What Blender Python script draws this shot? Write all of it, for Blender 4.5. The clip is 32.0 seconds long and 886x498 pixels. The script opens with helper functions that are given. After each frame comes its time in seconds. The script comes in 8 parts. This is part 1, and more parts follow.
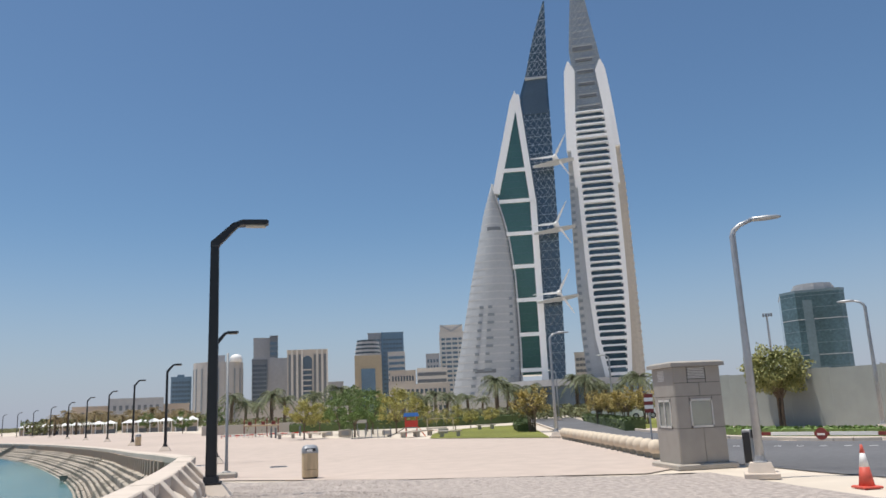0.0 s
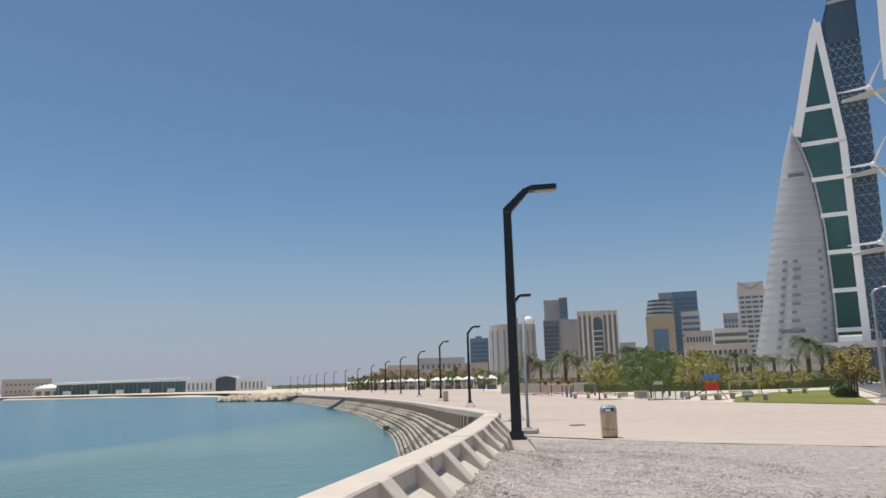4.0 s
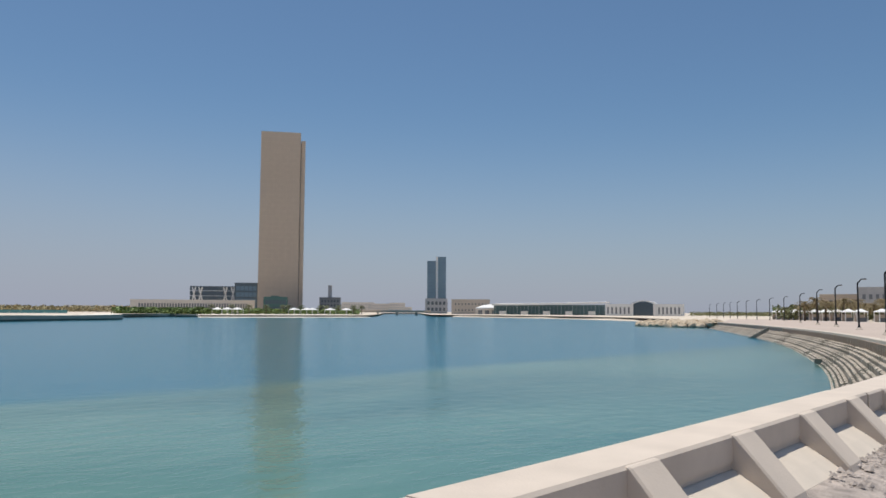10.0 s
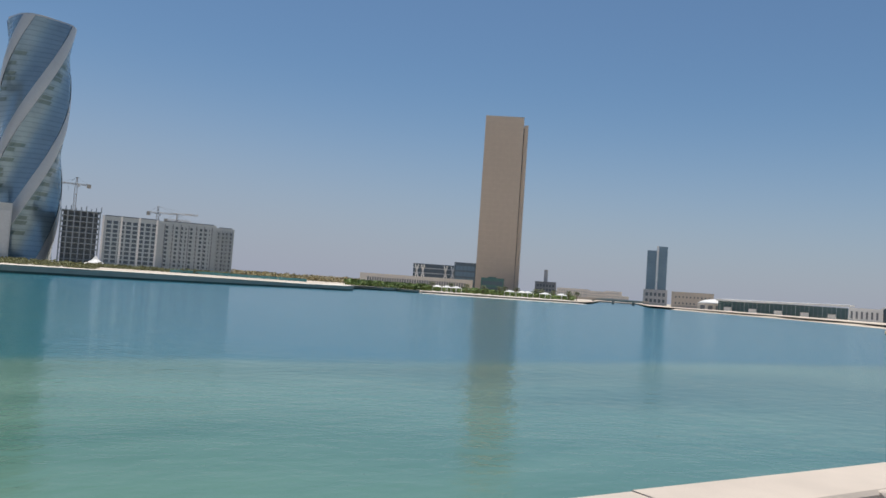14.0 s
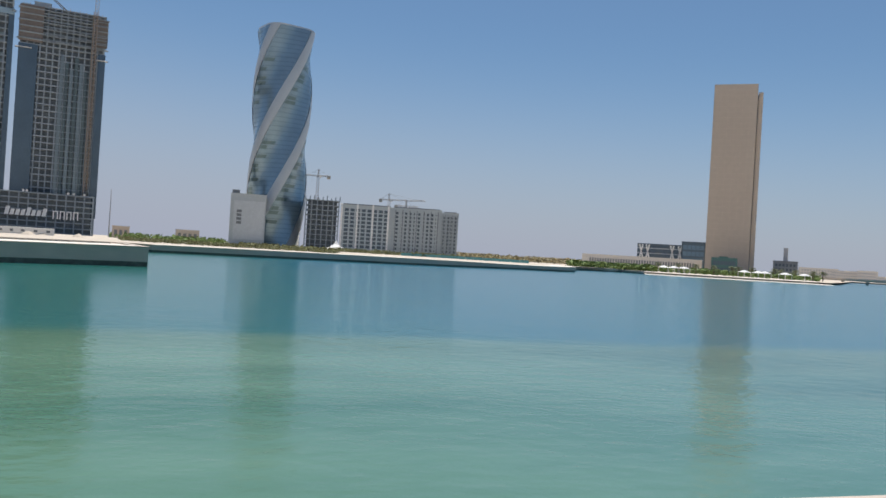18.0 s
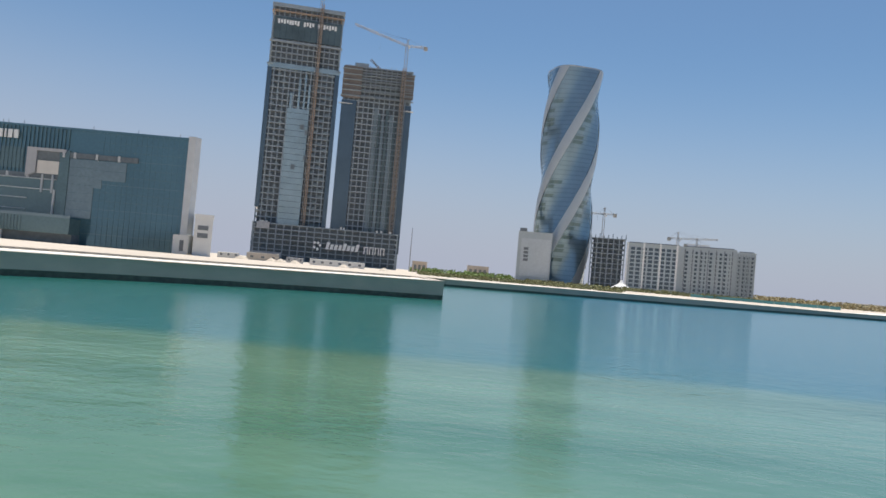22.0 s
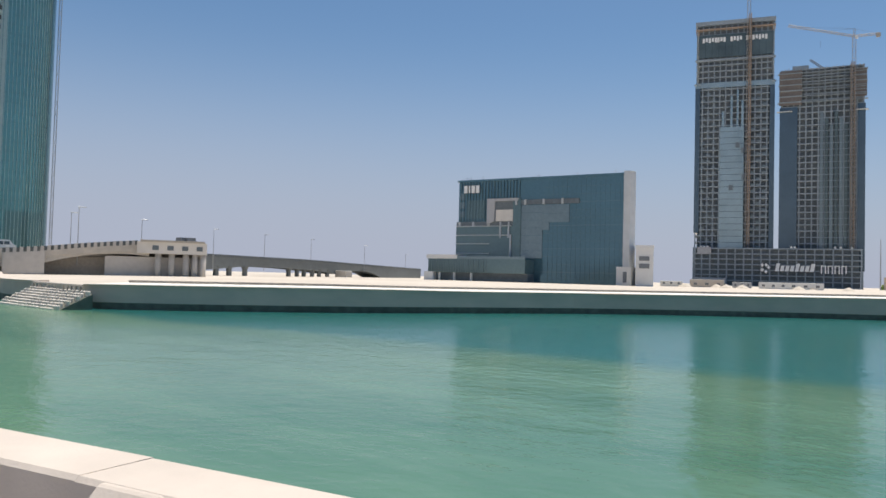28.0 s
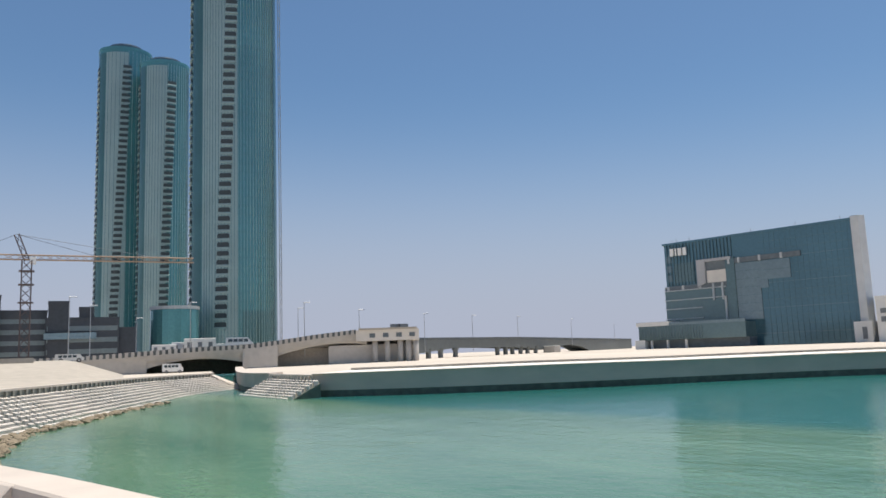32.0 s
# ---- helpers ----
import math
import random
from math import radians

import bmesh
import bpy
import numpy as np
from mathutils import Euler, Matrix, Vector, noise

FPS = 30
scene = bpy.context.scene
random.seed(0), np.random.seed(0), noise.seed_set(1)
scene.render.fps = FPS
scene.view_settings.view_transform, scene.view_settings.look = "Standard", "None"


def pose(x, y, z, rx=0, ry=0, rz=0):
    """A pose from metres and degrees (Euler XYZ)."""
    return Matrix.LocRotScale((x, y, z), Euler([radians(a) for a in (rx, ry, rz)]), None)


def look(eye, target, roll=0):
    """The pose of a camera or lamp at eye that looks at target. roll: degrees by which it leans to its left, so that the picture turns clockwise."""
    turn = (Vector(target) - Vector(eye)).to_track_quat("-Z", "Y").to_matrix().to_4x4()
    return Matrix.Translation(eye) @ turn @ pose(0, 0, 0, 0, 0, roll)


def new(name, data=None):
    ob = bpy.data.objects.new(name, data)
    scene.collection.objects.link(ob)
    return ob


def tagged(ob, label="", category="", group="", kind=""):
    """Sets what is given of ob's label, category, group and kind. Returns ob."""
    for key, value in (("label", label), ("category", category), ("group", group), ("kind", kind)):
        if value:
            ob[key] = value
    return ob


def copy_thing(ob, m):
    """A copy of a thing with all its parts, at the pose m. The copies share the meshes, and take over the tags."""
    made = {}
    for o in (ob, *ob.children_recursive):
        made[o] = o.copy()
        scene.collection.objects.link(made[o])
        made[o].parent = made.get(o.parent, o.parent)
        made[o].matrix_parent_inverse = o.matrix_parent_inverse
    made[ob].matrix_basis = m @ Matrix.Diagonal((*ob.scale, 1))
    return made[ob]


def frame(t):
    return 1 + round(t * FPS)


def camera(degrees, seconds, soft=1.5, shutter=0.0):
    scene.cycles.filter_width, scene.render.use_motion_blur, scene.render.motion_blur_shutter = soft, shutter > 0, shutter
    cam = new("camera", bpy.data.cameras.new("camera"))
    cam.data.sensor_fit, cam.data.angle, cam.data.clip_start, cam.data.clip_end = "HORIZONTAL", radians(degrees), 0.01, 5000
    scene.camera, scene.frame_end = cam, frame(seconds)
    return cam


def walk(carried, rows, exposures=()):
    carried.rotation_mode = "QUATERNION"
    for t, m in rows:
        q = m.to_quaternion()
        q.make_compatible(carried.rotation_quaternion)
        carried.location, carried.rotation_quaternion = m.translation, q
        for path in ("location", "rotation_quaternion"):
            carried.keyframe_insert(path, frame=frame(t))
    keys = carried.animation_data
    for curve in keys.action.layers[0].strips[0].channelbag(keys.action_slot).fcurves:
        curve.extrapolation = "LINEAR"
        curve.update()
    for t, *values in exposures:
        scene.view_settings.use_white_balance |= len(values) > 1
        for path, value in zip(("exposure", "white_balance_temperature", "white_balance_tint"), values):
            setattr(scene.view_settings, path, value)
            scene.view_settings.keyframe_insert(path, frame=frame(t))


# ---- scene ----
cam = camera(59.95, 32.0, soft=1.6)
PATH = (
    (0.0, pose(1.04, -0.08, 1.93, 101.86, 2.51, -8.09)),
    (0.5, pose(1.01, -0.05, 1.92, 102.01, 2.10, -2.85)),
    (1.0, pose(1.01, -0.06, 1.92, 101.96, 1.87, 3.20)),
    (1.5, pose(0.98, -0.03, 1.91, 101.57, 1.88, 7.34)),
    (2.0, pose(0.95, -0.02, 1.91, 101.30, 1.87, 9.54)),
    (2.5, pose(0.95, -0.05, 1.92, 101.05, 1.89, 10.83)),
    (4.5, pose(0.93, -0.10, 1.92, 99.49, 1.58, 14.69)),
    (5.0, pose(0.93, -0.09, 1.92, 99.33, 1.55, 17.00)),
    (5.5, pose(0.92, -0.08, 1.91, 99.14, 1.43, 19.42)),
    (6.0, pose(0.92, -0.09, 1.91, 99.01, 1.47, 22.55)),
    (6.5, pose(0.91, -0.10, 1.91, 98.81, 1.64, 25.68)),
    (7.0, pose(0.91, -0.09, 1.91, 98.51, 1.87, 27.43)),
    (7.5, pose(0.90, -0.06, 1.91, 98.21, 1.82, 28.92)),
    (8.0, pose(0.94, -0.04, 1.91, 97.56, 1.56, 36.13)),
    (8.5, pose(0.96, 0.02, 1.89, 96.27, 0.90, 40.29)),
    (9.0, pose(0.97, 0.04, 1.88, 95.20, 0.16, 41.30)),
    (9.5, pose(0.97, 0.02, 1.87, 94.83, -0.39, 42.25)),
    (10.0, pose(0.97, 0.04, 1.88, 94.68, -0.26, 43.28)),
    (10.5, pose(0.99, 0.03, 1.89, 96.56, 1.24, 43.81)),
    (11.0, pose(0.97, 0.05, 1.88, 96.32, 0.47, 43.65)),
    (11.5, pose(0.99, 0.03, 1.88, 96.09, -0.68, 44.49)),
    (12.0, pose(1.00, 0.02, 1.88, 95.51, -2.17, 45.91)),
    (12.5, pose(0.99, -0.03, 1.88, 94.90, -3.11, 47.96)),
    (13.0, pose(0.95, -0.04, 1.88, 94.36, -3.60, 51.61)),
    (13.5, pose(0.95, -0.04, 1.89, 93.67, -3.95, 56.12)),
    (14.0, pose(0.95, -0.04, 1.89, 92.95, -3.99, 59.18)),
    (14.5, pose(0.95, -0.05, 1.89, 92.50, -3.79, 61.00)),
    (16.5, pose(0.97, -0.07, 1.90, 90.95, -4.33, 69.66)),
    (17.0, pose(0.97, -0.08, 1.89, 90.51, -4.37, 72.49)),
    (17.5, pose(0.98, -0.10, 1.90, 90.24, -3.66, 74.37)),
    (18.0, pose(0.97, -0.11, 1.90, 90.48, -3.47, 75.64)),
    (18.5, pose(0.96, -0.12, 1.90, 92.75, -3.07, 78.01)),
    (19.0, pose(0.94, -0.14, 1.90, 93.20, -2.78, 81.08)),
    (19.5, pose(0.93, -0.16, 1.90, 93.26, -2.58, 84.80)),
    (20.0, pose(0.92, -0.17, 1.90, 93.08, -2.95, 90.40)),
    (20.5, pose(0.91, -0.18, 1.90, 92.73, -3.59, 95.30)),
    (21.0, pose(0.91, -0.20, 1.90, 92.44, -4.39, 96.44)),
    (21.5, pose(0.90, -0.22, 1.90, 92.11, -4.69, 96.59)),
    (22.0, pose(0.90, -0.24, 1.90, 91.76, -4.97, 96.66)),
    (22.5, pose(0.89, -0.26, 1.90, 91.55, -5.10, 97.30)),
    (23.0, pose(0.88, -0.28, 1.90, 91.45, -4.80, 98.34)),
    (23.5, pose(0.88, -0.30, 1.90, 91.99, -4.06, 98.96)),
    (24.0, pose(0.87, -0.32, 1.90, 92.72, -2.90, 100.29)),
    (24.5, pose(0.87, -0.34, 1.91, 93.39, -2.05, 101.77)),
    (25.0, pose(0.86, -0.36, 1.91, 93.53, -1.59, 107.13)),
    (25.5, pose(0.86, -0.38, 1.91, 93.31, -1.56, 110.79)),
    (27.5, pose(0.87, -0.44, 1.90, 92.24, -2.29, 126.60)),
    (28.0, pose(0.87, -0.46, 1.90, 92.06, -1.50, 128.83)),
    (28.5, pose(0.87, -0.48, 1.90, 92.18, -1.32, 131.77)),
    (29.0, pose(0.87, -0.49, 1.89, 92.43, -0.68, 135.44)),
    (29.5, pose(0.87, -0.51, 1.89, 92.88, -0.18, 137.82)),
    (30.0, pose(0.87, -0.53, 1.90, 93.02, 0.21, 138.89)),
    (30.5, pose(0.88, -0.55, 1.91, 93.41, 0.25, 142.54)),
    (31.0, pose(0.88, -0.56, 1.91, 94.50, 0.76, 145.94)),
    (31.5, pose(0.88, -0.58, 1.92, 96.70, 1.36, 146.30)),
    (32.0, pose(0.88, -0.60, 1.92, 97.72, 2.11, 144.20)),
)
walk(cam, PATH, exposures=((0.0, 0.22, 6350, 10), (2.5, 0.09, 6350, 10), (6.0, 0.03, 6350, 10), (10.0, -0.04, 6350, 10), (14.0, -0.04, 6350, 10), (18.0, 0.1, 6350, 10), (21.0, 0.22, 6350, 10), (25.0, 0.25, 6350, 10), (29.0, 0.23, 6350, 10), (32.0, 0.27, 6350, 10)))


from mathutils.geometry import tessellate_polygon

# ---- light ----
SUN_AZ, SUN_EL = 84.0, 78.5
world = bpy.data.worlds.new("world")
scene.world = world
world.use_nodes = True
wn = world.node_tree.nodes
sky = wn.new("ShaderNodeTexSky")
sky.sky_type = "NISHITA"
sky.sun_disc = False
sky.sun_elevation = radians(SUN_EL)
sky.sun_rotation = radians(-SUN_AZ)
sky.altitude = 0
sky.air_density = 1.0
sky.dust_density = 0.7
sky.ozone_density = 3.5
wn["Background"].inputs["Strength"].default_value = 0.077
# summer haze: the sky pales to a dusty lilac towards the horizon
wl = world.node_tree.links
way, sep = wn.new("ShaderNodeTexCoord"), wn.new("ShaderNodeSeparateXYZ")
haze, veil = wn.new("ShaderNodeMapRange"), wn.new("ShaderNodeMix")
haze.interpolation_type = "SMOOTHERSTEP"
haze.inputs["From Min"].default_value, haze.inputs["From Max"].default_value = 0.33, -0.06
haze.inputs["To Min"].default_value, haze.inputs["To Max"].default_value = 0.0, 0.96
veil.data_type = "RGBA"
veil.inputs[7].default_value = (4.7, 5.0, 6.15, 1)
# the haze lies thicker towards the south
lean = wn.new("ShaderNodeMath")
lean.operation = "MULTIPLY_ADD"
lean.inputs[1].default_value = 0.05
wl.new(way.outputs["Generated"], sep.inputs[0]), wl.new(sep.outputs[1], lean.inputs[0]), wl.new(sep.outputs[2], lean.inputs[2])
wl.new(lean.outputs[0], haze.inputs[0])
deep_blue = wn.new("ShaderNodeMix")
deep_blue.data_type, deep_blue.blend_type = "RGBA", "MULTIPLY"
deep_blue.inputs[0].default_value = 1.0
deep_blue.inputs[7].default_value = (0.95, 1.08, 1.11, 1)
wl.new(sky.outputs[0], deep_blue.inputs[6])
wl.new(haze.outputs[0], veil.inputs[0]), wl.new(deep_blue.outputs[2], veil.inputs[6])
wl.new(veil.outputs[2], wn["Background"].inputs["Color"])
sun = new("sun", bpy.data.lights.new("sun", "SUN"))
sun.data.energy, sun.data.angle, sun.data.color = 4.15, radians(0.6), (1.0, 0.93, 0.83)
sun.matrix_world = look((-math.sin(radians(SUN_AZ)) * math.cos(radians(SUN_EL)) * 50, math.cos(radians(SUN_AZ)) * math.cos(radians(SUN_EL)) * 50, math.sin(radians(SUN_EL)) * 50), (0, 0, 0))
scene.view_settings.exposure = 0.0


# ---- materials ----
def material(name, color, rough=0.8, metal=0.0, var=0.12, scale=2.0, bump=0.15, bscale=None, spec=0.5, second=None, island=0.0, stretch=None):
    """A surface with variation at two scales, fine relief and a per-object tint."""
    m = bpy.data.materials.new(name)
    m.use_nodes = True
    n, l = m.node_tree.nodes, m.node_tree.links
    b = n["Principled BSDF"]
    geo = n.new("ShaderNodeTexCoord")
    src = geo.outputs["Object"]
    if stretch:
        mp = n.new("ShaderNodeMapping")
        mp.inputs["Scale"].default_value = stretch
        l.new(src, mp.inputs[0])
        src = mp.outputs[0]
    big, small = n.new("ShaderNodeTexNoise"), n.new("ShaderNodeTexNoise")
    big.inputs["Scale"].default_value, small.inputs["Scale"].default_value = scale * 0.12, scale * 2.5
    big.inputs["Detail"].default_value, small.inputs["Detail"].default_value = 4, 6
    l.new(src, big.inputs["Vector"]), l.new(src, small.inputs["Vector"])
    add = n.new("ShaderNodeMath")
    add.operation = "ADD"
    l.new(big.outputs[0], add.inputs[0]), l.new(small.outputs[0], add.inputs[1])
    fac = add.outputs[0]
    if island:
        info = n.new("ShaderNodeObjectInfo")
        rnd = n.new("ShaderNodeMath")
        rnd.operation = "MULTIPLY_ADD"
        rnd.inputs[1].default_value = island
        l.new(info.outputs["Random"], rnd.inputs[0]), l.new(fac, rnd.inputs[2])
        fac = rnd.outputs[0]
    ramp = n.new("ShaderNodeValToRGB")
    ramp.color_ramp.elements[0].position, ramp.color_ramp.elements[1].position = 0.55, 1.45 if not island else 1.0
    ramp.color_ramp.elements[1].position = 1.0
    half = n.new("ShaderNodeMath")
    half.operation = "MULTIPLY"
    half.inputs[1].default_value = 0.72
    l.new(fac, half.inputs[0]), l.new(half.outputs[0], ramp.inputs[0])
    lo = second or tuple(c * (1 - var) for c in color)
    hi = tuple(min(1, c * (1 + var)) for c in color)
    ramp.color_ramp.elements[0].color, ramp.color_ramp.elements[1].color = (*lo, 1), (*hi, 1)
    l.new(ramp.outputs[0], b.inputs["Base Color"])
    b.inputs["Roughness"].default_value, b.inputs["Metallic"].default_value = rough, metal
    b.inputs["Specular IOR Level"].default_value = spec
    if bump:
        bp = n.new("ShaderNodeBump")
        bp.inputs["Strength"].default_value = bump
        bp.inputs["Distance"].default_value = 0.02
        grain = n.new("ShaderNodeTexNoise")
        grain.inputs["Scale"].default_value = bscale or scale * 12
        grain.inputs["Detail"].default_value = 5
        l.new(src, grain.inputs["Vector"])
        l.new(grain.outputs[0], bp.inputs["Height"]), l.new(bp.outputs[0], b.inputs["Normal"])
    return m


def glass_wall(name, color, rough=0.12, metal=0.55, wave=0.03, cell=4.0, var=0.14):
    """Tinted curtain-wall glass: a dark, glossy sheet whose panes lie a little uneven."""
    m = material(name, color, rough, metal, var, 0.5, 0.0)
    n, l = m.node_tree.nodes, m.node_tree.links
    b = n["Principled BSDF"]
    co, vor, bp = n.new("ShaderNodeTexCoord"), n.new("ShaderNodeTexNoise"), n.new("ShaderNodeBump")
    vor.inputs["Scale"].default_value = 1.0 / cell
    vor.inputs["Detail"].default_value = 3
    bp.inputs["Strength"].default_value, bp.inputs["Distance"].default_value = wave, 1.0
    l.new(co.outputs["Object"], vor.inputs["Vector"])
    l.new(vor.outputs[0], bp.inputs["Height"]), l.new(bp.outputs[0], b.inputs["Normal"])
    return m


M_CONC = material("pale_concrete", (0.615, 0.53, 0.445), 0.9, 0, 0.10, 1.2, 0.14, 60)
M_SANDFILL = material("sandy_infill", (0.66, 0.58, 0.485), 0.95, 0, 0.08, 2.0, 0.12, 50)
M_CONC_GREY = material("grey_concrete", (0.43, 0.39, 0.335), 0.9, 0, 0.15, 0.8, 0.3, 20)
M_CONC_WET = material("weathered_concrete", (0.31, 0.295, 0.245), 0.9, 0, 0.2, 0.7, 0.3, 12, second=(0.21, 0.20, 0.165))
M_WALL_BAY = material("brownish_wall_concrete", (0.56, 0.42, 0.32), 0.9, 0, 0.15, 0.8, 0.2, 20)
# tide stain on quay feet; elsewhere its dark colour paints shade
M_TIDE_SHADE = material("tide_stain_and_shade_concrete", (0.13, 0.14, 0.11), 0.7, 0, 0.3, 0.7, 0.3, 12, second=(0.07, 0.08, 0.06))
M_BLOCK = material("sea_block_concrete", (0.46, 0.395, 0.32), 0.92, 0, 0.15, 1.0, 0.35, 20, island=0.35, second=(0.31, 0.265, 0.21))
M_BLOCK_PALE = material("pale_sea_block", (0.68, 0.61, 0.52), 0.92, 0, 0.12, 1.0, 0.3, 20, island=0.3, second=(0.50, 0.44, 0.37))
M_GRAVEL = material("gravel", (0.55, 0.47, 0.415), 0.95, 0, 0.2, 55.0, 0.5, 120, second=(0.22, 0.195, 0.175))
M_STONE = material("gravel_stones", (0.60, 0.525, 0.47), 0.95, 0, 0.15, 9.0, 0.3, 40, second=(0.20, 0.175, 0.155))
M_PAVE = material("beige_paving", (0.50, 0.412, 0.348), 0.9, 0, 0.10, 0.5, 0.15, 30)
M_SAND = material("sand", (0.62, 0.54, 0.44), 0.95, 0, 0.12, 0.2, 0.2, 3)
M_BEACH = material("white_beach_sand", (0.85, 0.80, 0.70), 0.95, 0, 0.06, 0.2, 0.1, 3)
M_ASPHALT = material("asphalt", (0.13, 0.13, 0.135), 0.9, 0, 0.2, 1.5, 0.3, 60)
M_GRASS = material("lawn_grass", (0.19, 0.20, 0.035), 0.95, 0, 0.3, 1.0, 0.6, 30)
M_SCRUB = material("dry_scrub", (0.22, 0.20, 0.10), 0.95, 0, 0.4, 0.1, 0.4, 2, second=(0.32, 0.27, 0.17))
M_WHITE = material("white_paint", (0.80, 0.79, 0.76), 0.55, 0, 0.05, 1.0, 0.05)
M_BLACK = material("black_lamp_paint", (0.018, 0.019, 0.022), 0.5, 0, 0.2, 3.0, 0.05)
M_GALV = material("galvanised_steel", (0.42, 0.43, 0.44), 0.45, 0.6, 0.12, 3.0, 0.05)
M_POLE = material("dull_galvanised_pole", (0.26, 0.27, 0.28), 0.6, 0.3, 0.12, 3.0, 0.05)
M_LENS = material("lamp_lens", (0.36, 0.33, 0.28), 0.4, 0, 0.1, 6.0, 0.0)
M_RED = material("red_plastic", (0.62, 0.05, 0.03), 0.5, 0, 0.12, 3.0, 0.05)
M_BLUE = material("blue_plastic", (0.05, 0.16, 0.45), 0.45, 0, 0.12, 3.0, 0.05)
M_ORANGE = material("orange_plastic", (0.75, 0.12, 0.03), 0.5, 0, 0.1, 3.0, 0.05)
M_TIMBER = material("timber_slats", (0.60, 0.46, 0.28), 0.7, 0, 0.3, 3.0, 0.2, 20, stretch=(1, 1, 0.15))
M_RUBBLE = material("brown_rubble", (0.30, 0.24, 0.16), 0.95, 0, 0.3, 2.0, 0.6, 10)
M_ROCK = material("limestone_rock", (0.58, 0.475, 0.345), 0.95, 0, 0.25, 1.0, 0.6, 6)


def water_material():
    m = bpy.data.materials.new("bay_water")
    m.use_nodes = True
    n, l = m.node_tree.nodes, m.node_tree.links
    b = n["Principled BSDF"]
    co, sep = n.new("ShaderNodeTexCoord"), n.new("ShaderNodeSeparateXYZ")
    l.new(co.outputs["Object"], sep.inputs[0])

    def math_node(op, a, c=None, d=None):
        k = n.new("ShaderNodeMath")
        k.operation = op
        for i, v in enumerate((a, c, d)):
            if v is None:
                continue
            if isinstance(v, (int, float)):
                k.inputs[i].default_value = v
            else:
                l.new(v, k.inputs[i])
        return k.outputs[0]

    patch = n.new("ShaderNodeTexNoise")
    patch.inputs["Scale"].default_value, patch.inputs["Detail"].default_value = 0.12, 8
    patch.inputs["Roughness"].default_value = 0.62
    streak_map = n.new("ShaderNodeMapping")
    streak_map.inputs["Scale"].default_value = (1.0, 0.35, 1)
    l.new(co.outputs["Object"], streak_map.inputs[0]), l.new(streak_map.outputs[0], patch.inputs["Vector"])
    # the sandy shelf along the sea wall ends on a nearly straight line; beyond it the bed drops away
    edge = math_node("MULTIPLY_ADD", sep.outputs[1], -0.03, -25.6)
    off = math_node("SUBTRACT", sep.outputs[0], edge)
    wob = math_node("MULTIPLY_ADD", patch.outputs[0], 16.0, -8.0)
    deep = n.new("ShaderNodeMapRange")
    deep.interpolation_type = "SMOOTHSTEP"
    deep.inputs["From Min"].default_value, deep.inputs["From Max"].default_value = 1.6, -2.2
    l.new(math_node("MULTIPLY_ADD", wob, 0.3, off), deep.inputs[0])
    shelf = n.new("ShaderNodeValToRGB")
    shelf.color_ramp.elements[0].position, shelf.color_ramp.elements[1].position = 0.38, 0.62
    shelf.color_ramp.elements[0].color, shelf.color_ramp.elements[1].color = (0.050, 0.142, 0.132, 1), (0.108, 0.218, 0.185, 1)
    l.new(patch.outputs[0], shelf.inputs[0])
    mix = n.new("ShaderNodeMix")
    mix.data_type = "RGBA"
    # the shelf colour turns olive towards the south
    olive, olive_mix = n.new("ShaderNodeMapRange"), n.new("ShaderNodeMix")
    olive.interpolation_type = "SMOOTHSTEP"
    olive.inputs["From Min"].default_value, olive.inputs["From Max"].default_value = 16.0, -12.0
    l.new(math_node("ADD", sep.outputs[1], wob), olive.inputs[0])
    olive_mix.data_type = "RGBA"
    olive_shelf = n.new("ShaderNodeValToRGB")
    olive_shelf.color_ramp.elements[0].position, olive_shelf.color_ramp.elements[1].position = 0.38, 0.62
    olive_shelf.color_ramp.elements[0].color, olive_shelf.color_ramp.elements[1].color = (0.071, 0.166, 0.099, 1), (0.138, 0.250, 0.148, 1)
    l.new(patch.outputs[0], olive_shelf.inputs[0])
    l.new(olive.outputs[0], olive_mix.inputs[0]), l.new(shelf.outputs[0], olive_mix.inputs[6]), l.new(olive_shelf.outputs[0], olive_mix.inputs[7])
    l.new(deep.outputs[0], mix.inputs[0]), l.new(olive_mix.outputs[2], mix.inputs[6])
    basin = n.new("ShaderNodeMix")
    basin.data_type = "RGBA"
    basin.inputs[6].default_value, basin.inputs[7].default_value = (0.008, 0.128, 0.180, 1), (0.024, 0.140, 0.122, 1)
    l.new(olive.outputs[0], basin.inputs[0]), l.new(basin.outputs[2], mix.inputs[7])
    l.new(mix.outputs[2], b.inputs["Base Color"])
    b.inputs["Roughness"].default_value, b.inputs["IOR"].default_value = 0.16, 1.33
    b.inputs["Specular IOR Level"].default_value = 0.42
    ripple, swell, bump = n.new("ShaderNodeTexNoise"), n.new("ShaderNodeTexNoise"), n.new("ShaderNodeBump")
    ripple.inputs["Scale"].default_value, ripple.inputs["Detail"].default_value = 2.2, 3
    swell.inputs["Scale"].default_value, swell.inputs["Detail"].default_value = 0.35, 2
    rm = n.new("ShaderNodeMapping")
    rm.inputs["Rotation"].default_value = (0, 0, 0.5)
    rm.inputs["Scale"].default_value = (1.0, 0.65, 1)
    l.new(co.outputs["Object"], rm.inputs[0])
    l.new(rm.outputs[0], ripple.inputs["Vector"]), l.new(rm.outputs[0], swell.inputs["Vector"])
    h = math_node("MULTIPLY_ADD", swell.outputs[0], 1.3, ripple.outputs[0])
    l.new(h, bump.inputs["Height"])
    bump.inputs["Strength"].default_value, bump.inputs["Distance"].default_value = 0.30, 0.10
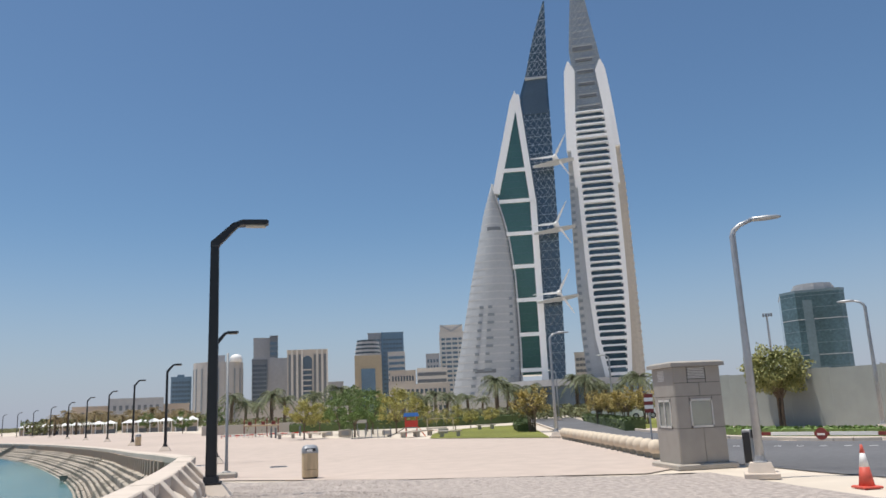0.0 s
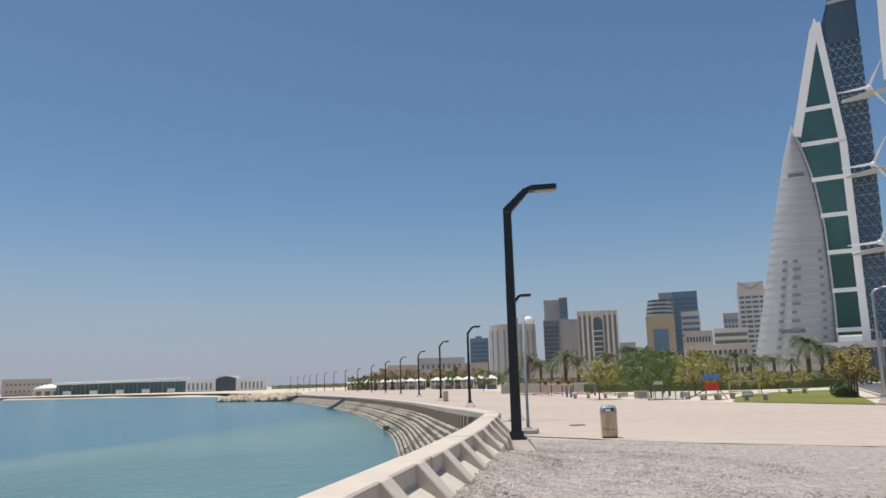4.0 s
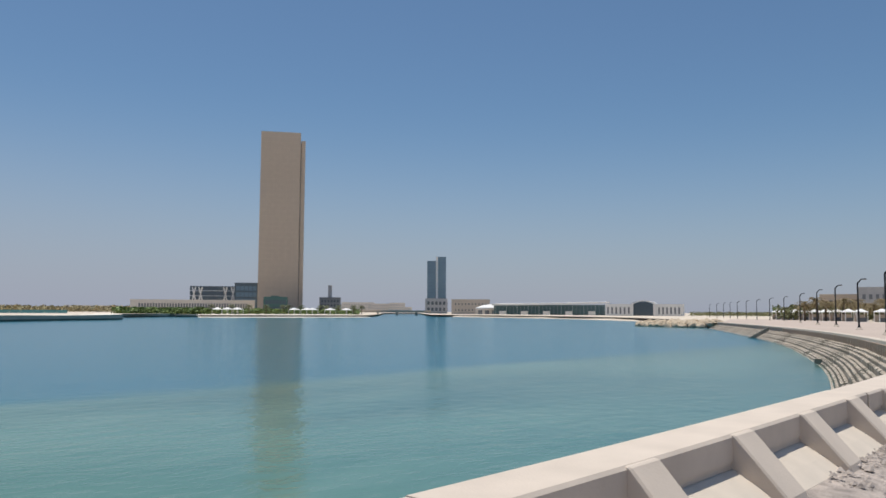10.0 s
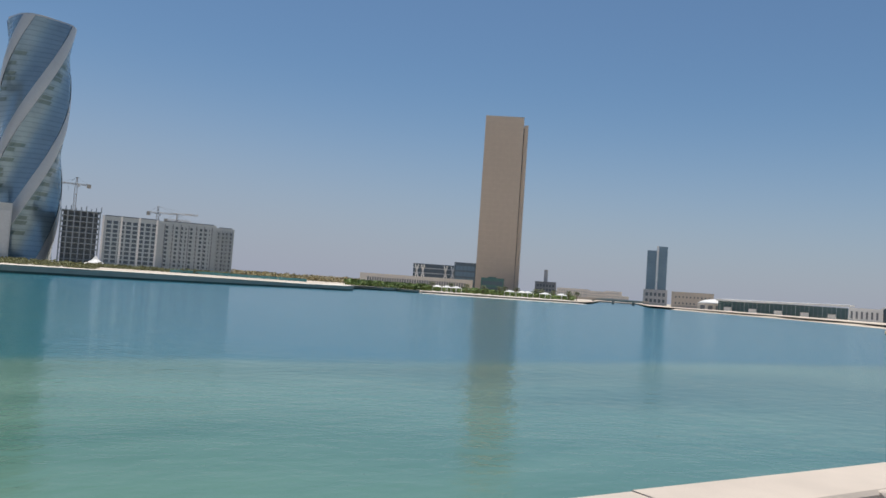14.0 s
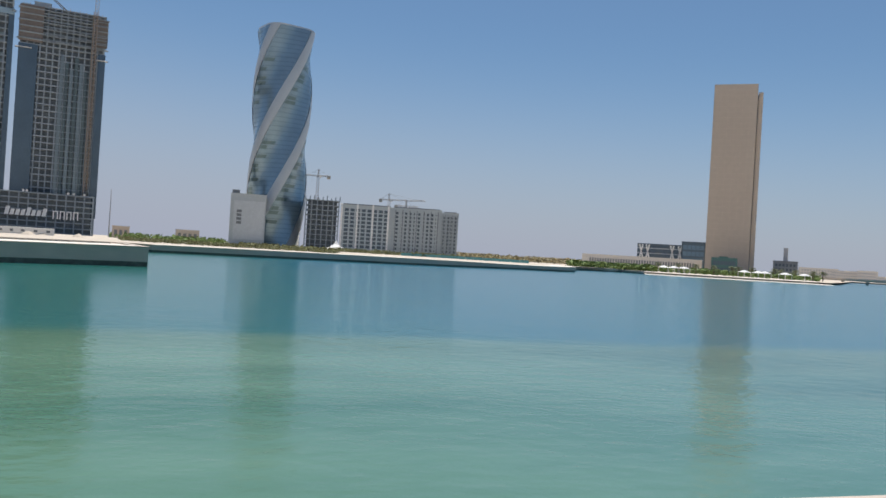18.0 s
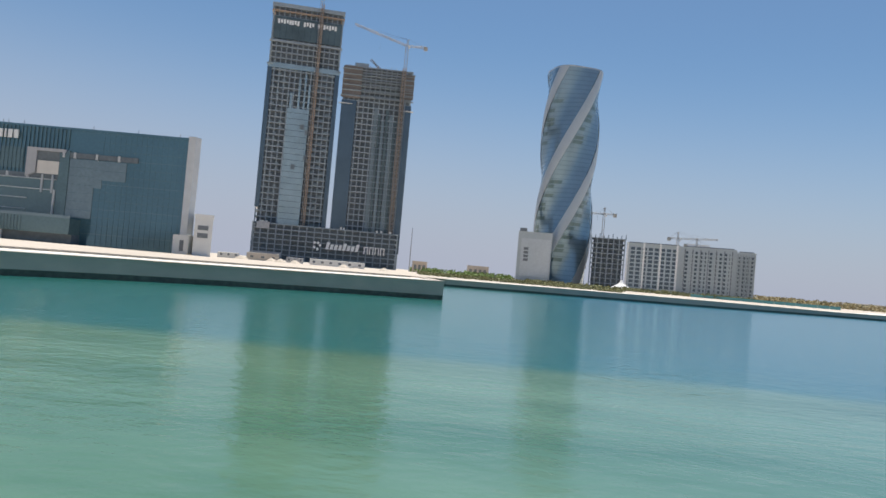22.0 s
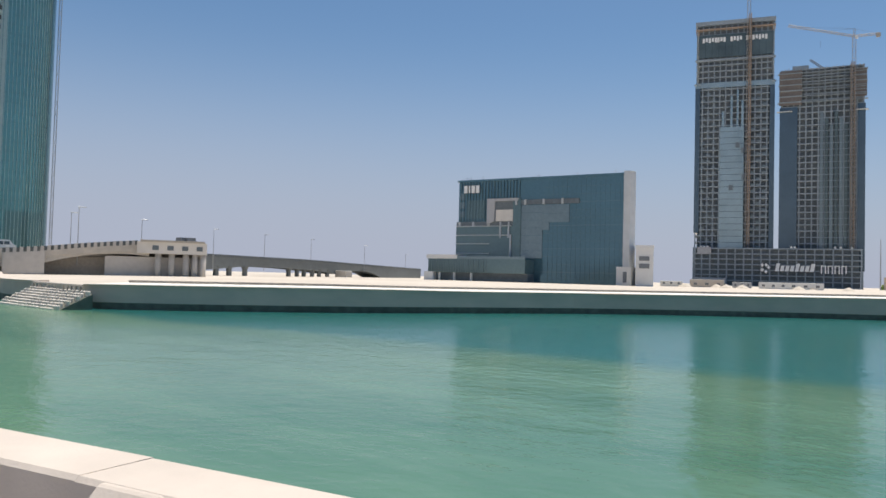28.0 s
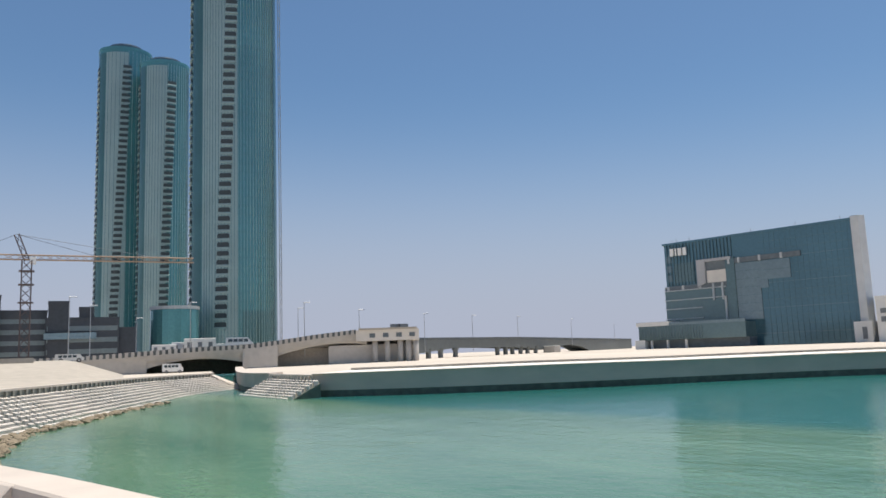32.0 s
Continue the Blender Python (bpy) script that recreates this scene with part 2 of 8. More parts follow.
    l.new(bump.outputs[0], b.inputs["Normal"])
    return m


M_WATER = water_material()


# ---- mesh helpers ----
class Solid:
    """Gathers vertices and faces for one mesh."""

    def __init__(self):
        self.v, self.f, self.m, self.slot = [], [], [], 0

    def face(self, *idx):
        self.f.append(idx)
        self.m.append(self.slot)

    def box(self, x0, x1, y0, y1, z0, z1, mat=None, taper=0.0):
        k = len(self.v)
        t = taper
        pts = [(x0, y0, z0), (x1, y0, z0), (x1, y1, z0), (x0, y1, z0), (x0 + t, y0 + t, z1), (x1 - t, y0 + t, z1), (x1 - t, y1 - t, z1), (x0 + t, y1 - t, z1)]
        if mat is not None:
            pts = [tuple(mat @ Vector(p)) for p in pts]
        self.v += pts
        for q in ((3, 2, 1, 0), (4, 5, 6, 7), (0, 1, 5, 4), (1, 2, 6, 5), (2, 3, 7, 6), (3, 0, 4, 7)):
            self.face(*[k + i for i in q])
        return self

    def slab(self, x0, x1, y0, y1, z0, z1, b=0.02, mat=None):
        """A box with its upper edges chamfered by b."""
        self.loft([[(x0, y0, z0), (x1, y0, z0), (x1, y1, z0), (x0, y1, z0)], [(x0, y0, z1 - b), (x1, y0, z1 - b), (x1, y1, z1 - b), (x0, y1, z1 - b)],
                   [(x0 + b, y0 + b, z1), (x1 - b, y0 + b, z1), (x1 - b, y1 - b, z1), (x0 + b, y1 - b, z1)]], mat=mat)
        return self

    def loft(self, rings, closed=True, caps=True, mat=None):
        k, n = len(self.v), len(rings[0])
        for r in rings:
            self.v += [tuple(mat @ Vector(p)) if mat is not None else tuple(p) for p in r]
        for i in range(len(rings) - 1):
            for j in range(n if closed else n - 1):
                a, c = k + i * n + j, k + i * n + (j + 1) % n
                self.face(a, c, c + n, a + n)
        if caps and closed:
            self.face(*[k + j for j in reversed(range(n))])
            self.face(*[k + (len(rings) - 1) * n + j for j in range(n)])
        return self

    def prism(self, poly, z0, z1, caps=True):
        return self.loft([[(x, y, z0) for x, y in poly], [(x, y, z1) for x, y in poly]], caps=caps)

    def tube(self, path, r, n=8, r_end=None):
        path = [Vector(p) for p in path]
        rings = []
        for i, p in enumerate(path):
            d = (path[min(i + 1, len(path) - 1)] - path[max(i - 1, 0)]).normalized()
            side = d.cross(Vector((0, 0, 1)))
            side = side.normalized() if side.length > 1e-4 else Vector((1, 0, 0))
            up = side.cross(d)
            rr = r + ((r_end if r_end is not None else r) - r) * i / max(1, len(path) - 1)
            rings.append([p + (side * math.cos(a) + up * math.sin(a)) * rr for a in [2 * math.pi * j / n for j in range(n)]])
        return self.loft(rings)

    def lathe(self, prof, n=16, x=0.0, y=0.0, sx=1.0, sy=1.0):
        rings = [[(x + sx * r * math.cos(2 * math.pi * j / n), y + sy * r * math.sin(2 * math.pi * j / n), z) for j in range(n)] for r, z in prof]
        return self.loft(rings)

    def mesh(self, name, *mats, smooth=False):
        me = bpy.data.meshes.new(name)
        me.from_pydata(self.v, [], self.f)
        for m in mats:
            me.materials.append(m)
        if len(mats) > 1:
            me.polygons.foreach_set("material_index", self.m)
        if smooth:
            me.polygons.foreach_set("use_smooth", [True] * len(self.f))
        me.update()
        return me


def part(name, data, mat, parent, label="", at=None, smooth=False):
    """One mesh object under a thing or a part; data is a Solid or a mesh to share."""
    me = data.mesh(name, mat, smooth=smooth) if isinstance(data, Solid) else data
    ob = new(name, me)
    ob.parent = parent
    if at is not None:
        ob.matrix_local = at if isinstance(at, Matrix) else Matrix.Translation(at)
    return tagged(ob, label)


def thing(name, label, category, m=None, group="", kind=""):
    ob = new(name)
    ob.empty_display_size = 0.3
    if m is not None:
        ob.matrix_world = m
    return tagged(ob, label, category, group, kind)


def solid_thing(name, s, mat, label, category="", kind="", m=None, group="", smooth=False):
    ob = new(name, s.mesh(name, *(mat if isinstance(mat, tuple) else (mat,)), smooth=smooth))
    if m is not None:
        ob.matrix_world = m
    return tagged(ob, label, category, group, kind)


# bearings were taken from these standpoints: bearing, x, y
STAND = ((-30, 45, 60, 75, 90, 107, 129, 180), (1.0, 0.97, 0.95, 0.98, 0.92, 0.86, 0.87, 0.88), (0.0, 0.03, -0.04, -0.09, -0.17, -0.36, -0.46, -0.6))


def polar(az, d, z=0.0):
    """A place d metres from the standpoint, az degrees to the left of north."""
    x = float(np.interp(az, STAND[0], STAND[1]))
    y = float(np.interp(az, STAND[0], STAND[2]))
    return Vector((x - math.sin(radians(az)) * d, y + math.cos(radians(az)) * d, z))


def plot(az, d, z=0.0, turn=0.0):
    """The pose of a building at that bearing, its front towards the bay."""
    p = polar(az, d, z)
    return pose(p.x, p.y, p.z, 0, 0, az + turn)


def high(el, d):
    return 1.9 + d * math.tan(radians(el))


def smooth_line(pts, step):
    """Points about step apart on a soft curve through pts (any dimension)."""
    pts = [np.array(p, float) for p in pts]
    out = []
    for i in range(len(pts) - 1):
        a, b, c, d = pts[max(i - 1, 0)], pts[i], pts[i + 1], pts[min(i + 2, len(pts) - 1)]
        n = max(1, int(round(np.linalg.norm((c - b)[:2]) / step)))
        for j in range(n):
            t = j / n
            out.append(0.5 * (2 * b + (c - a) * t + (2 * a - 5 * b + 4 * c - d) * t * t + (3 * b - a - 3 * c + d) * t ** 3))
    out.append(pts[-1])
    return out


def offset(line, k):
    """The line shifted k metres to its right, in plan."""
    out = []
    for i, p in enumerate(line):
        d = line[min(i + 1, len(line) - 1)] - line[max(i - 1, 0)]
        n = np.array([d[1], -d[0]]) / (math.hypot(d[0], d[1]) + 1e-9)
        q = np.array(p, float)
        q[:2] += n * k
        out.append(q)
    return out


def sheet(name, pts, mat, label, category):
    """A level or nearly level sheet with an outline of any shape."""
    pts = [Vector(p) for p in pts]
    me = bpy.data.meshes.new(name)
    tris = tessellate_polygon([[Vector((p.x, p.y, 0)) for p in pts]])
    area = lambda t: (pts[t[1]] - pts[t[0]]).cross(pts[t[2]] - pts[t[0]]).z
    me.from_pydata([tuple(p) for p in pts], [], [t if area(t) > 0 else t[::-1] for t in tris])
    me.materials.append(mat)
    me.update()
    return tagged(new(name, me), label, category, "", "structure")


# ---- structure: water, land, sea wall ----
WATER = -1.13
s = Solid()
s.v = [(-4500, -4500, WATER), (4500, -4500, WATER), (4500, 4500, WATER), (-4500, 4500, WATER)]
s.face(0, 1, 2, 3)
solid_thing("water", s, M_WATER, "calm turquoise bay water with small ripples", "water", "structure")

# sea edge of the wall's top, from the bridge round behind the viewer and north along the bay
NEAR = [(-3.7, -48.6, 0.85), (0.3, -40.7, 0.85), (2.7, -28.7, 1.0), (2.4, -18.7, 1.1), (1.1, -12.2, 1.16), (0.05, -7.8, 1.16), (-0.31, -6.1, 1.16), (-0.64, -4.2, 1.16), (-0.98, -2.35, 1.16),
        (-1.16, -0.8, 1.16), (-1.24, 0.8, 1.16), (-1.27, 2.2, 1.16), (-1.29, 3.4, 1.16), (-1.33, 4.8, 1.16), (-1.38, 6.3, 1.16), (-1.49, 8.9, 1.16), (-1.73, 12.5, 1.16), (-2.00, 15.2, 1.16), (-2.35, 18.3, 1.16)]
SOUTH = [(-29.90, -88.18, 0.68), (-25.00, -82.28, 0.72), (-19.10, -75.08, 0.78), (-13.40, -65.28, 0.83), (-8.10, -56.28, 0.84), (-3.70, -48.58, 0.85)]
NORTH = [(-2.35, 18.3, 1.16), (-3.5, 21.4, 1.14)] + [(-math.sin(radians(a)) * d, math.cos(radians(a)) * d, z) for a, d, z in ((11.7, 31, 0.94), (13.7, 45, 0.72), (15.72, 60, 0.59), (17.77, 80, 0.45), (19.83, 101, 0.37), (21.9, 130, 0.26), (23.4, 160, 0.16))]
FAR = [NORTH[-1], (-86, 176, 0.2), (-118, 226, 0.2), (-260, 380, 0.2), (-420, 540, 0.2)]


def cap_loft(line, width, cap, k=0.03, lip=0.0):
    """A chamfered coping along the line."""
    a, b = offset(line, -lip), offset(line, width - lip)
    a1, b1 = offset(line, k - lip), offset(line, width - k - lip)
    ring = []
    for i in range(len(line)):
        z = line[i][2]
        ring.append([(a[i][0], a[i][1], z - cap), (a[i][0], a[i][1], z - k), (a1[i][0], a1[i][1], z), (b1[i][0], b1[i][1], z), (b[i][0], b[i][1], z - k), (b[i][0], b[i][1], z - cap)])
    return Solid().loft(ring)


def wall_run(name, line, label, width=0.38, deep=2.2, cap=0.16, mat=None, units=False):
    """Upright sea wall under a chamfered cap; the line is the cap's sea edge. units: the cap lies in single precast lengths."""
    c, e = offset(line, 0.06), offset(line, width - (0.012 if units else 0.12))
    root = thing(name, label, "sea wall", kind="structure")
    body = Solid()
    body.loft([[(c[i][0], c[i][1], c[i][2] - deep), (c[i][0], c[i][1], c[i][2] - cap), (e[i][0], e[i][1], e[i][2] - cap), (e[i][0], e[i][1], e[i][2] - deep)] for i in range(len(line))])
    part("wall_panel", body, mat or M_CONC, root)
    if not units:
        part("cap", cap_loft(line, width, cap), M_CONC, root, "pale cast concrete coping")
        return root
    rg = random.Random(2)
    for i in range(0, len(line) - 1, 3):
        run = [np.array(p) for p in line[i:i + 4]]
        if len(run) < 2:
            continue
        for j, g in ((0, 0.0015), (-1, -0.0015)):
            d = (run[1] - run[0]) if j == 0 else (run[-1] - run[-2])
            run[j] = run[j] + d / np.linalg.norm(d) * g
        drop = rg.uniform(0, 0.008)
        part("cap", cap_loft([p - np.array([0, 0, drop]) for p in run], width + rg.uniform(-0.006, 0.01), cap, 0.018, rg.uniform(-0.010, 0.010)), M_CONC, root, "pale cast concrete coping")
    return root


near_line = smooth_line(NEAR, 1.0)
north_line = smooth_line(NORTH, 1.2)
south_line = smooth_line(SOUTH, 1.5)
far_line = smooth_line(FAR, 12)
near_wall = wall_run("wall_near", near_line, "pale precast concrete sea wall with buttress ribs", 0.355, units=True)
wall_run("wall_bay", north_line, "long curved concrete sea wall along the promenade", mat=M_WALL_BAY)
wall_run("wall_south_bay", south_line, "curved concrete sea wall before the bridge", mat=M_CONC_WET)


def gravel_height(x, y):
    """The gravel bed lies half a metre above the plaza beside the wall and falls to it."""
    edge = 26.0 - 0.48 * (x + 2.4) if x > -2.4 else 26.0
    k = min(1.0, max(0.0, (edge - 3.0 - y) / 7.0))
    j = min(1.0, max(0.0, (7.0 - x) / 6.0))
    wall_x = float(np.interp(y, [p[1] for p in near_line[20:]], [p[0] for p in near_line[20:]]))
    bank = 0.30 * max(0.0, 1 - abs(x - wall_x - 0.66) / 1.2) ** 1.2 * min(1.0, max(0.0, (16.0 - y) / 4))
    return 0.50 * k * k * (3 - 2 * k) * j * j * (3 - 2 * j) + bank


# the land east of the sea wall: one sheet from the coping to the horizon
coast = [p for p in south_line[:-1]] + [p for p in near_line[:-1]] + [p for p in north_line[:-1]] + list(far_line)
inner = offset(coast, 0.22)
sheet("ground", [(p[0], p[1], -0.02) for p in inner] + [(-420, 4400, -0.02), (4400, 4400, -0.02), (4400, -4400, -0.02), (-140, -4400, -0.02), (-140, -420, -0.02), (-60.5, -180.7, -0.02), (-51.5, -150.7, -0.02), (-30.9, -90.7, -0.02)],
      M_SAND, "pale sandy ground reaching to the horizon", "ground")

# gravel bed between the wall and the paving
s = Solid()
nx, ny = 34, 44
for j in range(ny + 1):
    y = -14 + 41 * j / ny
    wx = np.interp(y, [p[1] for p in near_line[30:]] + [p[1] for p in north_line[:14]], [p[0] for p in near_line[30:]] + [p[0] for p in north_line[:14]]) + 0.2
    for i in range(nx + 1):
        t = (i / nx) ** 1.4
        x = wx + (11.0 - wx) * t
        edge = 26.0 - 0.48 * (x + 2.4) + 0.35 * math.sin(x * 1.3)
        yy = min(y, edge)
        s.v.append((x, yy, gravel_height(x, yy) + 0.006 + 0.008 * noise.noise((x * 1.5, yy * 1.5, 0))))
for j in range(ny):
    for i in range(nx):
        k = j * (nx + 1) + i
        s.face(k, k + 1, k + nx + 2, k + nx + 1)
solid_thing("gravel_bed", s, M_GRAVEL, "grey crushed gravel bed beside the sea wall", "gravel", "structure", smooth=True)

# paved plaza
s = Solid()
plaza = [(-4.6, 27.6), (-2.4, 26.6), (3, 23.2), (9.5, 20.6), (11.2, 22), (14.6, 44.6), (13.9, 46.5), (7.9, 55.2), (2, 66), (-8, 92), (-30, 160), (-90, 260), (-100, 240)]
plaza += [tuple(p[:2]) for p in reversed(offset(north_line, 0.6)) if p[1] > 29]
sheet("pavement", [(x, y, 0.012) for x, y in plaza], M_PAVE, "wide beige paved plaza", "pavement")

# ---- sea wall details ----
# buttress ribs and footing on the land side of the near wall
arc = [0.0]
for i in range(1, len(near_line)):
    arc.append(arc[-1] + math.hypot(*(near_line[i] - near_line[i - 1])[:2]))


def along(line, lengths, s_at):
    i = min(len(line) - 2, max(0, int(np.searchsorted(lengths, s_at)) - 1))
    t = (s_at - lengths[i]) / (lengths[i + 1] - lengths[i])
    p = line[i] + (line[i + 1] - line[i]) * t
    d = (line[i + 1] - line[i])[:2]
    return p, d / np.linalg.norm(d)


rib_solid = Solid()
w2 = 0.155
prof = [(0.30, -0.006), (0.36, -0.006), (0.375, -0.012), (0.67, -0.335), (0.71, -0.44), (0.71, -1.16), (0.30, -1.16)]
inset = [(0.30, -0.012), (0.354, -0.012), (0.368, -0.022), (0.658, -0.343), (0.698, -0.445), (0.698, -1.16), (0.30, -1.16)]
rib_solid.loft([[(x, y, z) for x, z in pr] for y, pr in ((-w2, inset), (-w2 + 0.012, prof), (w2 - 0.012, prof), (w2, inset))])
rib_mesh = rib_solid.mesh("rib", M_CONC)
foot = Solid()
foot.loft([[(0.24, y, -1.16), (0.24, y, -0.20), (0.36, y, -0.21), (0.50, y, -0.29), (0.62, y, -0.37), (0.66, y, -0.50), (0.66, y, -1.16)] for y in (-0.645, 0.645)])
foot_mesh = foot.mesh("footing", M_SANDFILL)
total = arc[-1]
RIB = 1.295
rib_start = float(np.interp(6.07, [p[1] for p in near_line[40:]], arc[40:])) % RIB
n_rib = int((total - 0.4) / RIB)
for i in range(n_rib):
    p, d = along(near_line, arc, rib_start + RIB * i)
    turn = math.degrees(math.atan2(d[1], d[0])) - 90
    part("rib", rib_mesh, None, near_wall, at=pose(p[0], p[1], p[2], 0, 0, turn))
    q, e = along(near_line, arc, min(total - 0.01, rib_start + RIB * (i + 0.5)))
    turn = math.degrees(math.atan2(e[1], e[0])) - 90
    part("footing", foot_mesh, None, near_wall, at=pose(q[0], q[1], q[2], 0, 0, turn))

# stones scattered on the gravel, denser beside the wall
rng = random.Random(5)
s = Solid()
for i in range(24000):
    y = rng.uniform(5.5, 24) if i % 3 else rng.uniform(6, 15)
    wx = np.interp(y, [p[1] for p in near_line[60:]], [p[0] for p in near_line[60:]]) + 0.60
    x = wx + abs(rng.gauss(0, 3.4))
    if y > 25.4 - 0.48 * (x + 2.4) or x > 9:
        continue
    r = rng.uniform(0.009, 0.024) if rng.random() < 0.95 else rng.uniform(0.024, 0.038)
    z = gravel_height(x, y) + r * 0.3
    ph = rng.uniform(0, 6)
    ring = [(x + r * rng.uniform(0.7, 1.2) * math.cos(ph + a), y + r * rng.uniform(0.7, 1.2) * math.sin(ph + a), z) for a in (0, 1.26, 2.5, 3.77, 5.0)]
    b = len(s.v)
    s.v += ring + [(x + r * 0.2, y, z + r * rng.uniform(0.5, 0.9))]
    for j in range(5):
        s.face(b + j, b + (j + 1) % 5, b + 5)
solid_thing("gravel_stones", s, M_STONE, "loose grey and white gravel stones", "gravel", "stuff")

# ---- street lamps of the promenade ----
def black_lamp(up=0.0):
    root = thing("street_lamp", "black steel street lamp with a bent arm", "street lamp", group="promenade lamps")
    s = Solid()
    s.loft([[(x, y, -0.12) for x, y in ((-0.42, -0.40), (0.42, -0.40), (0.42, 0.40), (-0.42, 0.40))], [(x, y, 0.05) for x, y in ((-0.41, -0.39), (0.41, -0.39), (0.41, 0.39), (-0.41, 0.39))],
            [(x, y, 0.30) for x, y in ((-0.22, -0.22), (0.22, -0.22), (0.22, 0.22), (-0.22, 0.22))]])
    part("plinth", s, M_CONC, root, "pale concrete plinth")
    s = Solid().box(-0.19, 0.19, -0.19, 0.19, 0.30, 0.34)
    s.box(-0.15, 0.15, -0.15, 0.15, 0.34, 0.46, taper=0.02)
    part("base_plate", s, M_BLACK, root)
    s = Solid()
    s.loft([[(-a, -a, z), (a, -a, z), (a, a, z), (-a, a, z)] for a, z in ((0.102, 0.44), (0.080, 5.03))], caps=False)
    # the bend leans over into the arm
    s.loft([[(-0.085, -0.085, 5.02), (0.085, -0.085, 5.02), (0.085, 0.085, 5.02), (-0.085, 0.085, 5.02)],
            [(-0.08, -0.075, 5.12), (0.095, -0.075, 5.06), (0.095, 0.075, 5.06), (-0.08, 0.075, 5.12)],
            [(0.36, -0.06, 5.54), (0.45, -0.06, 5.45), (0.45, 0.06, 5.45), (0.36, 0.06, 5.54)],
            [(0.45, -0.06, 5.56), (0.49, -0.06, 5.46), (0.49, 0.06, 5.46), (0.45, 0.06, 5.56)]])
    pole = part("pole", s, M_BLACK, root)
    s = Solid()
    s.loft([[(0.45, -0.09, 5.46), (0.45, 0.09, 5.46), (0.45, 0.09, 5.565), (0.45, -0.09, 5.565)], [(0.55, -0.13, 5.475), (0.55, 0.13, 5.475), (0.55, 0.13, 5.585), (0.55, -0.13, 5.585)],
            [(1.02, -0.12, 5.50), (1.02, 0.12, 5.50), (1.02, 0.12, 5.59), (1.02, -0.12, 5.59)], [(1.06, -0.08, 5.52), (1.06, 0.08, 5.52), (1.06, 0.08, 5.58), (1.06, -0.08, 5.58)]])
    head = part("lamp_head", s, M_BLACK, root)
    s = Solid().box(0.60, 1.0, -0.10, 0.10, 5.455, 5.484)
    part("lens", s, M_LENS, head, "flat warm grey lens under the head")
    return root


LAMPS = [(-1.25, 15.65, 0.46), (-4.2, 37.0, 0), (-10.4, 57.1, 0), (-17.2, 76.5, 0), (-25.5, 99.2, 0), (-33.6, 118.5, 0), (-42.6, 139.3, 0), (-53.6, 164, 0), (-66.5, 191.6, 0),
         (-76.0, 208.1, 0), (-87.3, 228.5, 0), (-97.4, 246.0, 0), (-107.5, 263.5, 0), (-117.4, 281.0, 0), (-127.4, 298.5, 0), (-138.2, 316.7, 0), (-149.5, 334.7, 0)]
lamp = black_lamp()
lamp.matrix_world = pose(LAMPS[0][0], LAMPS[0][1], LAMPS[0][2] - 0.02, 0, 0, 4) @ Matrix.Diagonal((1, 1, 0.982, 1))
for i, p in enumerate(LAMPS[1:]):
    tall = copy_thing(lamp, pose(p[0], p[1], p[2] - 0.012, 0, 0, 4 + 1.2 * i))
    tall.scale = (0.92, 0.92, 1.075)

# plain grey pole beside the plaza, with its concrete foot
root = thing("steel_pole", "plain galvanised steel pole on a concrete foot", "pole", pose(-2.52, 27.8, 0.012))
part("foot", Solid().slab(-0.34, 0.34, -0.34, 0.34, 0, 0.17, 0.04), M_CONC_GREY, root)
part("shaft", Solid().lathe([(0.06, 0.17), (0.06, 0.5), (0.052, 0.55), (0.045, 4.2)], 10), M_POLE, root, smooth=True)
part("base_collar", Solid().lathe([(0.14, 0.17), (0.14, 0.20), (0.1, 0.22)], 10), M_GALV, root)

# ---- litter bins ----
def litter_bin():
    root = thing("litter_bin", "tan round-cornered litter bin with a grey metal hood", "litter bin", group="plaza bins")

    def ring(w, z):
        return [(w * math.copysign(abs(math.cos(a)) ** 0.6, math.cos(a)), 0.85 * w * math.copysign(abs(math.sin(a)) ** 0.6, math.sin(a)), z) for a in [2 * math.pi * (j + 0.5) / 24 for j in range(24)]]

    part("base", Solid().loft([ring(0.235, 0.0), ring(0.235, 0.05)]), M_BLACK, root)
    part("door", Solid().loft([ring(0.25, 0.05), ring(0.255, 0.07), ring(0.255, 0.26), ring(0.25, 0.275)]), M_TIMBER, root, "tan lower panel", smooth=False)
    part("body", Solid().loft([ring(0.25, 0.285), ring(0.255, 0.30), ring(0.255, 0.76), ring(0.25, 0.78)]), M_TIMBER, root, "smooth tan body")
    hood = part("hood", Solid().loft([ring(0.262, 0.78), ring(0.262, 0.84), ring(0.25, 0.93), ring(0.20, 1.0), ring(0.10, 1.03)]), M_GALV, root, "grey domed metal hood")
    part("opening", Solid().box(-0.15, 0.15, -0.232, -0.19, 0.835, 0.93), M_BLACK, hood, "dark slot")
    part("liner", Solid().slab(-0.13, 0.05, -0.245, -0.2, 0.83, 0.90, 0.02), M_WHITE, hood, "white bag edge in the slot")
    return root


b = litter_bin()
b.matrix_world = pose(0.35, 25.5, 0.012, 0, 0, 8)
copy_thing(b, pose(-16.2, 74.3, 0.012, 0, 0, 20))

# drain covers in the paving
for x, y, a in ((-1.06, 32.2, 10), (-4.6, 36, -8)):
    root = thing("drain_cover", "dark cast iron drain cover set in the paving", "drain cover", pose(x, y, 0.013, 0, 0, a))
    part("cover_frame", Solid().slab(-0.34, 0.34, -0.34, 0.34, 0, 0.012, 0.004), M_GALV, root)
    part("lid", Solid().slab(-0.29, 0.29, -0.29, 0.29, 0.0, 0.020, 0.004), M_BLACK, root)

